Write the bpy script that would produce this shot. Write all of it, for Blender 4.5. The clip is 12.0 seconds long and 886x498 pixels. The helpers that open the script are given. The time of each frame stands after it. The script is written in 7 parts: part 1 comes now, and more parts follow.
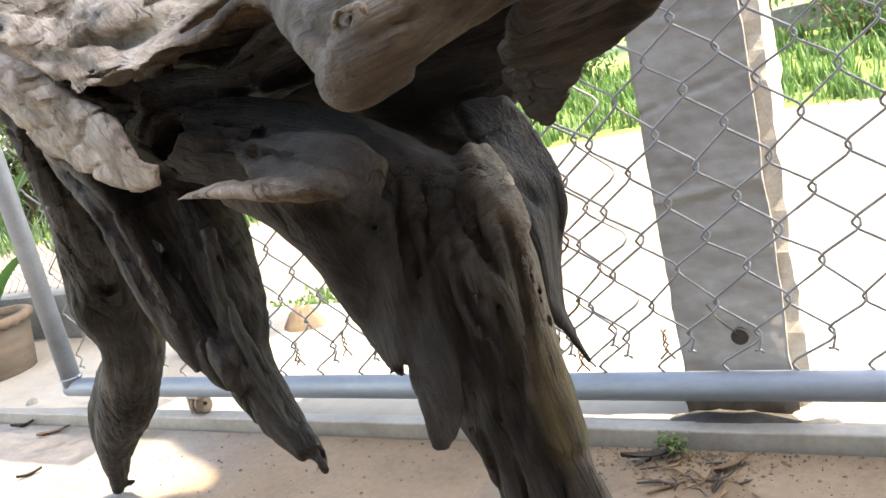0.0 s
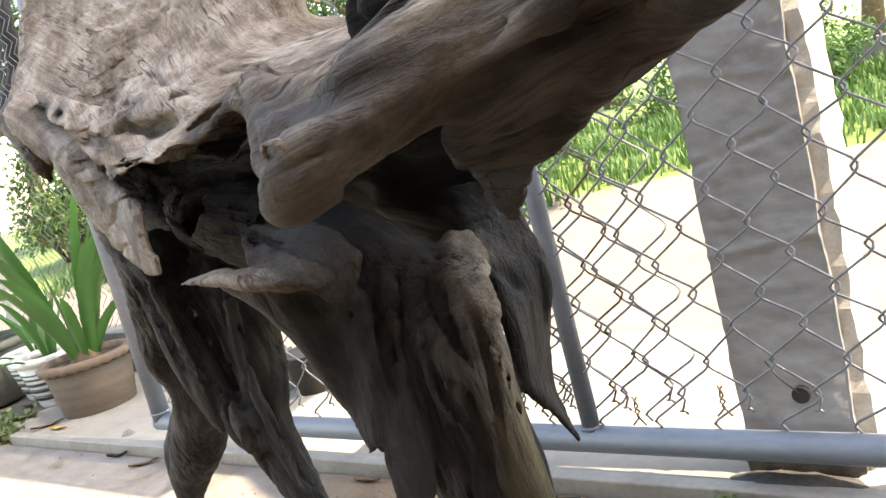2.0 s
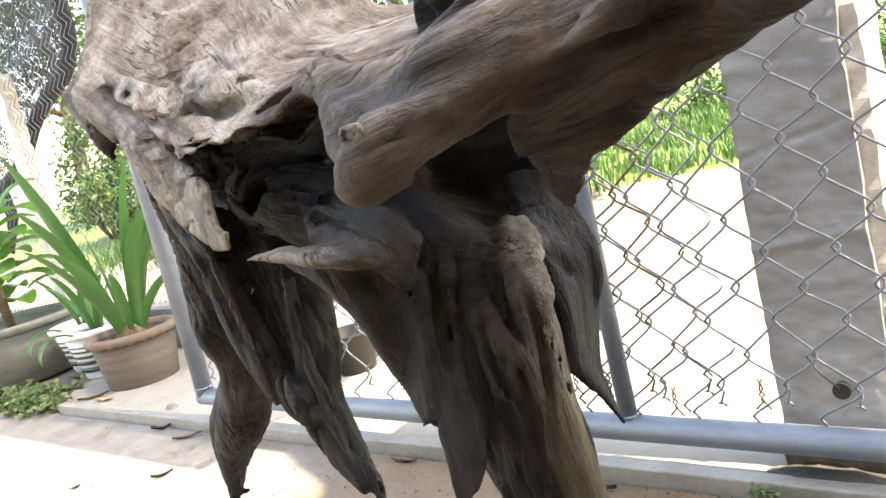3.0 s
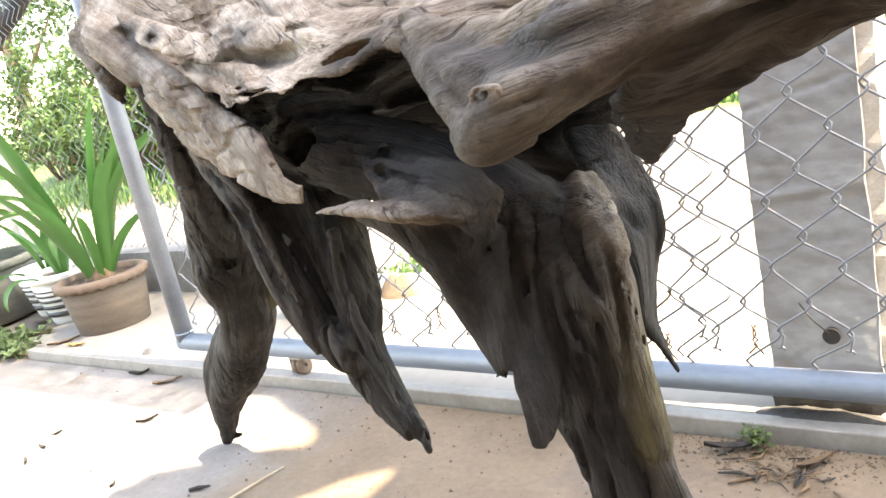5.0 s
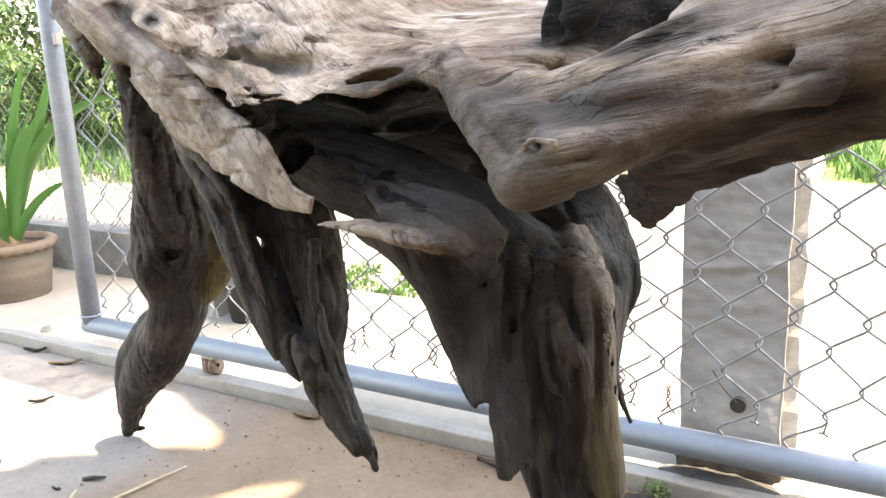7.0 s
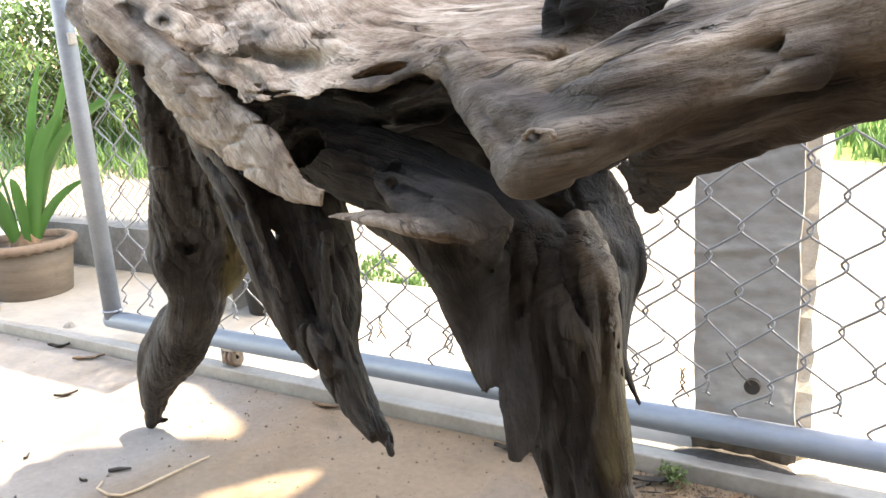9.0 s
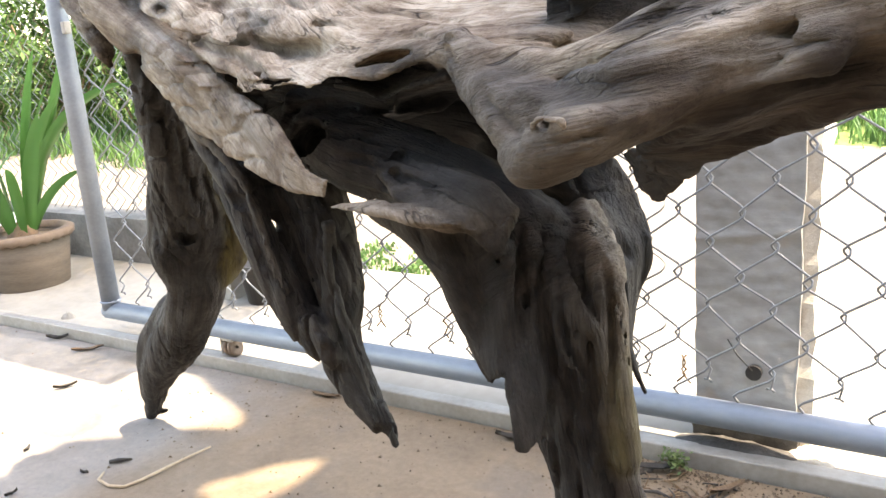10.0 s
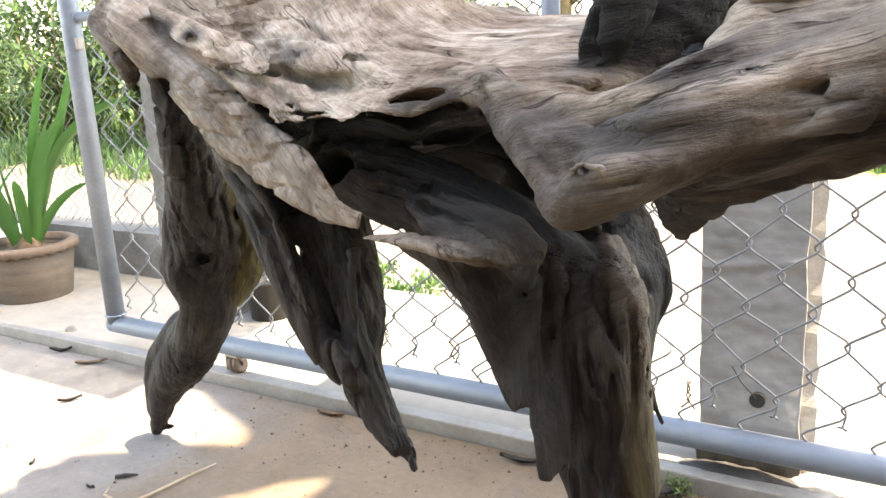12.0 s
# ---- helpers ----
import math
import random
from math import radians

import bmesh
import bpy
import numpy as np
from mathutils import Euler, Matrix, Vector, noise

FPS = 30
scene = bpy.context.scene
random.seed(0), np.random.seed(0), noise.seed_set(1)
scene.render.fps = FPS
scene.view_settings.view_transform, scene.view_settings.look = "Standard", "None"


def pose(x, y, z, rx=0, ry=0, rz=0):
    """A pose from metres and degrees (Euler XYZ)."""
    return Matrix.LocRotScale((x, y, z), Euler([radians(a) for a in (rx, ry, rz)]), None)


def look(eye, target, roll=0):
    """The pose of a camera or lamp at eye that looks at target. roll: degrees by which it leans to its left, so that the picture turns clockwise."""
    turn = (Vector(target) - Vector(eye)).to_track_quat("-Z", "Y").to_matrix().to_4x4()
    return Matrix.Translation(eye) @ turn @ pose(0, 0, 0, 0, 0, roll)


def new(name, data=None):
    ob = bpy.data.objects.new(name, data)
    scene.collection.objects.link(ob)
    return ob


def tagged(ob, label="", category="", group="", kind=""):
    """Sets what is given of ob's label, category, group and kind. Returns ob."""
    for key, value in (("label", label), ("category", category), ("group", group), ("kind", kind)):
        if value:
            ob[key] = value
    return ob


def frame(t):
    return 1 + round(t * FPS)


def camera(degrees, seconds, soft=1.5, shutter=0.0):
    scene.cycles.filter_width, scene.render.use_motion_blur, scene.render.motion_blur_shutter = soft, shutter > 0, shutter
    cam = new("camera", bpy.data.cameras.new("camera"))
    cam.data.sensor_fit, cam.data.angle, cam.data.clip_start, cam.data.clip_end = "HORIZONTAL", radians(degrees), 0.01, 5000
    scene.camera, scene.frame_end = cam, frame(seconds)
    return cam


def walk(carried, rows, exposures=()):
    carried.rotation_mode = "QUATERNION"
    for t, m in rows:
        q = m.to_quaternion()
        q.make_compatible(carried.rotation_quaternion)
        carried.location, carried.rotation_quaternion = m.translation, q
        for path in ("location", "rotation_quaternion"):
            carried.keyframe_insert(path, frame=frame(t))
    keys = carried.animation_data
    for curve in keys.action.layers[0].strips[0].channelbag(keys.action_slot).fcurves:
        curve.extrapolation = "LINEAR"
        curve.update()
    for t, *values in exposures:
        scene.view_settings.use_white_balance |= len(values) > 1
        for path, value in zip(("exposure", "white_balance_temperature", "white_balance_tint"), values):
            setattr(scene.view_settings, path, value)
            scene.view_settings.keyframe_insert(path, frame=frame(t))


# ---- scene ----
cam = camera(56.5, 12.0)
PATH = [
    (0, (0.018, 0.016, 0.681), (-1.004, 1.68, 0.249), -13.3),
    (0.5, (0.028, 0.041, 0.685), (-1.076, 1.657, 0.275), -14.3),
    (1, (0.055, 0.063, 0.696), (-1.074, 1.653, 0.253), -14.1),
    (1.5, (0.087, 0.07, 0.706), (-1.088, 1.622, 0.244), -14.8),
    (2, (0.105, 0.052, 0.703), (-1.117, 1.605, 0.396), -14.4),
    (2.5, (0.106, 0.033, 0.703), (-1.169, 1.541, 0.385), -13.2),
    (3, (0.107, 0.025, 0.707), (-1.184, 1.52, 0.391), -13.2),
    (5, (0.041, -0.03, 0.736), (-1.162, 1.495, 0.261), -12.4),
    (5.5, (0.026, -0.049, 0.747), (-1.215, 1.445, 0.268), -10.7),
    (6, (0.006, -0.063, 0.752), (-1.216, 1.448, 0.281), -8.3),
    (6.5, (0.005, -0.072, 0.749), (-1.056, 1.566, 0.313), -4.2),
    (7, (-0.004, -0.086, 0.755), (-1.015, 1.581, 0.305), -2.3),
    (9, (0.01, -0.096, 0.758), (-1.033, 1.543, 0.285), -3.8),
    (9.5, (0.006, -0.1, 0.755), (-1.074, 1.511, 0.269), -4.0),
    (10, (0.001, -0.093, 0.759), (-1.033, 1.543, 0.255), -4.2),
    (10.5, (-0.025, -0.117, 0.769), (-1.068, 1.52, 0.285), -2.6),
    (11, (-0.004, -0.101, 0.765), (-0.996, 1.557, 0.249), -2.9),
    (11.5, (0.009, -0.1, 0.768), (-0.969, 1.571, 0.265), -3.7),
    (12, (-0.013, -0.12, 0.778), (-1.039, 1.532, 0.31), -3.0),
]
walk(cam, [(t, look(eye, target, roll)) for t, eye, target, roll in PATH],
     exposures=[(0.0, 3.36, 8800, 13), (1.0, 3.21, 8800, 13), (2.0, 3.06, 8800, 13), (2.5, 3.21, 8800, 13), (3.2, 3.51, 8800, 13), (5.0, 3.81, 8800, 13), (6.0, 3.76, 8800, 13), (7.0, 3.66, 8800, 13), (12.0, 3.48, 8800, 13)])

# ---- light ----
SUN_DIR = Vector((0.44, 0.03, 0.9)).normalized()      # towards the sun
world = bpy.data.worlds.new("world")
scene.world = world
world.use_nodes = True
wn = world.node_tree
sky = wn.nodes.new("ShaderNodeTexSky")
sky.sky_type, sky.sun_disc = "NISHITA", False
sky.sun_elevation = math.asin(SUN_DIR.z)
sky.sun_rotation = math.atan2(SUN_DIR.x, SUN_DIR.y)
wn.links.new(sky.outputs[0], wn.nodes["Background"].inputs[0])
wn.nodes["Background"].inputs[1].default_value = 0.15
sun = new("sun", bpy.data.lights.new("sun", "SUN"))
sun.data.energy, sun.data.angle, sun.data.color = 1.9, radians(0.4), (1.0, 0.975, 0.93)
sun.matrix_world = look(SUN_DIR * 20, (0, 0, 0))


# ---- materials ----
def material(name, rough=0.8, metal=0.0):
    m = bpy.data.materials.new(name)
    m.use_nodes = True
    b = m.node_tree.nodes["Principled BSDF"]
    b.inputs["Roughness"].default_value, b.inputs["Metallic"].default_value = rough, metal
    return m, m.node_tree, b


def node(tree, kind, **values):
    n = tree.nodes.new(kind)
    for key, value in values.items():
        n.inputs[key].default_value = value
    return n


def ramp(tree, fac, stops):
    r = tree.nodes.new("ShaderNodeValToRGB")
    while len(r.color_ramp.elements) < len(stops):
        r.color_ramp.elements.new(0.5)
    for e, (p, c) in zip(r.color_ramp.elements, stops):
        e.position, e.color = p, (*c, 1)
    tree.links.new(fac, r.inputs[0])
    return r.outputs[0]


def mixed(tree, fac, a, b, how="MIX"):
    n = tree.nodes.new("ShaderNodeMix")
    n.data_type, n.blend_type = "RGBA", how
    for key, value in (("Factor", fac), ("A", a), ("B", b)):
        sock = [s for s in n.inputs if s.name == key and (s.type == "RGBA" or key == "Factor")][0]
        if isinstance(value, (int, float)):
            sock.default_value = value
        elif isinstance(value, tuple):
            sock.default_value = (*value, 1)
        else:
            tree.links.new(value, sock)
    return [s for s in n.outputs if s.type == "RGBA"][0]


def noisy(tree, vector, scale, detail=4.0, rough=0.55, stretch=None):
    if stretch:
        mp = node(tree, "ShaderNodeMapping", Scale=stretch)
        tree.links.new(vector, mp.inputs[0])
        vector = mp.outputs[0]
    n = node(tree, "ShaderNodeTexNoise", Scale=scale, Detail=detail, Roughness=rough)
    tree.links.new(vector, n.inputs["Vector"])
    return n.outputs["Fac"]


def bumped(tree, bsdf, *layers):
    normal = None
    for height, strength, distance in layers:
        b = node(tree, "ShaderNodeBump", Strength=strength, Distance=distance)
        tree.links.new(height, b.inputs["Height"])
        if normal:
            tree.links.new(normal, b.inputs["Normal"])
        normal = b.outputs[0]
    tree.links.new(normal, bsdf.inputs["Normal"])


def coords(tree, which="Object"):
    if which == "World":
        return tree.nodes.new("ShaderNodeNewGeometry").outputs["Position"]
    return tree.nodes.new("ShaderNodeTexCoord").outputs[which]


def plain(name, low, high, scale=20.0, rough=0.8, metal=0.0, bump=0.3, depth=0.002, where="World", stretch=None, spread=(0.3, 0.7)):
    """A surface mottled between two colours, with fine relief."""
    m, tree, b = material(name, rough, metal)
    c = coords(tree, where)
    big = noisy(tree, c, scale, 5, stretch=stretch)
    fine = noisy(tree, c, scale * 9, 3, stretch=stretch)
    col = ramp(tree, big, [(spread[0], low), (spread[1], high)])
    col = mixed(tree, 0.35, col, ramp(tree, fine, [(0.3, low), (0.7, high)]))
    tree.links.new(col, b.inputs["Base Color"])
    bumped(tree, b, (big, bump, depth), (fine, bump, depth * 0.3))
    return m


# ---- mesh helpers ----
def part(name, bm, mat, parent=None, label=""):
    me = bpy.data.meshes.new(name)
    bm.to_mesh(me)
    bm.free()
    if mat:
        me.materials.append(mat)
    ob = new(name, me)
    if parent:
        ob.parent = parent
    if label:
        ob["label"] = label
    return ob


def smooth(ob):
    ob.data.polygons.foreach_set("use_smooth", [True] * len(ob.data.polygons))
    return ob


def box(bm, x0, x1, y0, y1, z0, z1, bevel=0.0):
    r = bmesh.ops.create_cube(bm, size=1.0, matrix=Matrix.LocRotScale(((x0 + x1) / 2, (y0 + y1) / 2, (z0 + z1) / 2), None, (x1 - x0, y1 - y0, z1 - z0)))
    if bevel:
        edges = list({e for v in r["verts"] for e in v.link_edges})
        bmesh.ops.bevel(bm, geom=edges, offset=bevel, segments=2, affect="EDGES", profile=0.5)
    return bm


def tube(bm, points, radii, sides=10, cap=True):
    """A round bar along points."""
    points = [Vector(p) for p in points]
    if isinstance(radii, (int, float)):
        radii = [radii] * len(points)
    up, rings = None, []
    for i, p in enumerate(points):
        d = (points[min(i + 1, len(points) - 1)] - points[max(i - 1, 0)]).normalized()
        if up is None:
            up = d.orthogonal().normalized()
        up = (up - d * up.dot(d)).normalized()
        side = d.cross(up)
        rings.append([bm.verts.new(p + (up * math.cos(a) + side * math.sin(a)) * radii[i]) for a in (2 * math.pi * k / sides for k in range(sides))])
    for a, b in zip(rings, rings[1:]):
        for k in range(sides):
            bm.faces.new((a[k], a[(k + 1) % sides], b[(k + 1) % sides], b[k])).smooth = True
    if cap:
        bm.faces.new(rings[0][::-1])
        bm.faces.new(rings[-1])
    return bm


def lathe(bm, profile, sides=40, wave=0.0, waves=0, wave_from=0):
    """Turns (radius, z) pairs round the z axis; the rings from wave_from on are scalloped."""
    rings = []
    for i, (r, z) in enumerate(profile):
        ring = []
        for k in range(sides):
            a = 2 * math.pi * k / sides
            w = wave * math.sin(waves * a) if waves and i in (wave_from, wave_from + 1) else 0
            ring.append(bm.verts.new((r * math.cos(a), r * math.sin(a), z + w)))
        rings.append(ring)
    for a, b in zip(rings, rings[1:]):
        for k in range(sides):
            bm.faces.new((a[k], a[(k + 1) % sides], b[(k + 1) % sides], b[k])).smooth = True
    return bm


def thing(name, label, category, group="", at=(0, 0, 0)):
    ob = new(name)
    ob.location = at
    return tagged(ob, label, category, group)


# ---- surfaces of the place ----
def floor_material():
    m, tree, b = material("patio_concrete", 0.7)
    c = coords(tree, "World")
    broad, mid, fine = noisy(tree, c, 1.3, 4), noisy(tree, c, 5, 6, 0.62), noisy(tree, c, 70, 4, 0.7)
    grit, damp = noisy(tree, c, 420, 2, 0.6), noisy(tree, c, 2.6, 5, 0.55)
    grey = ramp(tree, mid, [(0.3, (0.145, 0.138, 0.128)), (0.7, (0.28, 0.265, 0.245))])
    sand = ramp(tree, mid, [(0.25, (0.135, 0.092, 0.056)), (0.75, (0.265, 0.195, 0.128))])
    sep = tree.nodes.new("ShaderNodeSeparateXYZ")
    tree.links.new(c, sep.inputs[0])
    drift_in = node(tree, "ShaderNodeMapRange")
    for key, value in zip(("From Min", "From Max", "To Min", "To Max"), (-1.5, -0.8, -0.16, 0.40)):
        drift_in.inputs[key].default_value = value
    tree.links.new(sep.outputs["X"], drift_in.inputs["Value"])
    add = node(tree, "ShaderNodeMath")
    tree.links.new(broad, add.inputs[0])
    tree.links.new(drift_in.outputs[0], add.inputs[1])
    col = mixed(tree, ramp(tree, add.outputs[0], [(0.45, (0, 0, 0)), (0.58, (1, 1, 1))]), grey, sand)
    # damp and soil stains with hard tide lines
    wet = ramp(tree, damp, [(0.53, (0, 0, 0)), (0.56, (0.75, 0.75, 0.75)), (0.7, (0.35, 0.35, 0.35))])
    col = mixed(tree, wet, col, mixed(tree, 1.0, col, (0.66, 0.62, 0.58), "MULTIPLY"))
    col = mixed(tree, 0.3, col, ramp(tree, fine, [(0.3, (0.12, 0.085, 0.055)), (0.7, (0.29, 0.225, 0.155))]))
    col = mixed(tree, ramp(tree, grit, [(0.64, (0, 0, 0)), (0.70, (1, 1, 1))]), col, (0.13, 0.09, 0.065))
    tree.links.new(col, b.inputs["Base Color"])
    tree.links.new(ramp(tree, damp, [(0.5, (0.8, 0.8, 0.8)), (0.58, (0.45, 0.45, 0.45))]), b.inputs["Roughness"])
    bumped(tree, b, (mid, 0.15, 0.004), (fine, 0.4, 0.0015), (grit, 0.5, 0.0008))
    return m


def wrap_material():
    m, tree, b = material("grey_wrapping", 0.75)
    c = coords(tree, "World")
    broad, band, weave = noisy(tree, c, 5, 5, 0.6), noisy(tree, c, 1.0, 5, 0.6, stretch=(18, 18, 34)), noisy(tree, c, 300, 2)
    col = ramp(tree, broad, [(0.3, (0.22, 0.21, 0.195)), (0.55, (0.32, 0.31, 0.295)), (0.75, (0.41, 0.40, 0.38))])
    col = mixed(tree, 0.35, col, ramp(tree, band, [(0.35, (0.14, 0.125, 0.11)), (0.62, (0.38, 0.37, 0.35))]))
    spots = noisy(tree, c, 14, 2, 0.4)
    col = mixed(tree, ramp(tree, spots, [(0.66, (0, 0, 0)), (0.78, (0.6, 0.6, 0.6))]), col, (0.34, 0.24, 0.16))
    tree.links.new(col, b.inputs["Base Color"])
    bumped(tree, b, (band, 0.35, 0.004), (broad, 0.3, 0.006), (weave, 0.25, 0.0006))
    return m


def leaf_material(name, low, high, gloss=0.45, scale=9.0):
    m, tree, b = material(name, gloss)
    info = tree.nodes.new("ShaderNodeNewGeometry")
    c = coords(tree, "World")
    col = ramp(tree, info.outputs["Random Per Island"], [(0.0, low), (0.55, high), (1.0, tuple(min(1, v * 1.5) for v in high))])
    n = noisy(tree, c, scale, 4)
    col = mixed(tree, 0.35, col, ramp(tree, n, [(0.3, low), (0.7, high)]))
    tree.links.new(col, b.inputs["Base Color"])
    tr = tree.nodes.new("ShaderNodeBsdfTranslucent")
    tree.links.new(col, tr.inputs["Color"])
    mix = tree.nodes.new("ShaderNodeMixShader")
    mix.inputs[0].default_value = 0.4
    tree.links.new(b.outputs[0], mix.inputs[1])
    tree.links.new(tr.outputs[0], mix.inputs[2])
    tree.links.new(mix.outputs[0], tree.nodes["Material Output"].inputs["Surface"])
    return m


def net_material():
    m, tree, b = material("shade_net", 0.7)
    b.inputs["Base Color"].default_value = (0.02, 0.025, 0.03, 1)
    c = coords(tree, "World")
    n = noisy(tree, c, 160, 2, 0.6)
    clear = tree.nodes.new("ShaderNodeBsdfTransparent")
    mix = tree.nodes.new("ShaderNodeMixShader")
    tree.links.new(ramp(tree, n, [(0.55, (0, 0, 0)), (0.62, (1, 1, 1))]), mix.inputs[0])
    tree.links.new(b.outputs[0], mix.inputs[1])
    tree.links.new(clear.outputs[0], mix.inputs[2])
    tree.links.new(mix.outputs[0], tree.nodes["Material Output"].inputs["Surface"])
    return m


concrete = floor_material()
paving = plain("pale_concrete", (0.21, 0.19, 0.16), (0.31, 0.285, 0.245), 4, 0.8, bump=0.25)
road_mat = plain("sandy_road", (0.15, 0.122, 0.094), (0.21, 0.18, 0.148), 1.6, 0.9, bump=0.3)
soil = plain("soil", (0.07, 0.05, 0.035), (0.2, 0.15, 0.1), 18, 0.95, bump=0.6, depth=0.006)
turf = plain("turf", (0.06, 0.10, 0.02), (0.17, 0.24, 0.06), 7, 0.9, bump=0.6, depth=0.02)
galv = plain("galvanised_steel", (0.155, 0.18, 0.215), (0.24, 0.27, 0.31), 16, 0.5, 0.35, 0.08, 0.0008, stretch=(0.4, 1, 1))
rail_mat = plain("rail_steel", (0.22, 0.195, 0.165), (0.38, 0.35, 0.31), 9, 0.6, 0.2, 0.2, 0.001)
wire_mat = plain("galvanised_wire", (0.13, 0.135, 0.14), (0.24, 0.245, 0.25), 40, 0.6, 0.25, 0.1, 0.0004)
rust = plain("rusty_wire", (0.06, 0.035, 0.022), (0.16, 0.11, 0.07), 60, 0.85)
wrap_mat = wrap_material()
post_mat = plain("post_concrete", (0.42, 0.36, 0.28), (0.68, 0.64, 0.57), 32, 0.95, bump=0.6, depth=0.004)
old_concrete = plain("old_concrete", (0.10, 0.095, 0.08), (0.27, 0.25, 0.22), 9, 0.95, bump=0.5, depth=0.004)
tar = plain("damp_tar", (0.02, 0.018, 0.016), (0.10, 0.09, 0.08), 30, 0.7, bump=0.7, depth=0.005)
wall_mat = plain("unseen_wall", (0.25, 0.235, 0.21), (0.33, 0.31, 0.28), 3, 0.9)
# cloth of the added sheet lets soft light down onto the wood
cloth_mat = leaf_material("shade_sheet_cloth", (0.66, 0.61, 0.54), (0.80, 0.75, 0.67), 0.9, 3)
clay = plain("weathered_clay", (0.085, 0.062, 0.043), (0.165, 0.125, 0.09), 6, 0.85, bump=0.35, depth=0.002, stretch=(1, 1, 6))
clay_rim = plain("clay_rim", (0.11, 0.072, 0.05), (0.19, 0.135, 0.095), 10, 0.85)
grey_clay = plain("grey_planter", (0.12, 0.12, 0.09), (0.24, 0.23, 0.19), 7, 0.85, bump=0.4, stretch=(1, 1, 5))
white_glaze = plain("white_glaze", (0.62, 0.60, 0.55), (0.78, 0.77, 0.74), 8, 0.4, bump=0.05)
black_glaze = plain("black_glaze", (0.02, 0.02, 0.02), (0.05, 0.05, 0.05), 8, 0.4, bump=0.05)
plastic = plain("black_plastic", (0.012, 0.012, 0.012), (0.04, 0.035, 0.03), 12, 0.5)
caster_mat = plain("rusty_caster", (0.08, 0.05, 0.035), (0.24, 0.17, 0.12), 50, 0.7, 0.3)
dry = plain("dry_leaf", (0.06, 0.035, 0.02), (0.22, 0.14, 0.08), 40, 0.9)
dry_dark = plain("rotten_leaf", (0.015, 0.013, 0.012), (0.06, 0.05, 0.04), 60, 0.8)
dry_yellow = plain("yellow_leaf", (0.35, 0.2, 0.05), (0.55, 0.36, 0.12), 30, 0.8)
twig_mat = plain("pale_twig", (0.36, 0.26, 0.16), (0.55, 0.43, 0.3), 40, 0.85)
stem_mat = plain("stem", (0.10, 0.06, 0.035), (0.24, 0.16, 0.09), 30, 0.85)
twine_mat = plain("white_twine", (0.62, 0.62, 0.6), (0.78, 0.78, 0.76), 80, 0.8)
lily_mat = leaf_material("lily_leaf", (0.025, 0.085, 0.02), (0.075, 0.19, 0.045), 0.35, 6)
broad_mat = leaf_material("broad_leaf", (0.03, 0.12, 0.02), (0.14, 0.30, 0.05), 0.3, 8)
bush_mat = leaf_material("bush_leaf", (0.024, 0.058, 0.014), (0.09, 0.165, 0.042), 0.5, 2)
tree_mat = leaf_material("tree_leaf", (0.024, 0.055, 0.014), (0.09, 0.15, 0.042), 0.5, 2)
grass_mat = leaf_material("grass_blade", (0.04, 0.10, 0.022), (0.105, 0.20, 0.06), 0.6, 3)
weed_mat = leaf_material("weed_leaf", (0.06, 0.10, 0.03), (0.16, 0.22, 0.09), 0.6, 12)
net_mat = net_material()
hem_mat = plain("net_hem", (0.01, 0.011, 0.014), (0.03, 0.03, 0.035), 30, 0.8)

# ---- ground ----
def sheet(name, xs, ys, height, mat):
    """A sheet of ground over a grid of xs and ys."""
    bm = bmesh.new()
    grid = [[bm.verts.new((x, y, height(x, y))) for x in xs] for y in ys]
    for r0, r1 in zip(grid, grid[1:]):
        for k in range(len(xs) - 1):
            bm.faces.new((r0[k], r0[k + 1], r1[k + 1], r1[k])).smooth = True
    return part(name, bm, mat)


def bank(x, y):
    """Height of the land beyond the road."""
    edge = 4.9 + 0.12 * math.sin(1.3 * x) if x > -2.6 else 4.9 - 0.42 * (-2.6 - x)
    edge = max(edge, 3.65)
    rise = min(max((y - edge) / 2.2, 0), 1)
    wild = 0.05 * noise.noise((x * 1.1, y * 1.1, 0)) if rise > 0 else 0
    return -0.012 + 0.34 * rise ** 0.8 + wild * rise


ground_x = [-80, -40, -20] + [-12 + 0.4 * k for k in range(51)] + [16, 30, 80]
ground_y = [-60, -10, 1.0] + [2.4 + 0.25 * k for k in range(30)] + [12, 20, 40, 90]
ground = tagged(sheet("ground", ground_x, ground_y, bank, road_mat), "pale sandy road rising into a grassy bank", "ground", kind="structure")
ground.data.materials.append(turf)
for f in ground.data.polygons:
    if f.center.z > 0.02 and f.center.y > 3.0:
        f.material_index = 1
bm = bmesh.new()
box(bm, -7.0, 4.0, -3.0, 1.205, -0.2, 0.0)
tagged(part("floor", bm, concrete), "sand-stained concrete patio floor", "floor", kind="structure")
bm = bmesh.new()
box(bm, -3.0, 4.0, 1.247, 2.0, -0.2, 0.024, 0.004)
tagged(part("pavement", bm, paving), "sunlit concrete strip outside the gate", "pavement", kind="structure")
bm = bmesh.new()
box(bm, -2.82, 4.0, 1.212, 1.247, -0.05, 0.030, 0.003)
tagged(part("gate_rail", bm, rail_mat), "low worn steel guide rail of the sliding gate", "rail", kind="structure")

# ---- unseen shade sheet, eave and walls, added to shape the light ----
SHADE_Z = 4.6
SHIFT = Vector((SUN_DIR.x, SUN_DIR.y)) * (SHADE_Z / SUN_DIR.z)


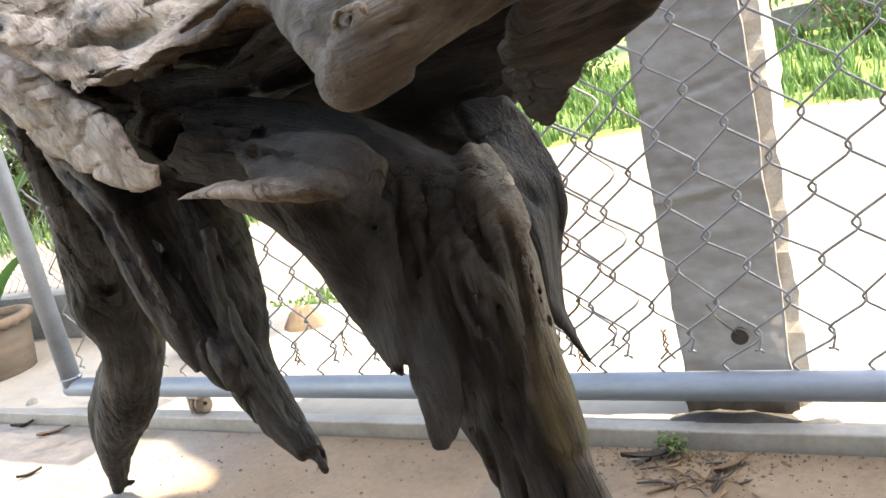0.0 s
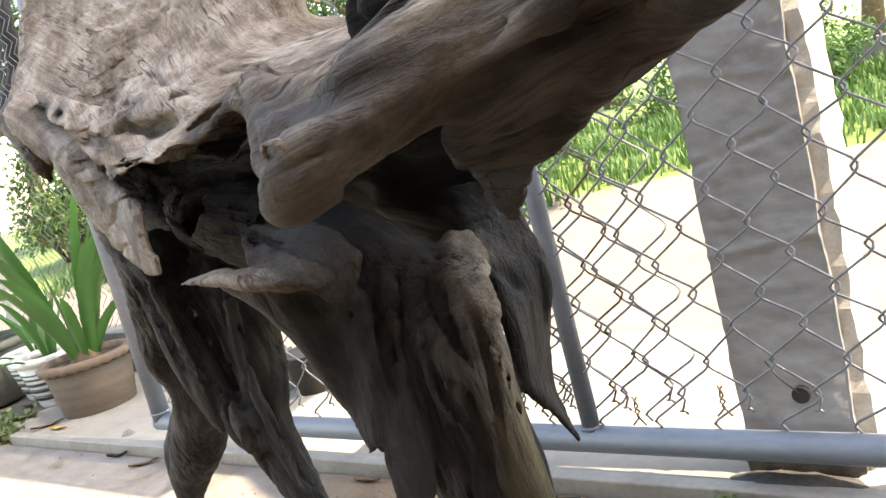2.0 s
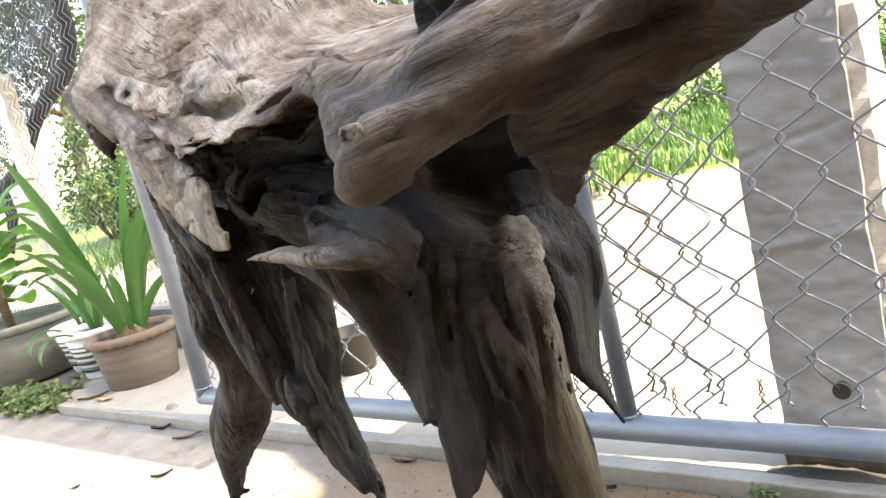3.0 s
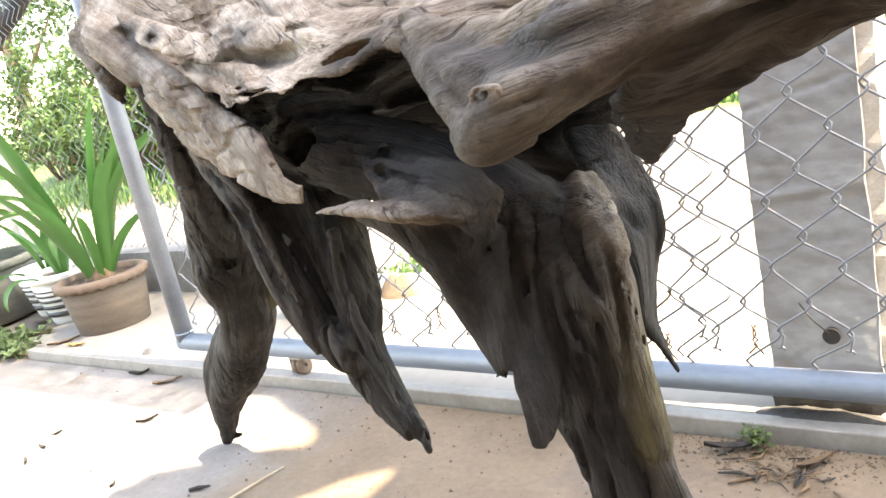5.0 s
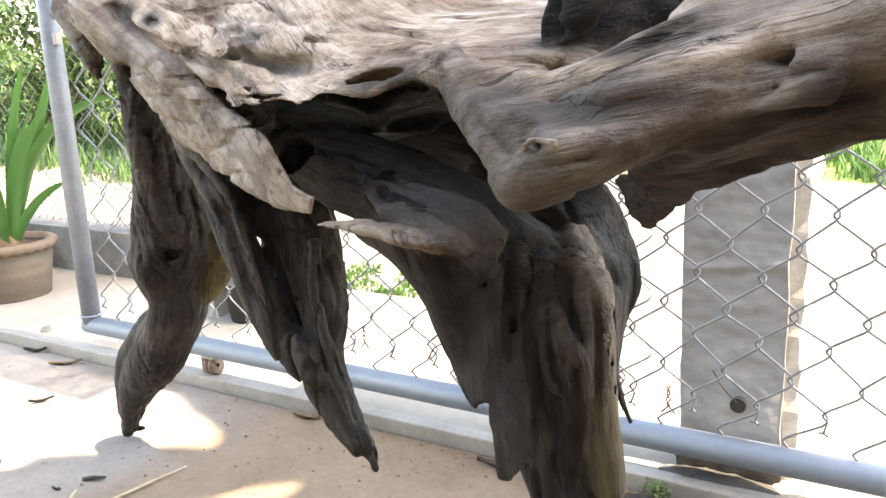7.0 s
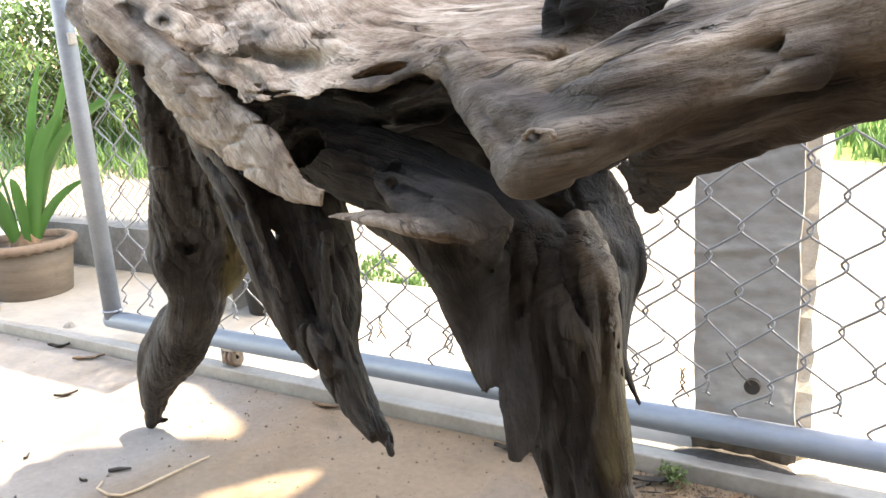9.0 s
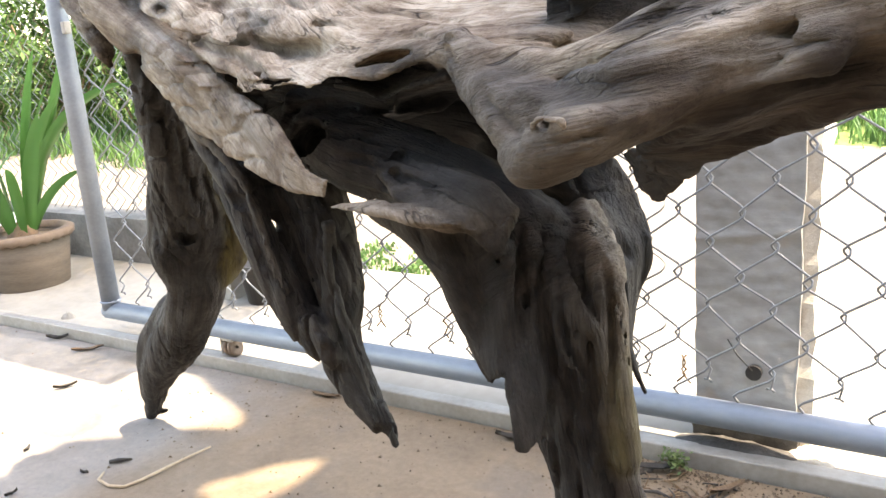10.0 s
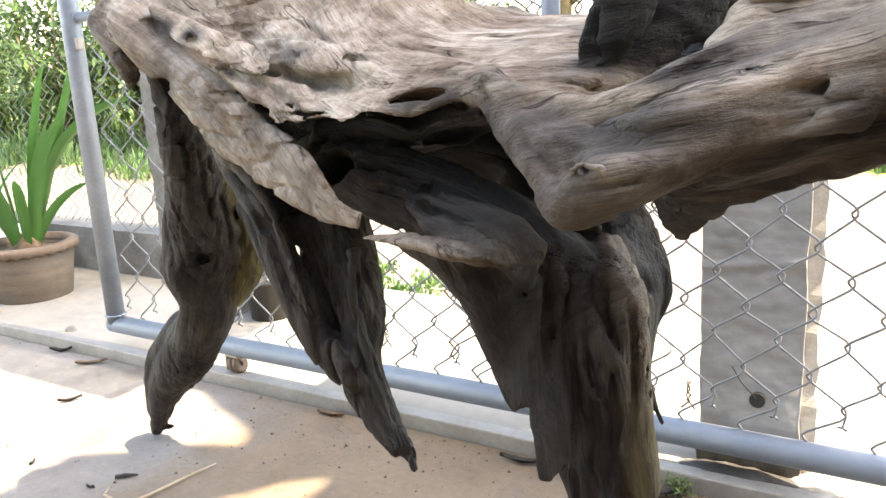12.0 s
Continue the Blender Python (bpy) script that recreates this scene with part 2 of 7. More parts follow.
def shade_edge(y):
    """Where the added sheet's shadow ends on the floor, along y."""
    return float(np.interp(y, [-0.4, 0.5, 0.62, 0.78, 0.86, 0.93, 0.99, 1.05, 1.12, 1.2], [-1.3, -1.52, -1.5, -1.52, -1.46, -1.36, -1.24, -1.27, -1.46, -1.6])) + 0.05 * noise.noise((y * 13, 0.3, 0)) + 0.03 * noise.noise((y * 31, 1.3, 0))


# wavy edge and slit of the added sheet place the floor's sun patches
bm = bmesh.new()
rows = []
for k in range(81):
    y = -0.35 + 1.57 * k / 80
    left = shade_edge(y)
    gap = 0.5 * float(np.interp(y, [0.74, 0.78, 0.83, 0.92, 0.955], [0, 0.13, 0.12, 0.07, 0]))
    mid = float(np.interp(y, [0.5, 0.83, 0.955], [-1.02, -1.03, -0.97])) + 0.03 * noise.noise((y * 17, 2, 0))
    rows.append([bm.verts.new((x + SHIFT.x, y + SHIFT.y, SHADE_Z)) for x in (left, mid - gap, mid + gap, 2.6)])
for a, b in zip(rows, rows[1:]):
    bm.faces.new((a[0], a[1], b[1], b[0]))
    bm.faces.new((a[2], a[3], b[3], b[2]))
tagged(part("ceiling", bm, cloth_mat), "unseen sheet added to shade the patio", "awning", kind="structure")
# unseen eave, added to keep sky light off the wood's front
bm = bmesh.new()
box(bm, -3.2, 4.5, -2.4, -1.2, 2.6, 2.7)
tagged(part("ceiling", bm, wall_mat), "unseen eave added to hold back sky light", "roof", kind="structure")
# unseen walls, added to close the place and temper the light
bm = bmesh.new()
box(bm, -3.2, 4.5, -2.55, -2.4, 0, 2.7)
tagged(part("wall_south", bm, wall_mat), "unseen plain wall added behind the patio", "wall", kind="structure")
bm = bmesh.new()
box(bm, 2.6, 2.75, -2.4, 1.1, 0, 2.6)
tagged(part("wall_east", bm, wall_mat), "unseen plain wall added beside the patio", "wall", kind="structure")

# ---- gate ----
gate = thing("sliding_gate", "galvanised pipe gate with chain-link mesh, closed", "gate", at=(-1.93, 1.24, 0.0))


def gate_part(name, bm, mat, label=""):
    bmesh.ops.translate(bm, verts=bm.verts, vec=(1.93, -1.24, 0))
    return part(name, bm, mat, gate, label)


def weld(bm, at, axis, r):
    """A lumpy weld bead round a joint."""
    x, y, z = at
    u, v = ((1, 0, 0), (0, 1, 0)) if axis == "z" else ((0, 1, 0), (0, 0, 1))
    pts = [Vector(at) + (Vector(u) * math.cos(a) + Vector(v) * math.sin(a)) * r for a in (2 * math.pi * k / 18 for k in range(19))]
    return tube(bm, pts, [0.0035 + 0.0012 * math.sin(k * 2.7) for k in range(19)], 6)


gate_part("bottom_pipe", tube(bmesh.new(), [(-1.937, 1.24, 0.095), (0.2, 1.24, 0.0955), (2.5, 1.24, 0.095)], 0.024, 24), galv)
gate_part("end_pipe", tube(bmesh.new(), [(-1.921, 1.24, 0.10), (-1.924, 1.24, 0.9), (-1.93, 1.24, 1.75)], 0.0245, 24), galv)
gate_part("upright_pipe", tube(bmesh.new(), [(-0.609, 1.243, 0.112), (-0.615, 1.243, 0.6), (-0.62, 1.243, 1.75)], 0.0165, 18), galv)
gate_part("top_pipe", tube(bmesh.new(), [(-1.93, 1.24, 1.75), (2.5, 1.24, 1.75)], 0.024, 16), galv)
gate_part("brace_pipe", tube(bmesh.new(), [(-1.92, 1.242, 0.905), (-0.62, 1.242, 0.905)], 0.012, 14), galv)
gate_part("weld", weld(bmesh.new(), (-0.609, 1.243, 0.118), "z", 0.017), galv)
gate_part("weld", weld(bmesh.new(), (-1.921, 1.24, 0.122), "z", 0.0245), galv)
gate_part("weld", weld(bmesh.new(), (-1.897, 1.242, 0.905), "x", 0.0125), galv)
gate_part("stop", box(bmesh.new(), -1.902, -1.888, 1.225, 1.245, 0.825, 0.855, 0.003), rail_mat)

HALF_W, PITCH = 0.051, 0.108


def mesh_wire(x, y, start, low, high, seed, lean=0.0):
    """One zigzag wire of a chain-link mesh, its ends twisted at the bottom."""
    rng = random.Random(seed)
    pts = []
    n = int((high - low) / PITCH * 2) + 2
    for k in range(n):
        z = start + k * PITCH / 2
        side = k % 2
        jx, jz = rng.uniform(-0.003, 0.003), rng.uniform(-0.0035, 0.0035)
        xx, zz = x + (HALF_W + 0.004 if side else -0.004) + jx + lean * (z - low), z + jz
        over = 0.0042 if side else -0.0042
        pts += [(xx + (-0.007 if side else 0.007), y - over, zz - 0.010), (xx, y - over * 1.2, zz - 0.002), (xx, y + over * 0.6, zz + 0.004), (xx + (-0.007 if side else 0.007), y + over, zz + 0.012)]
    first = Vector(pts[0])
    curl = [(first.x + 0.006 * math.cos(a) - 0.004, y + 0.006 * math.sin(a), first.z - 0.022 + 0.004 * i / 2) for i, a in enumerate((0.0, 1.6, 3.1, 4.7))]
    pts = [p for p in curl if p[2] > 0.118] + pts
    return tube(bmesh.new(), pts, 0.0021, 6)


for k in range(-34, 22):
    x = -0.225 + HALF_W * k
    if x < -1.9:
        continue
    parity = k % 2
    # ends alternate with the neighbouring wire's phase
    start = 0.397 - 0.108 * 2 - 0.054 * (0 if parity == 0 else 1)
    gate_part("mesh_wire", mesh_wire(x, 1.24, start, 0.13, 1.75, k), wire_mat)
for k in range(-12, -3):
    x = -0.232 + HALF_W * k
    gate_part("second_mesh_wire", mesh_wire(x - 0.02, 1.262, 0.185 - 0.054 * (k % 2), 0.13, 1.5, 300 + k, -0.02), wire_mat if k % 3 else rust)
for k, (x, z) in enumerate(((-0.37, 0.19), (-0.52, 0.17), (-0.71, 0.20), (-1.15, 0.19), (-1.02, 0.21))):
    rng = random.Random(k)
    bm = bmesh.new()
    for s in (1, -1):
        tube(bm, [(x + s * 0.004 * math.cos(2.2 * i), 1.252 + s * 0.004 * math.sin(2.2 * i), z - 0.009 * i) for i in range(5)] + [(x + s * 0.012, 1.252, z - 0.052)], 0.0017, 6)
    gate_part("wire_tie", bm, rust, "rusty twisted wire end")


def caster():
    whl = new("caster")
    whl.parent = gate
    whl.location = (0.453, 0.0, 0.0)
    bm = bmesh.new()
    box(bm, -0.022, -0.016, -0.016, 0.016, 0.035, 0.078, 0.002)
    box(bm, -0.022, 0.02, -0.016, 0.016, 0.070, 0.078, 0.002)
    me_fork = part("fork", bm, rail_mat, whl)
    for dx in (-0.003, 0.012):
        bm = lathe(bmesh.new(), [(0.005, -0.006), (0.018, -0.006), (0.0225, -0.004), (0.0225, 0.004), (0.018, 0.006), (0.005, 0.006)], 22)
        bmesh.ops.rotate(bm, verts=bm.verts, matrix=Matrix.Rotation(radians(72), 3, "Y"))
        bmesh.ops.translate(bm, verts=bm.verts, vec=(dx, 0, 0.0515))
        part("wheel", bm, caster_mat, whl, "rusty double caster wheel")
    return whl


caster()

# ---- concrete post ----
post = thing("concrete_post", "concrete gate post wrapped in creased grey cloth", "post", at=(-0.275, 1.36, 0))


def rough_block(bm, x0, x1, y0, y1, z0, z1, step, amount, seed):
    """An upright block with broken, uneven sides."""
    nx, nz = max(int((x1 - x0) / step), 1), max(int((z1 - z0) / step), 1)
    ny = max(int((y1 - y0) / step), 1)
    loop = [(x0 + (x1 - x0) * i / nx, y0) for i in range(nx)] + [(x1, y0 + (y1 - y0) * i / ny) for i in range(ny)] + [(x1 - (x1 - x0) * i / nx, y1) for i in range(nx)] + [(x0, y1 - (y1 - y0) * i / ny) for i in range(ny)]
    rings = []
    for k in range(nz + 1):
        z = z0 + (z1 - z0) * k / nz
        rings.append([bm.verts.new((x + amount * noise.noise((x * 40, y * 40 + seed, z * 30)), y + amount * noise.noise((x * 40 + 9, y * 40, z * 30 + seed)), z)) for x, y in loop])
    m = len(loop)
    for a, b in zip(rings, rings[1:]):
        for i in range(m):
            bm.faces.new((a[i], a[(i + 1) % m], b[(i + 1) % m], b[i]))
    bm.faces.new(rings[0][::-1])
    bm.faces.new(rings[-1])
    return bm


part("post_body", rough_block(bmesh.new(), -0.078, 0.105, -0.05, 0.08, 0.0, 1.85, 0.022, 0.008, 3), post_mat, post)


def wrapping():
    bm = bmesh.new()
    nx, nz = 34, 300
    front, back = [], []
    for k in range(nz + 1):
        z = 0.03 + 1.815 * k / nz
        left = -0.088 + 0.004 * noise.noise((1.0, z * 9, 0)) + 0.0012 * noise.noise((1.0, z * 31, 0)) + 0.012 * max(0, 0.3 - z)
        right = 0.083 + 0.004 * noise.noise((7.0, z * 11, 0)) + 0.0012 * noise.noise((7.0, z * 37, 0))
        row = []
        for i in range(nx + 1):
            x = left + (right - left) * i / nx
            fold = 0.004 * noise.noise((x * 14, z * 9 + 6 * x, 1)) + 0.003 * (0.4 - abs(noise.noise((x * 32 + 3 * noise.noise((x * 9, z * 7, 3)), z * 21 + x * 9 + 1.5 * noise.noise((x * 7, z * 9, 8)), 5)))) + 0.0025 * noise.noise((x * 30, z * 80, 9))
            crease = 0.006 * math.exp(-((z - 0.40 - 0.12 * x) / 0.006) ** 2) + 0.005 * math.exp(-((z - 0.555 - 0.25 * x) / 0.003) ** 2) * -1 + 0.004 * math.exp(-((z - 0.66 + 0.15 * x) / 0.008) ** 2)
            row.append((x, -0.062 - fold - crease, z))
        front.append([bm.verts.new(p) for p in row])
        back.append([bm.verts.new((p[0], -0.050, p[2])) for p in row])
    for k in range(nz):
        for i in range(nx):
            bm.faces.new((front[k][i], front[k][i + 1], front[k + 1][i + 1], front[k + 1][i])).smooth = True
        for i, flip in ((0, 1), (nx, 0)):
            q = (front[k][i], back[k][i], back[k + 1][i], front[k + 1][i])
            bm.faces.new(q[::-1] if flip == 0 else q)
    for i in range(nx):
        bm.faces.new((front[0][i], back[0][i], back[0][i + 1], front[0][i + 1]))
    return bm


part("wrapping", wrapping(), wrap_mat, post, "creased grey cloth wrapping")
bm = rough_block(bmesh.new(), -0.09, 0.09, -0.072, -0.048, 0.0, 0.085, 0.012, 0.005, 8)
part("post_foot", bm, tar, post, "damp blackened foot of the post")
bm = bmesh.new()
bmesh.ops.create_cone(bm, cap_ends=True, segments=22, radius1=0.0135, radius2=0.0135, depth=0.01, matrix=pose(0.014, -0.068, 0.158, 90))
part("bolt_hole", bm, plastic, post, "dark round hole")
part("nail_wire", tube(bmesh.new(), [(-0.03, -0.072, 0.215), (-0.012, -0.078, 0.19), (0.012, -0.074, 0.163)], 0.0014, 6), plastic, post, "bent dark wire")


def mound(name, x, y, rx, ry, h, mat, label, category, seed, z=0.0, kind=""):
    """A low uneven heap."""
    bm = bmesh.new()
    centre = bm.verts.new((x, y, z + h))
    rings, n = [], 26
    for j, f in enumerate((0.3, 0.6, 0.85, 1.0)):
        ring = []
        for k in range(n):
            a = 2 * math.pi * k / n
            w = f * (1 + 0.25 * noise.noise((math.cos(a) * 1.7 + seed, math.sin(a) * 1.7, f)))
            ring.append(bm.verts.new((x + rx * w * math.cos(a), y + ry * w * math.sin(a), z + h * (1 - f ** 2) * (1 + 0.5 * noise.noise((a * 3, f * 5, seed))) - (0.004 if j == 3 else 0))))
        rings.append(ring)
    for k in range(n):
        bm.faces.new((centre, rings[0][k], rings[0][(k + 1) % n])).smooth = True
    for a, b in zip(rings, rings[1:]):
        for k in range(n):
            bm.faces.new((a[k], b[k], b[(k + 1) % n], a[(k + 1) % n])).smooth = True
    return tagged(part(name, bm, mat), label, category, kind=kind)


mound("tar_spill", -0.285, 1.262, 0.125, 0.032, 0.016, tar, "black damp spill at the foot of the post", "stain", 2, 0.022)
mound("mortar_lump", -0.15, 1.285, 0.055, 0.035, 0.018, post_mat, "broken mortar at the foot of the post", "rubble", 4, 0.022)


# ---- plants ----
def leaves_mesh(name, mat, places, size, seed, parent=None, droop=0.3, slim=0.45):
    """Many small folded leaves at places."""
    rng = np.random.default_rng(seed)
    n = len(places)
    p = np.array(places)
    yaw, pitch, roll = rng.uniform(0, 2 * np.pi, n), rng.normal(0.1, 0.6, n), rng.normal(0, 0.5, n)
    s = size * rng.uniform(0.6, 1.3, n)
    d = np.stack((np.cos(yaw) * np.cos(pitch), np.sin(yaw) * np.cos(pitch), np.sin(pitch)), 1)
    side = np.stack((-np.sin(yaw), np.cos(yaw), np.zeros(n)), 1)
    up = np.cross(d, side)
    side = side * np.cos(roll)[:, None] + up * np.sin(roll)[:, None]
    up = np.cross(d, side)
    S = s[:, None]
    tip, mid = p + d * S - np.array((0, 0, droop)) * S * 0.4, p + d * S * 0.5
    l, r = mid + side * S * slim * 0.5 + up * S * 0.08, mid - side * S * slim * 0.5 + up * S * 0.08
    v = np.stack((p, l, tip, r, mid), 1).reshape(-1, 3)
    base = np.arange(n)[:, None] * 5
    f = np.concatenate((base + (0, 4, 1), base + (1, 4, 2), base + (0, 3, 4), base + (4, 3, 2)))
    me = bpy.data.meshes.new(name)
    me.from_pydata(v.tolist(), [], f.tolist())
    me.materials.append(mat)
    ob = new(name, me)
    if parent:
        ob.parent = parent
    return ob


def bush(name, label, category, at, size, leaf, count, mat, seed, group="", clumps=26):
    rng = np.random.default_rng(seed)
    ob = thing(name, label, category, group, at)
    w, dpt, h = size
    heads = []
    while len(heads) < clumps:
        c = rng.uniform(-1, 1, 3)
        if np.linalg.norm(c) < 1:
            heads.append((c[0] * w / 2, c[1] * dpt / 2, h * (0.55 + 0.45 * c[2])))
    places = []
    for i in range(count):
        c = heads[rng.integers(clumps)]
        places.append(np.array(c) + rng.normal(0, 1, 3) * np.array((w, dpt, h)) * 0.085)
    places = np.array(places)
    places = places[places[:, 2] > 0.02]
    leaves_mesh("leaves", mat, places, leaf, seed, ob)
    bm = bmesh.new()
    for i in range(0, clumps, 2):
        c = Vector(heads[i])
        tube(bm, [(c.x * 0.15, c.y * 0.15, 0), (c.x * 0.6, c.y * 0.6, c.z * 0.55), c], [0.012 * h, 0.008 * h, 0.003 * h], 6)
    part("woody_base", bm, stem_mat, ob)
    return ob


def grass(name, spots, seed, height, mat, label):
    """Blades of grass over spots of x, y, z, spread and number."""
    rng = np.random.default_rng(seed)
    v, f = [], []
    for x, y, z, spread, count in spots:
        for i in range(count):
            px, py = x + rng.normal(0, spread), y + rng.normal(0, spread)
            pz = z if z is not None else bank(px, py)
            h, a = height * rng.uniform(0.4, 1.3), rng.uniform(0, 6.28)
            lean = rng.uniform(0.1, 0.7) * h
            w = 0.006 + 0.004 * rng.random()
            ca, sa = math.cos(a), math.sin(a)
            b = len(v)
            v += [(px - sa * w, py + ca * w, pz - 0.01), (px + sa * w, py - ca * w, pz - 0.01), (px + ca * lean * 0.4 + sa * w * 0.7, py + sa * lean * 0.4 - ca * w * 0.7, pz + h * 0.6), (px + ca * lean * 0.4 - sa * w * 0.7, py + sa * lean * 0.4 + ca * w * 0.7, pz + h * 0.6), (px + ca * lean, py + sa * lean, pz + h)]
            f += [(b, b + 1, b + 2, b + 3), (b + 3, b + 2, b + 4)]
    me = bpy.data.meshes.new(name)
    me.from_pydata(v, [], f)
    me.materials.append(mat)
    return tagged(new(name, me), label, "grass", kind="stuff")


rng = np.random.default_rng(5)
spots = []
for i in range(420):
    x = rng.uniform(-4.6, 1.6)
    spots.append((x, rng.uniform(4.95, 6.6), None, 0.07, 26))
grass("bank_grass", spots, 1, 0.11, grass_mat, "bright green grass on the bank across the road")
spots = [(rng.uniform(-7.5, -2.5), rng.uniform(3.75, 5.0), None, 0.08, 26) for i in range(160)]
grass("verge_grass", spots, 2, 0.16, grass_mat, "grass verge below the hedge")
spots = [(rng.uniform(-1.95, -1.45), rng.uniform(2.0, 2.35), -0.012, 0.04, 16) for i in range(40)]
grass("kerb_grass", spots, 3, 0.02, grass_mat, "small patch of grass at the edge of the concrete")

for i in range(9):
    r = random.Random(40 + i)
    bush("roadside_bush", "leafy green roadside bush", "bush", (-8.6 + 0.72 * i, 4.7 + r.uniform(-0.3, 0.5) - 0.05 * i, 0.1), (1.1, 0.8, r.uniform(0.9, 1.5)), 0.085, 2600, bush_mat, 60 + i, "bushes behind the road")
for i, (x, y, w, h) in enumerate(((-1.15, 6.2, 0.7, 0.55), (-0.3, 6.25, 0.8, 0.75), (0.45, 6.1, 0.8, 0.6), (-2.4, 6.5, 0.9, 0.7), (-3.5, 6.4, 0.9, 0.8), (1.2, 6.4, 0.9, 0.8))):
    bush("weed_bush", "tall green weeds on the bank", "bush", (x, y, bank(x, y)), (w, 0.6, h), 0.06, 1500, grass_mat, 90 + i, "weeds on the bank", 18)


def tree(x, y, height, seed):
    ob = thing("tree", "tall leafy tree beyond the road", "tree", "trees behind the road", (x, y, 0.2))
    r = random.Random(seed)
    bm = bmesh.new()
    tube(bm, [(0, 0, 0), (0.1, 0.05, height * 0.3), (0.02, 0.1, height * 0.7)], [0.13, 0.1, 0.05], 10)
    heads = []
    for i in range(9):
        a, z = i * 2.4, height * (0.28 + 0.07 * i)
        reach = r.uniform(0.8, 1.5)
        tip = (math.cos(a) * reach, math.sin(a) * reach, z + r.uniform(0.3, 0.8))
        tube(bm, [(0.06, 0.07, z), (tip[0] * 0.5, tip[1] * 0.5, z + 0.3), tip], [0.05, 0.03, 0.012], 7)
        heads += [tip, (tip[0] * 0.6, tip[1] * 0.6, tip[2] + 0.3)]
    part("trunk", bm, stem_mat, ob)
    g = np.random.default_rng(seed)
    places = np.vstack([np.array(hd) + g.normal(0, 0.33, (330, 3)) for hd in heads])
    leaves_mesh("crown", tree_mat, places, 0.12, seed, ob)


for i, (x, y, h) in enumerate(((-9.5, 7.0, 3.6), (-7.6, 7.4, 4.2), (-5.8, 7.2, 3.8), (-11.5, 6.0, 4.0), (-4.0, 9.0, 3.5), (-1.5, 10.5, 3.6), (1.0, 10.0, 3.4))):
    tree(x, y, h, 20 + i)
low_wall = tagged(part("boundary_wall", box(bmesh.new(), -1.6, 3.5, 6.7, 6.82, 0.1, 0.5, 0.01), old_concrete), "low mossy concrete wall on the bank", "wall", kind="structure")

# ---- fence to the left of the gate ----
bm = rough_block(bmesh.new(), -7.0, -2.32, 1.80, 1.93, -0.05, 0.19, 0.06, 0.012, 11)
tagged(part("plinth_wall", bm, old_concrete), "low damp concrete plinth under the fence", "wall", kind="structure")
fence = thing("chain_link_fence", "rusting chain-link fence on a concrete plinth", "fence", at=(-2.36, 1.86, 0))
part("fence_post", rough_block(bmesh.new(), -0.05, 0.05, -0.045, 0.045, -0.03, 1.9, 0.03, 0.008, 15), old_concrete, fence, "old grey concrete fence post")
part("fence_post", rough_block(bmesh.new(), -1.62, -1.54, -0.02, 0.05, -0.03, 1.35, 0.03, 0.008, 17), post_mat, fence, "pale leaning concrete stake")
for k in range(78):
    x = -2.42 - 0.044 * k
    bm = bmesh.new()
    pts = []
    for i in range(38):
        pts.append((x + (0.023 if i % 2 else -0.023) + 2.36, 0.0 + (0.003 if i % 2 else -0.003), 0.2 + 0.045 * i))
    tube(bm, pts, 0.0017, 4, False)
    ob = part("fence_wire", bm, wire_mat if k % 4 else rust, fence)


def shade_net():
    """A torn dark net that hangs behind the fence, with a thick hem along its curved edge."""
    ob = thing("shade_net", "torn dark green shade net with a thick hem", "net", at=(-4.3, 1.99, 0))
    bm, hem, rows = bmesh.new(), [], []
    for k in range(31):
        z = 0.85 + 1.35 * k / 30
        edge = float(np.interp(z, [0.84, 1.1, 1.27, 1.55, 2.2], [-0.28, 0.36, 0.73, 0.93, 0.99])) + 0.012 * math.sin(k)
        hem.append((edge, 0.03 * math.sin(k * 0.7), z))
        rows.append([bm.verts.new((edge - 2.2 * i / 16, 0.03 * math.sin(k * 0.7 + i) * (1 if i else 1), z + 0.02 * math.sin(i * 0.9))) for i in range(17)])
    for a, b in zip(rows, rows[1:]):
        for i in range(16):
            bm.faces.new((a[i + 1], a[i], b[i], b[i + 1])).smooth = True
    part("netting", bm, net_mat, ob)
    # unseen panel, added overhead to keep sun off pots and gate end
    over, rows = bmesh.new(), []
    for k in range(13):
        rows.append([over.verts.new((-0.3 + 4.0 * i / 24, 0.06 - 0.95 * k / 12, 2.2 - 0.05 * math.sin(math.pi * i / 12) - 0.03 * math.sin(k))) for i in range(25)])
    for a, b in zip(rows, rows[1:]):
        for i in range(24):
            over.faces.new((a[i + 1], a[i], b[i], b[i + 1])).smooth = True
    part("added_net_panel", over, net_mat, ob)
    part("hem", tube(bmesh.new(), hem, 0.036, 8), hem_mat, ob)
    part("tail", tube(bmesh.new(), [hem[0], (hem[0][0] + 0.02, 0, 0.70), (hem[0][0] - 0.12, 0.0, 0.5)], [0.03, 0.035, 0.01], 8), hem_mat, ob)


shade_net()


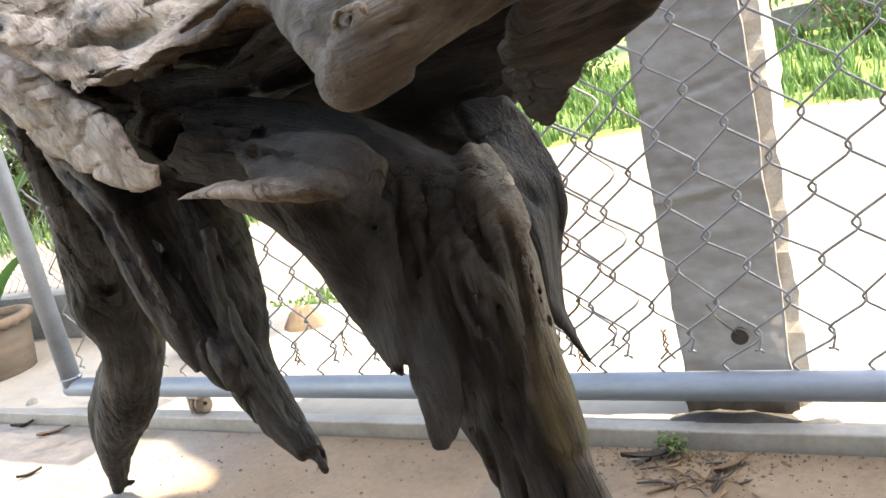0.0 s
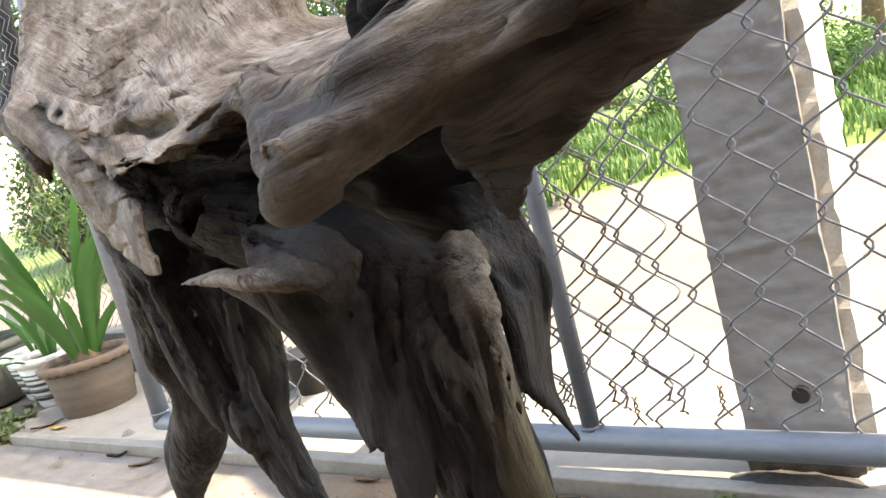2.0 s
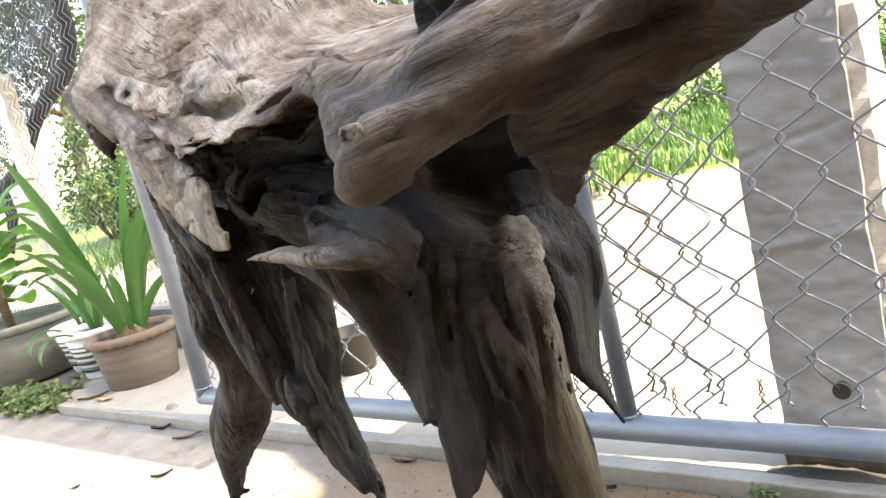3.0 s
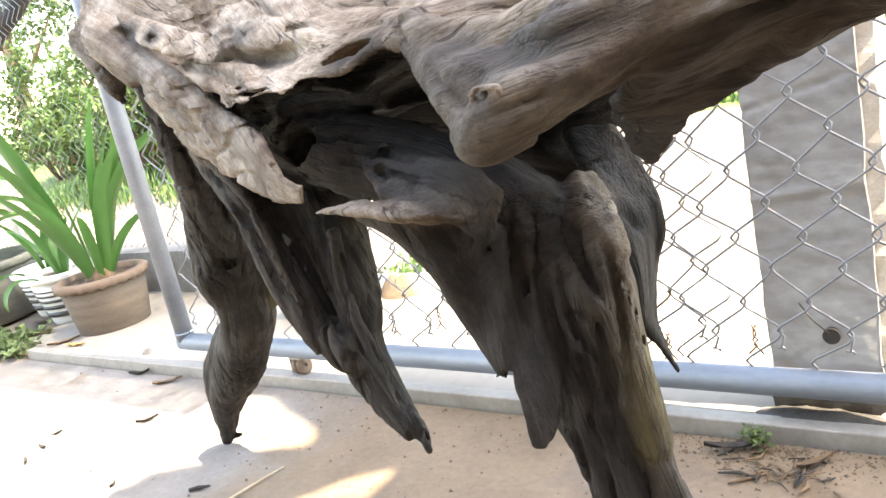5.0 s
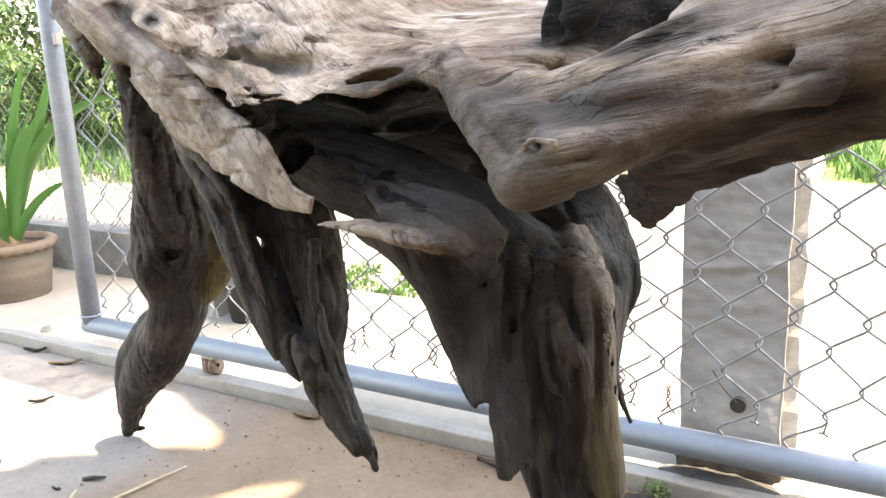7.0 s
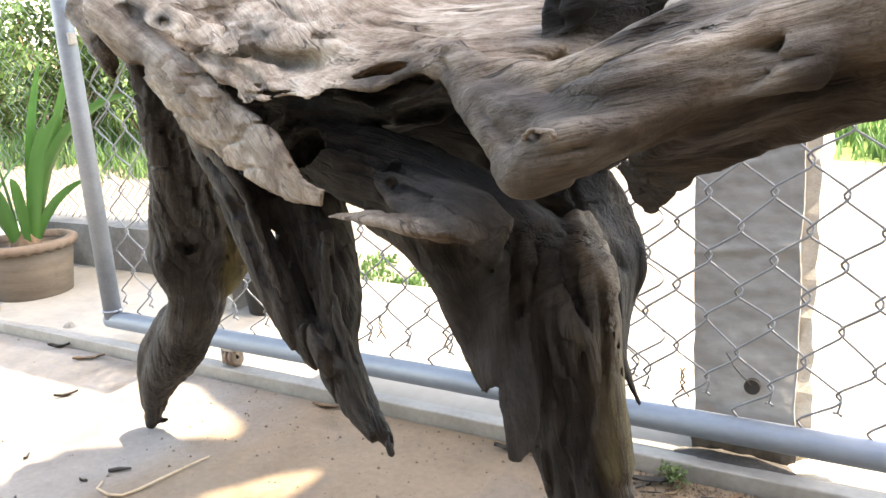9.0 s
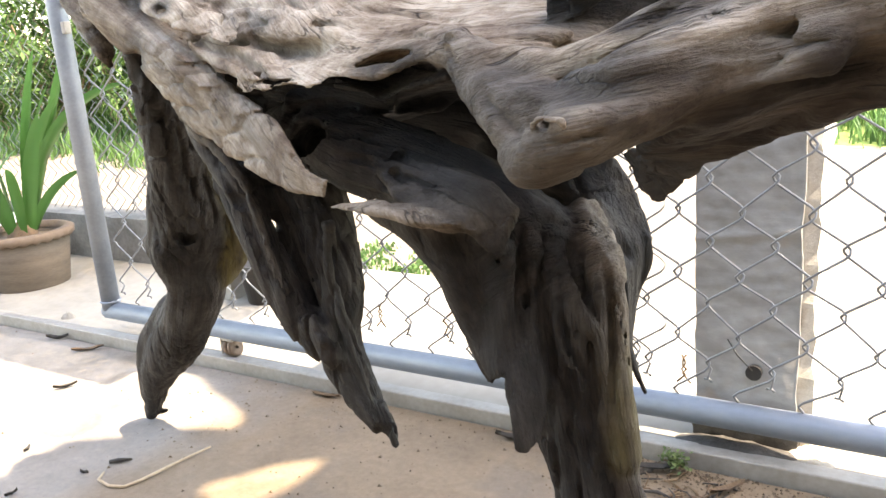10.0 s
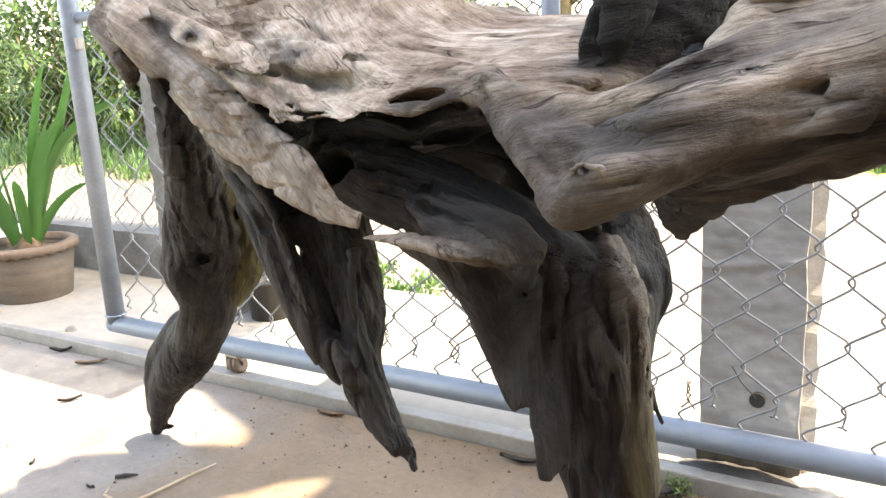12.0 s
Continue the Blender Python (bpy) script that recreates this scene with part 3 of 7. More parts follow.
# ---- pots ----
def pot(name, label, at, r0, r1, h, mat, rim_mat, wave=0.0):
    ob = thing(name, label, "plant pot", "pots by the gate", at)
    t = 0.016
    part("body", lathe(bmesh.new(), [(0.0, 0.0), (r0 * 0.93, 0.0), (r0, 0.012), (r0 + (r1 - r0) * 0.5, h * 0.5), (r1, h * 0.92), (r1 - t, h * 0.92), (r0 + (r1 - r0) * 0.5 - t, h * 0.55), (0.0, h * 0.5)], 48), mat, ob)
    part("rim", lathe(bmesh.new(), [(r1 - t, h * 0.87), (r1 + 0.002, h * 0.86), (r1 + 0.013, h * 0.89), (r1 + 0.015, h * 0.97), (r1 + 0.004, h), (r1 - t, h), (r1 - t - 0.003, h * 0.9)], 96, wave, 26, 1), rim_mat, ob)
    bm = lathe(bmesh.new(), [(0.0, h * 0.84), (r1 * 0.5, h * 0.85), (r1 - t, h * 0.82)], 30)
    for v in bm.verts:
        v.co.z += 0.008 * noise.noise(v.co * 30)
    part("soil", bm, soil, ob, "dark potting soil")
    return ob


def strap(bm, base, yaw, length, width, rise, curl, twist=0.0, roll=0.0):
    """One long strap leaf, channelled along its middle."""
    n, rows = 16, []
    p, ang = Vector(base), rise
    for i in range(n + 1):
        f = i / n
        w = width * (0.55 + 0.9 * f if f < 0.4 else 0.91 * (1 - ((f - 0.4) / 0.6) ** 2.6) ** 0.7) + 0.0006
        a = yaw + twist * f
        d = Vector((math.cos(a) * math.cos(ang), math.sin(a) * math.cos(ang), math.sin(ang)))
        s = Vector((-math.sin(a), math.cos(a), 0))
        u = s.cross(d) * -1
        s, u = s * math.cos(roll) + u * math.sin(roll), u * math.cos(roll) - s * math.sin(roll)
        rows.append([bm.verts.new(p + s * (k * w / 2) + u * (0.25 * w * abs(k)) * (1 - 0.6 * f)) for k in (-1, -0.5, 0, 0.5, 1)])
        p = p + d * (length / n)
        ang -= curl / n * (0.3 + 1.6 * f)
    for a, b in zip(rows, rows[1:]):
        for k in range(4):
            bm.faces.new((a[k], a[k + 1], b[k + 1], b[k])).smooth = True
    return bm


lily_pot = pot("clay_pot", "weathered clay pot with a scalloped rim", (-2.69, 1.485, 0.0), 0.122, 0.150, 0.215, clay, clay_rim, 0.004)
for dx, dy, s in ((-0.34, 0.0, 1.0), (-0.56, 0.06, 1.0)):
    p = pot("striped_pot", "white glazed pot with dark painted stripes", (-2.69 + dx, 1.53 + dy, 0.02), 0.085, 0.128, 0.20, white_glaze, white_glaze)
    for j, (z, hh) in enumerate(((0.035, 0.020), (0.068, 0.015), (0.095, 0.011), (0.118, 0.008), (0.138, 0.005))):
        ra, rb = (0.085 + 0.043 * (z + e) / 0.184 + 0.0025 for e in (0, hh))
        part("stripe", lathe(bmesh.new(), [(ra - 0.004, z), (ra, z), (rb, z + hh), (rb - 0.004, z + hh)], 40), black_glaze, p)
    part("saucer", lathe(bmesh.new(), [(0.0, -0.02), (0.10, -0.02), (0.125, 0.0), (0.12, 0.004), (0.0, -0.008)], 30), clay, p, "clay saucer")
planter = pot("planter", "large grey weathered planter", (-3.72, 1.50, 0.0), 0.235, 0.275, 0.26, grey_clay, grey_clay)

lily = thing("spider_lily", "spider lily with long arching strap leaves", "plant", at=(-2.69, 1.485, 0.18))
lily_leaves = ((240, 0.76, 0.078, 77, 0.15), (62, 0.64, 0.06, 84, 0.2), (55, 0.68, 0.064, 79, 1.35), (60, 0.47, 0.058, 74, 0.15), (70, 0.74, 0.054, 72, 0.05),
               (238, 0.47, 0.056, 70, 0.55), (228, 0.54, 0.06, 78, 0.2), (325, 0.33, 0.058, 82, 1.2), (50, 0.30, 0.05, 66, 0.9), (190, 0.44, 0.056, 84, 0.2), (100, 0.55, 0.054, 78, 0.4), (285, 0.42, 0.055, 76, 0.6), (20, 0.44, 0.054, 80, 0.3), (250, 0.58, 0.058, 78, 0.5), (40, 0.5, 0.056, 82, 0.5))
for i, (yaw, length, width, rise, curl) in enumerate(lily_leaves):
    a = radians(yaw)
    part("leaf", strap(bmesh.new(), (0.03 * math.cos(a), 0.03 * math.sin(a), 0), a, length, width, radians(rise), curl, 0.2 * math.sin(i), 0.8 if 150 < yaw < 300 else -0.8), lily_mat, lily)
part("bulb", lathe(bmesh.new(), [(0.0, -0.02), (0.045, -0.01), (0.05, 0.02), (0.03, 0.05), (0.0, 0.07)], 16), dry, lily, "brown papery bulb")
for k, (dx, dy) in enumerate(((-0.34, 0.0), (-0.56, 0.06))):
    p = thing("young_lily", "young lily with a few strap leaves in a striped pot", "plant", "young lilies", (-2.69 + dx, 1.53 + dy, 0.185))
    for i in range(5):
        a = 1.3 * i + k
        part("leaf", strap(bmesh.new(), (0.02 * math.cos(a), 0.02 * math.sin(a), 0), a, 0.28 + 0.05 * math.sin(i * 2 + k), 0.04, radians(74), 0.7), lily_mat, p)
    part("leaf", strap(bmesh.new(), (0.05, -0.10, 0.01), -1.4, 0.24, 0.036, radians(35), 2.6), lily_mat, p, "drooping yellowed leaf")


def broad_leaf(bm, base, yaw, pitch, length, width):
    rows, n = [], 8
    p, ang = Vector(base), pitch
    for i in range(n + 1):
        f = i / n
        w = width * math.sin(math.pi * min(f * 0.9 + 0.06, 1)) ** 0.8 + 0.001
        d = Vector((math.cos(yaw) * math.cos(ang), math.sin(yaw) * math.cos(ang), math.sin(ang)))
        s = Vector((-math.sin(yaw), math.cos(yaw), 0))
        u = d.cross(s)
        rows.append([bm.verts.new(p + s * (k * w / 2) + u * (0.16 * w * abs(k))) for k in (-1, 0, 1)])
        p, ang = p + d * length / n, ang - 0.13
    for a, b in zip(rows, rows[1:]):
        for k in range(2):
            bm.faces.new((a[k], a[k + 1], b[k + 1], b[k])).smooth = True
    return bm


shrub = thing("broadleaf_shrub", "broad-leaved shrub growing in a planter", "plant", at=(-3.72, 1.50, 0.2))
bm = bmesh.new()
tube(bm, [(0.05, -0.02, 0), (0.09, -0.04, 0.2), (0.02, 0.0, 0.5)], [0.02, 0.015, 0.008], 8)
tube(bm, [(-0.05, 0.02, 0), (-0.1, 0.0, 0.25), (-0.02, 0.05, 0.45)], [0.018, 0.013, 0.007], 8)
part("stem", bm, stem_mat, shrub)
rs = random.Random(9)
for i in range(34):
    a, z = i * 2.4, 0.14 + 0.013 * i
    r = 0.04 + 0.1 * rs.random()
    part("leaf", broad_leaf(bmesh.new(), (r * math.cos(a), r * math.sin(a), z), a, rs.uniform(0.1, 0.9), rs.uniform(0.17, 0.27), rs.uniform(0.09, 0.13)), broad_mat, shrub)
tagged(part("twine", tube(bmesh.new(), [(-4.6, 1.32, 0.40), (-4.0, 1.33, 0.43), (-3.5, 1.35, 0.46), (-3.03, 1.40, 0.53)], 0.004, 6), twine_mat), "white twine stretched past the pots", "twine")

# ---- small things outside the gate ----
block = tagged(part("concrete_block", rough_block(bmesh.new(), -1.90, -1.82, 1.58, 1.66, 0.02, 0.15, 0.02, 0.008, 21), paving), "pale broken concrete block outside the gate", "block")
bucket = thing("plastic_bucket", "black plastic bucket outside the gate", "bucket", at=(-1.72, 1.63, 0.024))
part("body", lathe(bmesh.new(), [(0.0, 0), (0.06, 0), (0.078, 0.115), (0.084, 0.115), (0.084, 0.122), (0.074, 0.122), (0.055, 0.012), (0, 0.012)], 30), plastic, bucket)
mound("weed_clump", -1.60, 1.80, 0.075, 0.05, 0.06, soil, "dry brown clump of pulled weeds", "weeds", 31, 0.022)

# ---- weeds and litter ----
def creeping_weeds(at, count, spread, seed, label, leaf=0.026):
    ob = thing("creeping_weeds", label, "weeds", at=at)
    g = np.random.default_rng(seed)
    bm, places = bmesh.new(), []
    for i in range(count):
        a, l = g.uniform(0, 6.28), g.uniform(0.3, 1) * spread
        pts = [Vector((math.cos(a) * l * f, math.sin(a) * l * f * 0.5, 0.012 + 0.09 * l * f * math.sin(1.5 * f + i))) for f in (0, 0.35, 0.7, 1)]
        tube(bm, pts, 0.0018, 5)
        for f in np.arange(0.15, 1.02, 0.09):
            k = min(int(f * 3), 2)
            q = pts[k].lerp(pts[k + 1], f * 3 - k) if f < 1 else pts[3]
            for s in range(4):
                places.append(np.array(q) + g.normal(0, 0.008, 3) + (0, 0, 0.008))
    part("woody_base", bm, stem_mat, ob)
    leaves_mesh("leaves", weed_mat, places, leaf, seed, ob, 0.1, 0.7)


creeping_weeds((-3.12, 1.25, 0), 60, 0.34, 4, "creeping weeds at the end of the rail")
creeping_weeds((-3.55, 1.18, 0), 40, 0.3, 8, "creeping weeds at the end of the rail")
creeping_weeds((-0.365, 1.182, 0.004), 4, 0.04, 5, "small green weeds along the rail", 0.010)


def dead_leaf(name, x, y, size, yaw, mat, label, z=0.0, curl=0.35):
    bm = bmesh.new()
    top, low = [], []
    for i in range(7):
        f = i / 6
        w = size * 0.085 * math.sin(math.pi * (0.08 + 0.88 * f)) + 0.001
        row = []
        for k in (-1, 0, 1):
            px, py = (f - 0.5) * size, k * w
            h = 0.004 + curl * size * (abs(f - 0.5) ** 1.5 * 0.5 + 0.12 * abs(k)) + 0.003 * noise.noise((f * 6 + x * 9, k * 2, y * 9))
            row.append((px * math.cos(yaw) - py * math.sin(yaw) + x, px * math.sin(yaw) + py * math.cos(yaw) + y, z + h))
        top.append([bm.verts.new(p) for p in row])
        low.append([bm.verts.new((p[0], p[1], p[2] - 0.0025)) for p in row])
    for i in range(6):
        for k in range(2):
            bm.faces.new((top[i][k], top[i][k + 1], top[i + 1][k + 1], top[i + 1][k]))
            bm.faces.new((low[i][k], low[i + 1][k], low[i + 1][k + 1], low[i][k + 1]))
    return tagged(part(name, bm, mat), label, "leaf", "litter on the floor")


dead_leaf("dead_leaf", -0.665, 1.172, 0.085, 0.1, dry_dark, "curled black rotten leaf by the rail", curl=0.5)
dead_leaf("dead_leaf", -0.40, 1.165, 0.09, 0.3, dry_dark, "dark rotten leaf on the soil", 0.006)
dead_leaf("dead_leaf", -0.27, 1.15, 0.07, 0.9, dry, "brown dead leaf on the soil", 0.006)
dead_leaf("dead_leaf", -2.12, 1.19, 0.065, 0.5, dry_dark, "dark curled leaf against the rail", curl=0.7)
dead_leaf("dead_leaf", -1.95, 1.165, 0.085, 0.7, dry, "narrow dry brown leaf by the rail")
dead_leaf("dead_leaf", -1.775, 0.977, 0.055, 1.0, dry_dark, "small dark curled leaf on the floor", curl=0.6)
dead_leaf("dead_leaf", -2.62, 1.285, 0.09, 0.2, dry_yellow, "yellowed leaf near the clay pot", 0.024)
dead_leaf("dead_leaf", -2.72, 1.30, 0.11, 0.9, dry, "brown leaf near the clay pot", 0.024)
dead_leaf("dead_leaf", -1.14, 1.185, 0.07, 0.1, dry, "thin brown leaf by the rail")
for i, (x, y, s) in enumerate(((-1.96, 0.80, 0.05), (-2.0, 0.86, 0.04), (-1.93, 0.74, 0.05), (-1.60, 0.66, 0.04), (-1.56, 0.74, 0.035), (-1.36, 0.73, 0.03), (-1.42, 0.62, 0.035))):
    dead_leaf("dead_leaf", x, y, s * 0.7, i * 1.3, dry_dark, "small dark leaf scrap on the floor", curl=0.6)
tagged(mound("stone", -2.2, 1.285, 0.026, 0.02, 0.014, old_concrete, "small brown stone beside the rail", "stone", 12, 0.024), group="stones")
tagged(part("stick", tube(bmesh.new(), [(-1.318, 0.742, 0.006), (-1.306, 0.721, 0.005), (-1.27, 0.716, 0.004), (-1.24, 0.726, 0.004), (-1.228, 0.755, 0.005), (-1.221, 0.79, 0.006), (-1.212, 0.85, 0.006), (-1.2, 0.9, 0.007)], [0.002, 0.0025, 0.003, 0.003, 0.003, 0.003, 0.0025, 0.002], 7), twig_mat), "thin pale curved twig on the floor", "twig")
tagged(part("stick", tube(bmesh.new(), [(-1.345, 0.775, 0.005), (-1.33, 0.787, 0.006), (-1.31, 0.8, 0.006)], [0.004, 0.005, 0.002], 6), dry_dark), "short dark twig on the floor", "twig")


def twig_heap():
    """Broken twigs and bits of bark on the soil beside the rail."""
    r = random.Random(15)
    for i in range(34):
        x, y, a = -0.324 + r.gauss(0, 0.055), 1.130 + r.gauss(0, 0.028), r.uniform(0, math.pi)
        n = r.uniform(0.012, 0.04)
        ends = [(x + k * n * math.cos(a + 0.3 * k), y + k * n * math.sin(a + 0.3 * k), 0.003 + 0.004 * r.random()) for k in (-1, 0, 1)]
        w = r.uniform(0.0012, 0.0035)
        tagged(part("twig", tube(bmesh.new(), ends, [w * 0.6, w, w * 0.4], 6), r.choice((dry, dry_dark, stem_mat))), "broken dark twig on the soil beside the rail", "twig", "twigs beside the rail")


twig_heap()


def crumbs():
    """Crumbs of soil and wood scattered over the floor."""
    g = np.random.default_rng(77)
    v, f = [], []
    for i in range(1300):
        if i < 450:
            x, y = g.uniform(-1.5, 0.1), 1.2 - abs(g.normal(0, 0.18))
        elif i < 1180:
            x, y = g.normal(-0.34, 0.11), 1.205 - abs(g.normal(0, 0.05))
        else:
            x, y = g.uniform(-2.6, -0.4), g.uniform(0.5, 1.2)
        if y > 1.205:
            continue
        s = 0.0012 + 0.0032 * g.random() ** 4
        a, b = g.uniform(0, 6.28), len(v)
        for k in range(3):
            v.append((x + s * math.cos(a + 2.1 * k) * g.uniform(0.6, 1.6), y + s * math.sin(a + 2.1 * k), 0.0))
        v.append((x, y, s * 1.1))
        f += [(b, b + 1, b + 3), (b + 1, b + 2, b + 3), (b + 2, b, b + 3)]
    me = bpy.data.meshes.new("crumbs")
    me.from_pydata(v, [], f)
    me.materials.append(soil)
    tagged(new("crumbs", me), "crumbs of soil and bark scattered on the floor", "crumbs", kind="stuff")


crumbs()

# ---- driftwood ----
H = 0.0026
LOW, HIGH = np.array((-1.50, 0.265, -0.03)), np.array((0.30, 1.03, 1.14))
COUNT = np.ceil((HIGH - LOW) / H).astype(int)
AXES = [(LOW[i] + H * np.arange(COUNT[i])).astype(np.float32) for i in range(3)]
field = np.full(COUNT, 0.2, np.float32)
chains = []


def spline(nodes, steps=5):
    """Points between the nodes, on a smooth line."""
    n = np.array(nodes, float)
    q = np.vstack((2 * n[0] - n[1], n, 2 * n[-1] - n[-2]))
    out = []
    for i in range(1, len(q) - 2):
        for t in np.arange(steps) / steps:
            a, b, c, d = q[i - 1:i + 3]
            out.append(0.5 * (2 * b + (c - a) * t + (2 * a - 5 * b + 4 * c - d) * t ** 2 + (3 * b - a - 3 * c + d) * t ** 3))
    out.append(n[-1])
    out = np.array(out)
    out[:, 3] = np.maximum(out[:, 3], 0.001)
    return out


def carve(runs, k, gouge, axis=None, thin=1):
    """Adds to the wood, or takes from it, rounded bars along runs of x, y, z and radius."""
    every = np.vstack(runs)
    reach = every[:, 3].max() + k + 2 * H
    lo = np.maximum(((every[:, :3].min(0) - reach - LOW) / H).astype(int), 0)
    hi = np.minimum(((every[:, :3].max(0) + reach - LOW) / H).astype(int) + 1, COUNT)
    if (hi <= lo).any():
        return
    cut = tuple(slice(a, b) for a, b in zip(lo, hi))
    best = np.full(hi - lo, 0.2, np.float32)
    for a, b in ((a, b) for run in runs for a, b in zip(run, run[1:])):
        r = max(a[3], b[3]) + k + 2 * H
        l2 = np.maximum(((np.minimum(a, b)[:3] - r - LOW) / H).astype(int), lo)
        h2 = np.minimum(((np.maximum(a, b)[:3] + r - LOW) / H).astype(int) + 1, hi)
        if (h2 <= l2).any():
            continue
        x, y, z = (AXES[i][l2[i]:h2[i]].reshape([-1 if j == i else 1 for j in range(3)]) for i in range(3))
        d = (b - a)[:3]
        px, py, pz = x - a[0], y - a[1], z - a[2]
        t = np.clip((px * d[0] + py * d[1] + pz * d[2]) / max(d @ d, 1e-9), 0, 1)
        px, py, pz = px - t * d[0], py - t * d[1], pz - t * d[2]
        sq = px * px + py * py + pz * pz
        if thin > 1:
            sq = sq + (px * axis[0] + py * axis[1] + pz * axis[2]) ** 2 * (thin * thin - 1)
        dist = np.sqrt(sq) - (a[3] + t * (b[3] - a[3]))
        if thin > 1:
            dist = dist / (1 + 0.5 * (thin - 1))
        s = tuple(slice(p - o, q - o) for p, q, o in zip(l2, h2, lo))
        best[s] = np.minimum(best[s], dist)
    f = field[cut]
    if gouge:
        h = np.maximum(k - np.abs(f + best), 0) / k
        field[cut] = np.maximum(f, -best) + h * h * k * 0.25
    else:
        h = np.maximum(k - np.abs(f - best), 0) / k
        field[cut] = np.minimum(f, best) - h * h * k * 0.25


def limb(name, tone, nodes, flat=None, k=0.012, gouge=False):
    """A limb of the wood along nodes of x, y, z and radius; flat: an axis and how many times it is thinner along it."""
    pts = spline(nodes)
    axis, thin = (np.array(flat[:3]) / np.linalg.norm(flat[:3]), flat[3]) if flat else (None, 1)
    if name:
        chains.append((name, tone, pts, thin, axis))
    carve([pts], k, gouge, axis, thin)


def paint_tone(nodes, name='shade_lining', tone=0.0):
    """Paints shade or light round nodes of x, y, z, radius; black in hollows."""
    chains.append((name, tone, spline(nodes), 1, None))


def plate(name, tone, *rails, k=0.008, gouge=False):
    """A curved sheet of wood spanned between rails of x, y, z and half thickness."""
    lines = [spline(r, 8) for r in rails]
    steps = [np.concatenate(([0], np.cumsum(np.linalg.norm(np.diff(q[:, :3], axis=0), axis=1)))) for q in lines]
    number = int(max(d[-1] for d in steps) / 0.005) + 2
    lines = [np.stack([np.interp(np.linspace(0, d[-1], number), d, q[:, c]) for c in range(4)], 1) for q, d in zip(lines, steps)]
    if name:
        for line in lines:
            chains.append((name, tone, line[::4], 1, None))
    carve([np.array(run) for run in zip(*lines)], k, gouge)


# top plate left
limb('top', 0.92, [(-0.93, 0.68, 0.9, 0.11), (-0.76, 0.68, 0.885, 0.15), (-0.58, 0.63, 0.82, 0.13)], flat=(-0.1, -0.7, 0.7, 3.4), k=0.05)
# top plate, upper left
limb('top', 0.92, [(-0.92, 0.72, 1.02, 0.11), (-0.74, 0.71, 0.99, 0.12), (-0.58, 0.67, 0.91, 0.09)], flat=(-0.1, -0.8, 0.6, 3.4), k=0.05)
# top plate middle
limb('top', 0.9, [(-0.55, 0.6, 0.782, 0.1), (-0.4, 0.57, 0.762, 0.1), (-0.28, 0.52, 0.75, 0.09)], flat=(0, -0.1, 1, 3.6), k=0.04)
# top plate middle, back
limb('top', 0.9, [(-0.54, 0.68, 0.805, 0.085), (-0.42, 0.68, 0.778, 0.09), (-0.28, 0.63, 0.765, 0.1)], flat=(0, -0.15, 1, 3), k=0.05)
# back peak
limb('top', 0.6, [(-0.48, 0.72, 0.8, 0.0088), (-0.438, 0.72, 0.803, 0.0135), (-0.392, 0.72, 0.789, 0.0096), (-0.347, 0.7, 0.771, 0.0092)])
# ridge that droops to a lip
plate('top', 0.8, [(-0.903, 0.6, 0.825, 0.032), (-0.794, 0.565, 0.779, 0.024), (-0.656, 0.505, 0.739, 0.018), (-0.578, 0.472, 0.711, 0.012), (-0.512, 0.447, 0.695, 0.008), (-0.455, 0.41, 0.674, 0.004), (-0.422, 0.39, 0.661, 0.003), (-0.397, 0.379, 0.659, 0.0025)], [(-0.881, 0.6, 0.793, 0.022), (-0.782, 0.56, 0.75, 0.017), (-0.703, 0.525, 0.706, 0.013), (-0.625, 0.488, 0.677, 0.01), (-0.541, 0.452, 0.659, 0.008), (-0.475, 0.42, 0.648, 0.006), (-0.428, 0.395, 0.647, 0.004), (-0.401, 0.38, 0.648, 0.003)], k=0.01)
# torn sheet above the lip
plate('top', 0.85, [(-0.657, 0.51, 0.766, 0.008), (-0.597, 0.495, 0.754, 0.008), (-0.543, 0.49, 0.746, 0.007)], [(-0.606, 0.478, 0.739, 0.004), (-0.556, 0.463, 0.732, 0.004), (-0.513, 0.458, 0.734, 0.004)], [(-0.585, 0.468, 0.727, 0.002), (-0.539, 0.452, 0.721, 0.002), (-0.527, 0.45, 0.723, 0.002), (-0.506, 0.446, 0.726, 0.002)], k=0.004)
# curling flap of bark
plate('top', 0.95, [(-0.85, 0.59, 0.845, 0.006), (-0.761, 0.56, 0.823, 0.006), (-0.672, 0.53, 0.801, 0.005), (-0.599, 0.51, 0.786, 0.004)], [(-0.766, 0.545, 0.805, 0.0025), (-0.684, 0.515, 0.784, 0.0025), (-0.627, 0.497, 0.773, 0.0025), (-0.588, 0.484, 0.764, 0.002), (-0.577, 0.488, 0.769, 0.002)], k=0.004)
# raised swirl of the top
plate('top', 0.95, [(-0.605, 0.56, 0.797, 0.006), (-0.586, 0.585, 0.808, 0.007), (-0.538, 0.59, 0.811, 0.007), (-0.493, 0.575, 0.799, 0.006), (-0.458, 0.55, 0.779, 0.005)], [(-0.57, 0.535, 0.782, 0.005), (-0.549, 0.545, 0.786, 0.006), (-0.51, 0.55, 0.787, 0.006), (-0.48, 0.545, 0.783, 0.005), (-0.458, 0.53, 0.772, 0.004)], k=0.01)
# hanging flake at the far corner
limb('top', 0.5, [(-0.978, 0.62, 0.836, 0.0253), (-0.939, 0.61, 0.784, 0.0176), (-0.929, 0.61, 0.752, 0.0059)])
# nub on the rim
limb('top', 0.8, [(-0.326, 0.425, 0.734, 0.0025), (-0.307, 0.415, 0.744, 0.0056), (-0.293, 0.41, 0.751, 0.0047)], k=0.005)
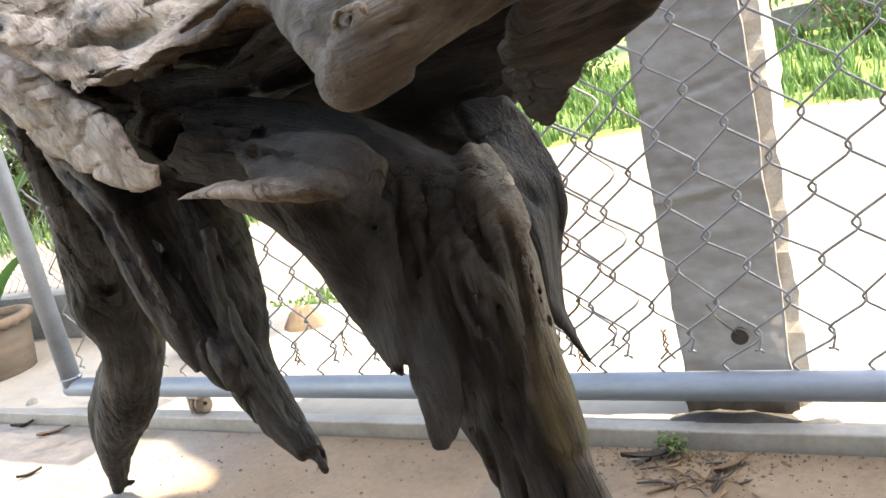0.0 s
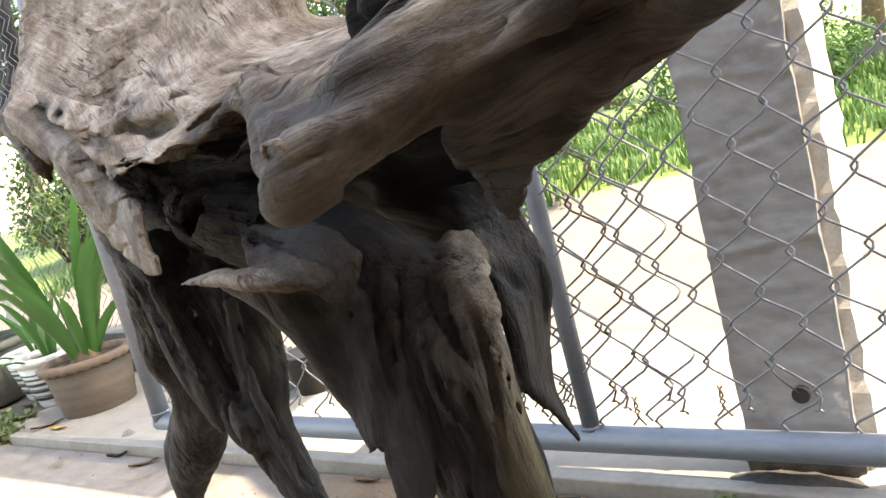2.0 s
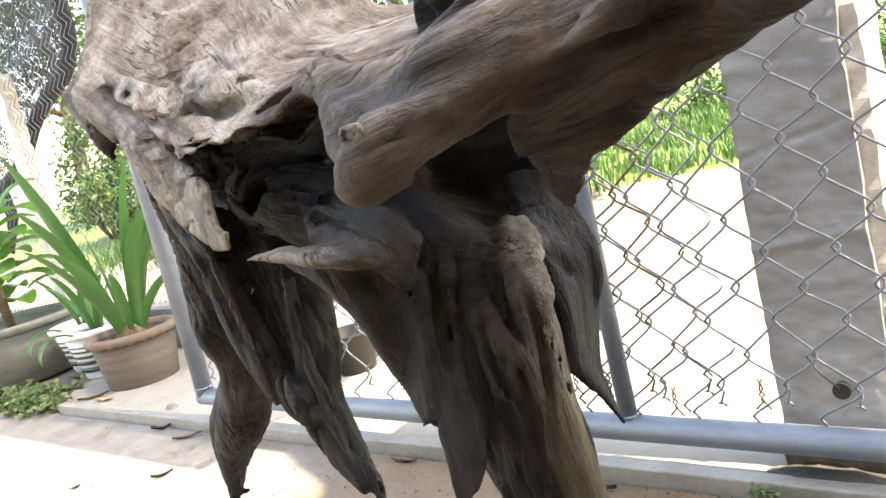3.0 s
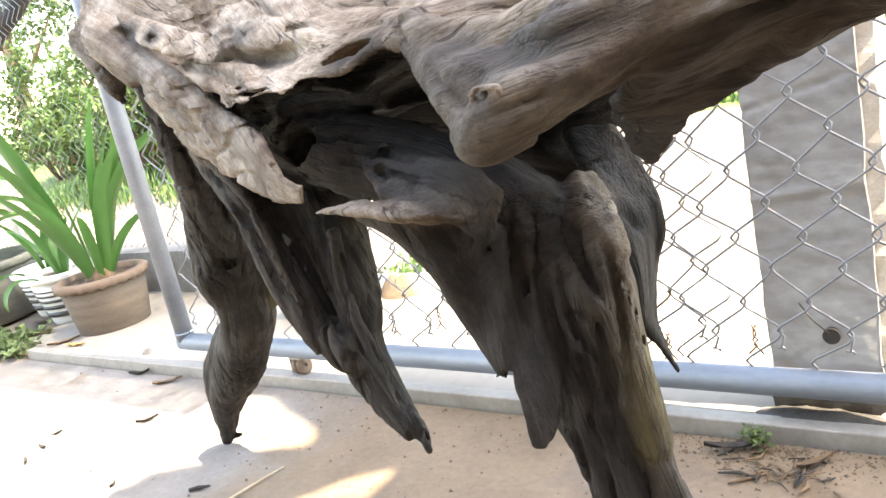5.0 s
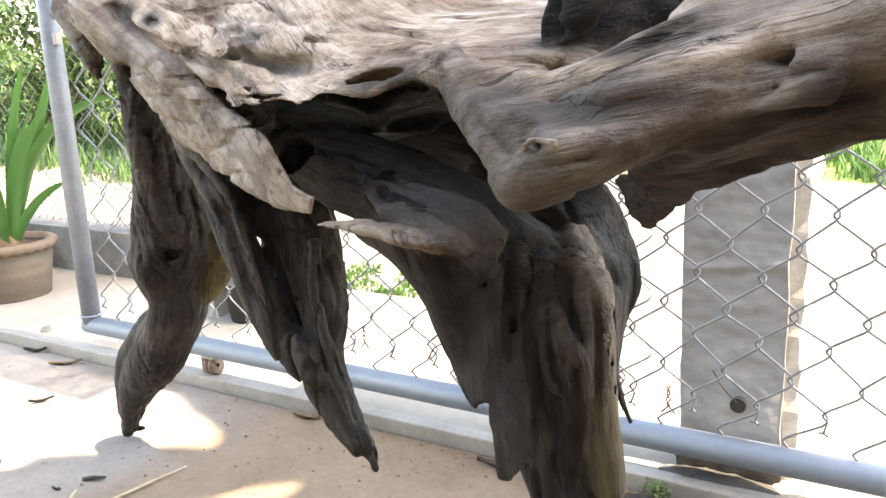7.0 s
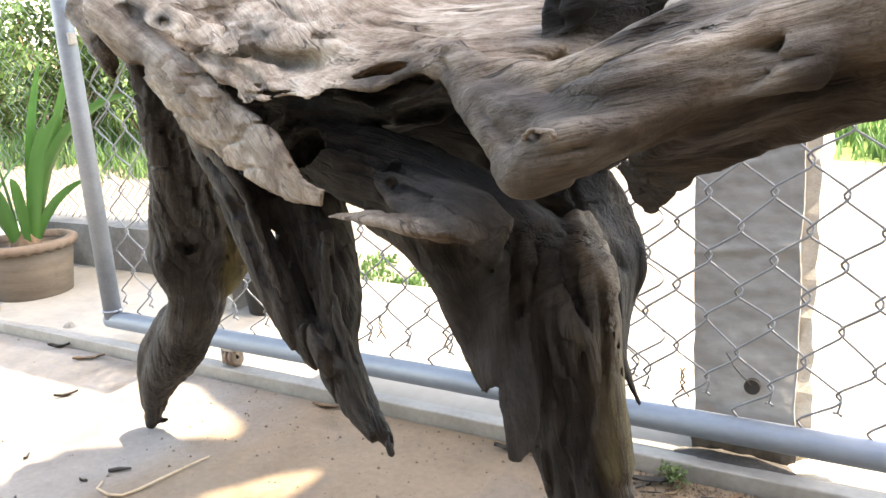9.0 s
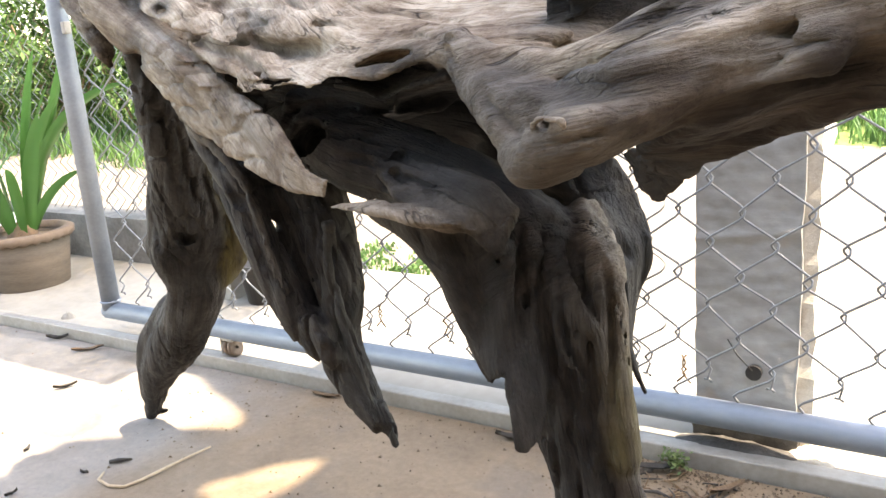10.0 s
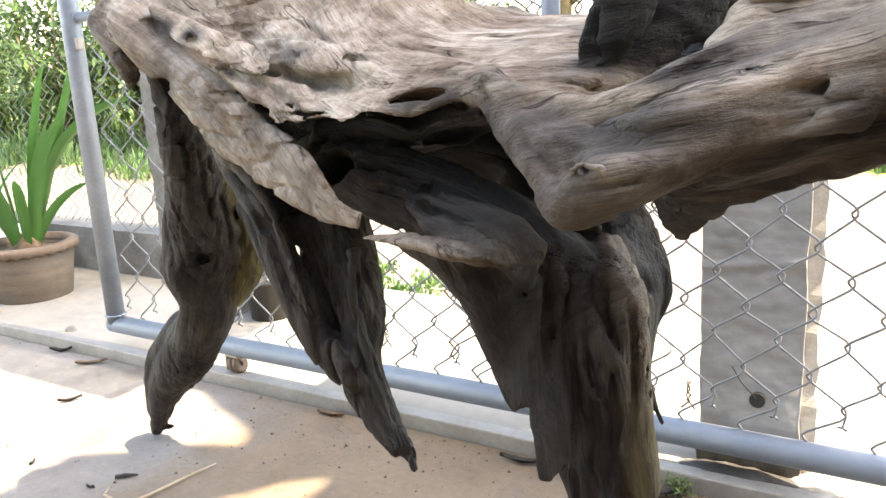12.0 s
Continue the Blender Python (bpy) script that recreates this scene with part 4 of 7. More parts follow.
# right edge of the hollow
limb('limb', 0.5, [(-0.302, 0.42, 0.751, 0.0105), (-0.273, 0.4, 0.724, 0.0147), (-0.235, 0.365, 0.702, 0.015), (-0.21, 0.345, 0.687, 0.0122)])
# nose
limb('limb', 0.44, [(-0.209, 0.335, 0.682, 0.0113), (-0.193, 0.332, 0.691, 0.0169), (-0.173, 0.335, 0.701, 0.0197), (-0.152, 0.35, 0.713, 0.0228), (-0.129, 0.37, 0.724, 0.0267), (-0.098, 0.39, 0.734, 0.0278), (-0.05, 0.42, 0.744, 0.0299), (-0.004, 0.45, 0.76, 0.0296)])
# nose chin
limb('limb', 0.45, [(-0.225, 0.345, 0.683, 0.0048), (-0.203, 0.335, 0.676, 0.0073), (-0.187, 0.34, 0.679, 0.0066), (-0.174, 0.35, 0.684, 0.0053)], k=0.01)
# upper limb
limb('limb', 0.66, [(-0.286, 0.41, 0.746, 0.0094), (-0.248, 0.4, 0.735, 0.0135), (-0.202, 0.39, 0.734, 0.0134), (-0.155, 0.395, 0.749, 0.0175), (-0.114, 0.41, 0.762, 0.0204), (-0.071, 0.44, 0.773, 0.0236), (-0.021, 0.48, 0.799, 0.0296)])
# limb back
limb('limb', 0.85, [(-0.14, 0.43, 0.771, 0.0107), (-0.122, 0.445, 0.785, 0.0186), (-0.089, 0.465, 0.804, 0.0283), (-0.045, 0.49, 0.821, 0.035)])
# limb middle
limb('limb', 0.4, [(-0.252, 0.385, 0.72, 0.0148), (-0.203, 0.358, 0.717, 0.0156), (-0.163, 0.355, 0.723, 0.0174), (-0.129, 0.365, 0.733, 0.0188), (-0.097, 0.38, 0.744, 0.0197), (-0.056, 0.405, 0.753, 0.0215), (-0.018, 0.43, 0.761, 0.0226)])
# standing fin, its shaded face toned near black
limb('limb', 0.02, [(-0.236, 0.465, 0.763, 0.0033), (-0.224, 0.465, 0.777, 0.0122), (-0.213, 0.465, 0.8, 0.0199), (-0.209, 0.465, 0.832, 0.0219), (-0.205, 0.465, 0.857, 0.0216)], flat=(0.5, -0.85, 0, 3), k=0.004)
# dark back of the crevice, a backing coloured as shade
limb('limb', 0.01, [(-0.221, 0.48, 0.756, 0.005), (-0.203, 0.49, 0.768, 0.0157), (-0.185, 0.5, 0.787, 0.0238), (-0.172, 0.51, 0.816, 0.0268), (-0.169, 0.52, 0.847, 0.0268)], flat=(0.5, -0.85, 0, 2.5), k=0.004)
# inner limb: dark wood, toned darker still for the hollow's shade
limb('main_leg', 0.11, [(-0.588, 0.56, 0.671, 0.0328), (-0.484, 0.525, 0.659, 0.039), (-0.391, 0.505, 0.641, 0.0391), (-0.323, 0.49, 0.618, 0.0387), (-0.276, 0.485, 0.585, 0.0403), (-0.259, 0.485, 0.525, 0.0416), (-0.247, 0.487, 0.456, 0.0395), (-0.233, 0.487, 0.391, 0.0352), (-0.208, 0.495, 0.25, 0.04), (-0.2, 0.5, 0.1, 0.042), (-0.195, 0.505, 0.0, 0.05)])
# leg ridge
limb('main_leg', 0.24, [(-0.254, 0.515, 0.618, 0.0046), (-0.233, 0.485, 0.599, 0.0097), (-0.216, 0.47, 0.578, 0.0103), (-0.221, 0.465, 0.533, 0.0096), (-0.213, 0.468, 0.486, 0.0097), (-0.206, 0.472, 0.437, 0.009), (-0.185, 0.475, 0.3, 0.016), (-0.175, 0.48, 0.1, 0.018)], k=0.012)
# outer leg ridge, light on the right side painted as a pale tone
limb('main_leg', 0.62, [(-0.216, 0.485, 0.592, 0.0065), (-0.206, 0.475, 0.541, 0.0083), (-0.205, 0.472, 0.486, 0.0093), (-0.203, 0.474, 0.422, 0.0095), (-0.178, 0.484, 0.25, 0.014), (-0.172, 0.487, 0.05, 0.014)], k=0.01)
# grey ridge of the thick root
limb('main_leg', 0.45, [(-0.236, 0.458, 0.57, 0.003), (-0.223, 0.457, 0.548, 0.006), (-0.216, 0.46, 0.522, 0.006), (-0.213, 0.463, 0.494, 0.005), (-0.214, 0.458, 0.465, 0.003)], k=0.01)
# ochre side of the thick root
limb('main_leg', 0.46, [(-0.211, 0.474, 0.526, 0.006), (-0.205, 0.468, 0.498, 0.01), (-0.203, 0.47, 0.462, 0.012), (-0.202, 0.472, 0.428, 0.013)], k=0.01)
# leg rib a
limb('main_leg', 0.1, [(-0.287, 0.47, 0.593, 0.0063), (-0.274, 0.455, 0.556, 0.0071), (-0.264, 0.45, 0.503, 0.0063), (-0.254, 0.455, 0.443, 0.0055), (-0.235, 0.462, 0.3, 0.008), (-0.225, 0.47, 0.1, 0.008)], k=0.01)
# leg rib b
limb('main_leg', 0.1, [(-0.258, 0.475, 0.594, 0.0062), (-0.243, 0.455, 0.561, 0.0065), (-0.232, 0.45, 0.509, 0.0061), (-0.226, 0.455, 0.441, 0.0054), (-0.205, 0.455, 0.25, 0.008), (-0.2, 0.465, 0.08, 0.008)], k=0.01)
# ledge
limb('ledge', 0.72, [(-0.409, 0.404, 0.634, 0.0041), (-0.38, 0.402, 0.635, 0.0114), (-0.345, 0.404, 0.632, 0.0142), (-0.32, 0.408, 0.626, 0.014), (-0.306, 0.42, 0.618, 0.0094)], flat=(-0.1, -0.12, 1, 3.2), k=0.004)
# ledge end
limb('ledge', 0.5, [(-0.307, 0.4, 0.63, 0.0033), (-0.298, 0.405, 0.626, 0.0041), (-0.294, 0.415, 0.619, 0.0025)], k=0.004)
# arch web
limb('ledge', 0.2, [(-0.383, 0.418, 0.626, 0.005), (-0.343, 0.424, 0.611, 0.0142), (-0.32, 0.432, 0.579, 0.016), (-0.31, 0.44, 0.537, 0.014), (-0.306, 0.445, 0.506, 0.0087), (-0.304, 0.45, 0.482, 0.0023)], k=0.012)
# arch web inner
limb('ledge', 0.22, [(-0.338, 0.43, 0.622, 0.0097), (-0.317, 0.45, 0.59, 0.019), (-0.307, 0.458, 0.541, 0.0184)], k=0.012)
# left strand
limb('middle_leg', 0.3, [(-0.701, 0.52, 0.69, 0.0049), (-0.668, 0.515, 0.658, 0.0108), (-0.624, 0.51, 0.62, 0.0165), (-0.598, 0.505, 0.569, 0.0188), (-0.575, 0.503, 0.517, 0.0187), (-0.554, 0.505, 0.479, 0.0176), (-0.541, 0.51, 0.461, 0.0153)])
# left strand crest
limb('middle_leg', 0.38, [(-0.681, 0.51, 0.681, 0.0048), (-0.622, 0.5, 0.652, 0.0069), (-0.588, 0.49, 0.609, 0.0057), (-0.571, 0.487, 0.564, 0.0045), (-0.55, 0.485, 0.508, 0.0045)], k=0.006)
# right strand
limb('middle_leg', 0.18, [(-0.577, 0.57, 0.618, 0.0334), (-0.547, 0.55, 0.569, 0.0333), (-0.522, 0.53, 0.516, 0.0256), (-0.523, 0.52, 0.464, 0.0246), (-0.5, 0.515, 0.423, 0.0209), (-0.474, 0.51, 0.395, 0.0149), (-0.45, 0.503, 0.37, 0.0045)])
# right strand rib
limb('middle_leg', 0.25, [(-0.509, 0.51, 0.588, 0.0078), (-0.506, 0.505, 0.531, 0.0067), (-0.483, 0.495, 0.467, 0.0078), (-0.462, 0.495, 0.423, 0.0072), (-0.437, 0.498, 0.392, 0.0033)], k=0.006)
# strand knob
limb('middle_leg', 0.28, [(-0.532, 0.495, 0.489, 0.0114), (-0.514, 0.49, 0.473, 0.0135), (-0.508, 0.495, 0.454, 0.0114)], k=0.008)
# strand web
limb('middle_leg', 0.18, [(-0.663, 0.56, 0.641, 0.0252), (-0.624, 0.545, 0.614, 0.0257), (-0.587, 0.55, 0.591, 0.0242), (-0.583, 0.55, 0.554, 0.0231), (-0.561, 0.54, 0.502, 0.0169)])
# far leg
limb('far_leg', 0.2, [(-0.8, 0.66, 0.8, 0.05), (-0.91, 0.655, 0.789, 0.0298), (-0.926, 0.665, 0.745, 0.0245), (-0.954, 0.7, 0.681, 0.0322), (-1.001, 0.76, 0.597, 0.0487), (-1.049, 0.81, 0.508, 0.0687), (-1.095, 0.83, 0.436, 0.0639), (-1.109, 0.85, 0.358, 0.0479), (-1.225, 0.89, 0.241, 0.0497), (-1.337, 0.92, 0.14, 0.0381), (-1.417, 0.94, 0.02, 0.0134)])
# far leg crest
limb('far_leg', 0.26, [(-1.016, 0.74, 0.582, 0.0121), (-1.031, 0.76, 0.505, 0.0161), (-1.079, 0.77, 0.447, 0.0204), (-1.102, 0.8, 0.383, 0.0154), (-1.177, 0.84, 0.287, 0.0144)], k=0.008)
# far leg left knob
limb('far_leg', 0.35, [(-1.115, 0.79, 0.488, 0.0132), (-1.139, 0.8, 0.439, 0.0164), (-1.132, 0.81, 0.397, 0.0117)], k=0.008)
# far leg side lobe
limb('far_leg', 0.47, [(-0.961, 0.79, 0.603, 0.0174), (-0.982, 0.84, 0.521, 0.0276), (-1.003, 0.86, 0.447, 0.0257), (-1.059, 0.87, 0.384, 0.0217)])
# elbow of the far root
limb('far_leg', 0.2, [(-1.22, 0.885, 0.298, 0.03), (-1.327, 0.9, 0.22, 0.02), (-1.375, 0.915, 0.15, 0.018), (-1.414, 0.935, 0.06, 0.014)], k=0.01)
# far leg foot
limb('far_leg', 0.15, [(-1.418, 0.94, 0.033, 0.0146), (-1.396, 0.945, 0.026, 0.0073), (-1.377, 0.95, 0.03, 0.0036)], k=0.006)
# bark strings
limb('far_leg', 0.1, [(-0.911, 0.65, 0.731, 0.009), (-0.93, 0.655, 0.7, 0.0077), (-0.948, 0.66, 0.673, 0.0023)], k=0.004)
# dark filler wall behind the ridge, in place of the hollow's shade
limb('shade_lining', 0, [(-0.811, 0.62, 0.742, 0.03), (-0.739, 0.62, 0.696, 0.034), (-0.677, 0.62, 0.644, 0.03)], k=0.015)
# right shoulder, toned dark for the shade of the crevice
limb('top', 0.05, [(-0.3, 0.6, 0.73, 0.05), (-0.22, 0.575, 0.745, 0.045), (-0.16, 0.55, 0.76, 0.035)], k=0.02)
# back wall of the hollow, toned black for its shade
limb('shade_lining', 0.0, [(-0.74, 0.70, 0.73, 0.085), (-0.5, 0.70, 0.70, 0.085), (-0.33, 0.66, 0.69, 0.07), (-0.25, 0.62, 0.70, 0.045)], k=0.03)
# back of the hollow beside the thick root, its shade in the tone
limb('shade_lining', 0.0, [(-0.36, 0.62, 0.64, 0.034), (-0.31, 0.61, 0.61, 0.032), (-0.28, 0.6, 0.56, 0.022)], k=0.02)
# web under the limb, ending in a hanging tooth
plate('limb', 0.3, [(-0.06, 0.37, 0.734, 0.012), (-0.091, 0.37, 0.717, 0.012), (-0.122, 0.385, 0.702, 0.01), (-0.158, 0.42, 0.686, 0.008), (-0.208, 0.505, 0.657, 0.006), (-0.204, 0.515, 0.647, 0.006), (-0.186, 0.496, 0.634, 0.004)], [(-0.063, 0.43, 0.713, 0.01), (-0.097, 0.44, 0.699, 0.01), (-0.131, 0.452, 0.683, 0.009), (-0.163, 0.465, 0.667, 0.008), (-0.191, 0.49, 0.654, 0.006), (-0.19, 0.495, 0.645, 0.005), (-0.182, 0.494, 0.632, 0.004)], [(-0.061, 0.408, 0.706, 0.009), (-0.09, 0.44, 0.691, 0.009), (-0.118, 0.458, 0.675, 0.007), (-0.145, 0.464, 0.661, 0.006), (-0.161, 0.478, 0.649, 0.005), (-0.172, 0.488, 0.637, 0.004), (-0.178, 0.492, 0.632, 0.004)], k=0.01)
# black splinter behind the thick root
plate('flange', 0.03, [(-0.268, 0.56, 0.642, 0.01), (-0.244, 0.54, 0.605, 0.009), (-0.225, 0.525, 0.572, 0.008), (-0.219, 0.52, 0.542, 0.007), (-0.218, 0.52, 0.504, 0.006), (-0.217, 0.545, 0.47, 0.003), (-0.213, 0.558, 0.444, 0.0025)], [(-0.247, 0.575, 0.638, 0.008), (-0.225, 0.572, 0.608, 0.006), (-0.213, 0.568, 0.576, 0.005), (-0.221, 0.568, 0.539, 0.0045), (-0.23, 0.566, 0.491, 0.004), (-0.222, 0.562, 0.464, 0.003), (-0.213, 0.56, 0.442, 0.0025)], k=0.008)
# pale flake by the splinter
limb('flange', 0.62, [(-0.244, 0.572, 0.643, 0.0055), (-0.239, 0.573, 0.634, 0.006), (-0.231, 0.572, 0.62, 0.005), (-0.223, 0.571, 0.603, 0.0025)], k=0.004)
# curl of the splinter
limb('flange', 0.1, [(-0.211, 0.563, 0.582, 0.004), (-0.209, 0.562, 0.566, 0.004), (-0.214, 0.562, 0.549, 0.004), (-0.219, 0.563, 0.539, 0.003)], k=0.004)
# thin crust over the hollow
plate('top', 0.9, [(-0.594, 0.5, 0.754, 0.007), (-0.543, 0.515, 0.749, 0.008), (-0.491, 0.52, 0.75, 0.008), (-0.432, 0.5, 0.755, 0.008), (-0.373, 0.48, 0.762, 0.008), (-0.305, 0.44, 0.757, 0.007)], [(-0.543, 0.465, 0.739, 0.005), (-0.496, 0.465, 0.736, 0.005), (-0.448, 0.46, 0.74, 0.005), (-0.405, 0.45, 0.744, 0.005), (-0.355, 0.44, 0.751, 0.005), (-0.295, 0.415, 0.752, 0.005)], [(-0.509, 0.442, 0.724, 0.003), (-0.477, 0.442, 0.727, 0.0025), (-0.448, 0.436, 0.725, 0.0025), (-0.426, 0.438, 0.732, 0.0025), (-0.377, 0.425, 0.73, 0.002), (-0.357, 0.425, 0.736, 0.002)], k=0.008)
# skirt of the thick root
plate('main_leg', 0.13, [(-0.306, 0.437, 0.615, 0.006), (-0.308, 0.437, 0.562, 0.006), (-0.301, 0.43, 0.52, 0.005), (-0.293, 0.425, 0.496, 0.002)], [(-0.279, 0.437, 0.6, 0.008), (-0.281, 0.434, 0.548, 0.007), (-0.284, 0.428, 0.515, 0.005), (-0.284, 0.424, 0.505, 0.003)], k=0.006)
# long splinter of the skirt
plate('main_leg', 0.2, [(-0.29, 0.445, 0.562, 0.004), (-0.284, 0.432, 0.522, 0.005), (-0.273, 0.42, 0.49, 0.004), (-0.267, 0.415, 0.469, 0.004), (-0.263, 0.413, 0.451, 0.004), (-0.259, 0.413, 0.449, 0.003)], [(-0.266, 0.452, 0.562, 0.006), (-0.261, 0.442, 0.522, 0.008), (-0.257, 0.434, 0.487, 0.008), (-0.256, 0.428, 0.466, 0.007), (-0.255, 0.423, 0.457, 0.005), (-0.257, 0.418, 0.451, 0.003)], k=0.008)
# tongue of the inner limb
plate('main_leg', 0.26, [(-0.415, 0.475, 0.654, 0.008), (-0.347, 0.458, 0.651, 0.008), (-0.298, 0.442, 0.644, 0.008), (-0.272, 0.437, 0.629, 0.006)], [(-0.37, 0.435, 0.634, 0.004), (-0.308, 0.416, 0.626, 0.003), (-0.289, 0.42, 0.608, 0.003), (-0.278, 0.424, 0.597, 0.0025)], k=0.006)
# pale facet of the thick root, sky sheen put into its tone
plate('main_leg', 0.92, [(-0.248, 0.516, 0.621, 0.0045), (-0.23, 0.482, 0.605, 0.0045), (-0.214, 0.47, 0.587, 0.0045), (-0.205, 0.479, 0.57, 0.003)], [(-0.244, 0.53, 0.616, 0.0045), (-0.234, 0.527, 0.599, 0.0045), (-0.211, 0.49, 0.591, 0.0045), (-0.205, 0.488, 0.571, 0.003)], k=0.006)
# tip of the forked root
limb('middle_leg', 0.22, [(-0.511, 0.515, 0.441, 0.016), (-0.481, 0.508, 0.407, 0.013), (-0.457, 0.503, 0.387, 0.0095), (-0.448, 0.501, 0.374, 0.0055), (-0.446, 0.501, 0.368, 0.0035)], k=0.008)
# limb running on over the patio
limb('limb', 0.85, [(-0.05, 0.44, 0.755, 0.034), (0, 0.412, 0.766, 0.038), (0.05, 0.378, 0.786, 0.04), (0.12, 0.335, 0.82, 0.036)], k=0.02)
# front of the limb running on
limb('limb', 0.6, [(-0.07, 0.40, 0.75, 0.022), (-0.01, 0.392, 0.762, 0.026), (0.06, 0.362, 0.787, 0.03)], k=0.03)
# edge of the limb running on
limb('limb', 0.3, [(-0.066, 0.436, 0.708, 0.008), (-0.03, 0.408, 0.716, 0.009), (0.03, 0.364, 0.733, 0.012), (0.09, 0.325, 0.772, 0.016)], k=0.025)
# dark fin beside the crevice, shade put into a black tone
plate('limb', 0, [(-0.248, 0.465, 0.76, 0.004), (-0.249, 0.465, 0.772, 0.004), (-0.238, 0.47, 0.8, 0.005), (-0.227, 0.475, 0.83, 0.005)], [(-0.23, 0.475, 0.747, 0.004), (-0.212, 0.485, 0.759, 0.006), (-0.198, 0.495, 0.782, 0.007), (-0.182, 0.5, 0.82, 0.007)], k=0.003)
# standing chip at the back
plate('top', 0.55, [(-0.441, 0.7, 0.796, 0.004), (-0.423, 0.705, 0.819, 0.003), (-0.401, 0.7, 0.807, 0.003), (-0.361, 0.68, 0.787, 0.003)], [(-0.434, 0.69, 0.781, 0.006), (-0.407, 0.69, 0.784, 0.006), (-0.385, 0.685, 0.781, 0.006), (-0.354, 0.67, 0.772, 0.006)], k=0.006)
# pale splinter on the limb
limb('limb', 0.98, [(-0.213, 0.372, 0.743, 0.0012), (-0.214, 0.374, 0.731, 0.0015)], k=0.001)
# roof of the hollow, coloured black as if unlit
plate('shade_lining', 0, [(-0.553, 0.53, 0.705, 0.01), (-0.502, 0.53, 0.711, 0.011), (-0.443, 0.52, 0.709, 0.011), (-0.397, 0.515, 0.713, 0.011), (-0.343, 0.49, 0.723, 0.01), (-0.295, 0.46, 0.717, 0.008)], [(-0.595, 0.58, 0.689, 0.014), (-0.541, 0.58, 0.692, 0.014), (-0.481, 0.575, 0.691, 0.014), (-0.424, 0.57, 0.7, 0.014), (-0.375, 0.56, 0.707, 0.014), (-0.327, 0.53, 0.698, 0.012)], k=0.006)
# ragged fringe under the rim, shade put into its tone
plate('shade_lining', 0.05, [(-0.454, 0.475, 0.722, 0.003), (-0.421, 0.47, 0.717, 0.003), (-0.398, 0.465, 0.71, 0.0025), (-0.372, 0.46, 0.718, 0.003), (-0.321, 0.44, 0.727, 0.003)], [(-0.466, 0.5, 0.726, 0.006), (-0.435, 0.5, 0.723, 0.006), (-0.417, 0.5, 0.723, 0.006), (-0.393, 0.5, 0.725, 0.006), (-0.337, 0.47, 0.732, 0.006)], k=0.004)
# named gouges get black walls: the shade inside them is painted
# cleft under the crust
plate('shade_lining', 0.0, [(-0.397, 0.43, 0.74, 0.0015), (-0.37, 0.43, 0.745, 0.004), (-0.344, 0.43, 0.743, 0.005), (-0.32, 0.42, 0.736, 0.002)], [(-0.44, 0.5, 0.734, 0.002), (-0.413, 0.5, 0.739, 0.006), (-0.384, 0.5, 0.737, 0.006), (-0.354, 0.48, 0.73, 0.002)], k=0.003, gouge=True)
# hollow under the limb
plate('shade_lining', 0.0, [(-0.168, 0.345, 0.68, 0.005), (-0.173, 0.38, 0.687, 0.006), (-0.176, 0.41, 0.685, 0.007), (-0.196, 0.46, 0.665, 0.007), (-0.207, 0.505, 0.647, 0.006)], [(-0.287, 0.48, 0.672, 0.016), (-0.271, 0.5, 0.676, 0.02), (-0.262, 0.52, 0.67, 0.02), (-0.248, 0.53, 0.655, 0.018), (-0.233, 0.54, 0.643, 0.01)], [(-0.273, 0.46, 0.663, 0.006), (-0.268, 0.49, 0.659, 0.008), (-0.268, 0.52, 0.652, 0.01), (-0.255, 0.535, 0.645, 0.008), (-0.239, 0.545, 0.634, 0.006)], k=0.006, gouge=True)
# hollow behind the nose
plate('shade_lining', 0, [(-0.356, 0.43, 0.714, 0.005), (-0.315, 0.42, 0.717, 0.009), (-0.282, 0.405, 0.712, 0.011), (-0.259, 0.39, 0.699, 0.009)], [(-0.432, 0.55, 0.693, 0.01), (-0.389, 0.55, 0.69, 0.018), (-0.357, 0.545, 0.683, 0.02), (-0.333, 0.53, 0.671, 0.014)], k=0.004, gouge=True)
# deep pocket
limb('shade_lining', 0.0, [(-0.493, 0.45, 0.71, 0.01), (-0.517, 0.5, 0.677, 0.017), (-0.552, 0.56, 0.656, 0.017)], k=0.006, gouge=True)
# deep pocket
limb('shade_lining', 0.0, [(-0.297, 0.43, 0.706, 0.016), (-0.339, 0.5, 0.692, 0.024), (-0.382, 0.57, 0.676, 0.024)], k=0.008, gouge=True)
# crevice
limb('', 0, [(-0.21, 0.4, 0.754, 0.0015), (-0.204, 0.42, 0.755, 0.0045), (-0.193, 0.435, 0.759, 0.0076), (-0.177, 0.445, 0.772, 0.0114), (-0.16, 0.45, 0.791, 0.0134), (-0.151, 0.455, 0.819, 0.0147)], k=0.004, gouge=True)
# strand hollow
limb('', 0, [(-0.553, 0.47, 0.593, 0.0022), (-0.545, 0.48, 0.551, 0.005), (-0.533, 0.485, 0.519, 0.0039)], k=0.006, gouge=True)
# strand upper hollow
limb('', 0, [(-0.538, 0.455, 0.609, 0.0027), (-0.513, 0.47, 0.61, 0.0053), (-0.488, 0.48, 0.607, 0.0037)], k=0.008, gouge=True)
# knob hole
limb('', 0, [(-0.496, 0.462, 0.477, 0.0016), (-0.509, 0.48, 0.468, 0.0033)], k=0.006, gouge=True)
# slit between strands
limb('', 0, [(-0.499, 0.485, 0.58, 0.0016), (-0.498, 0.483, 0.55, 0.0033), (-0.498, 0.483, 0.516, 0.0011)], k=0.005, gouge=True)
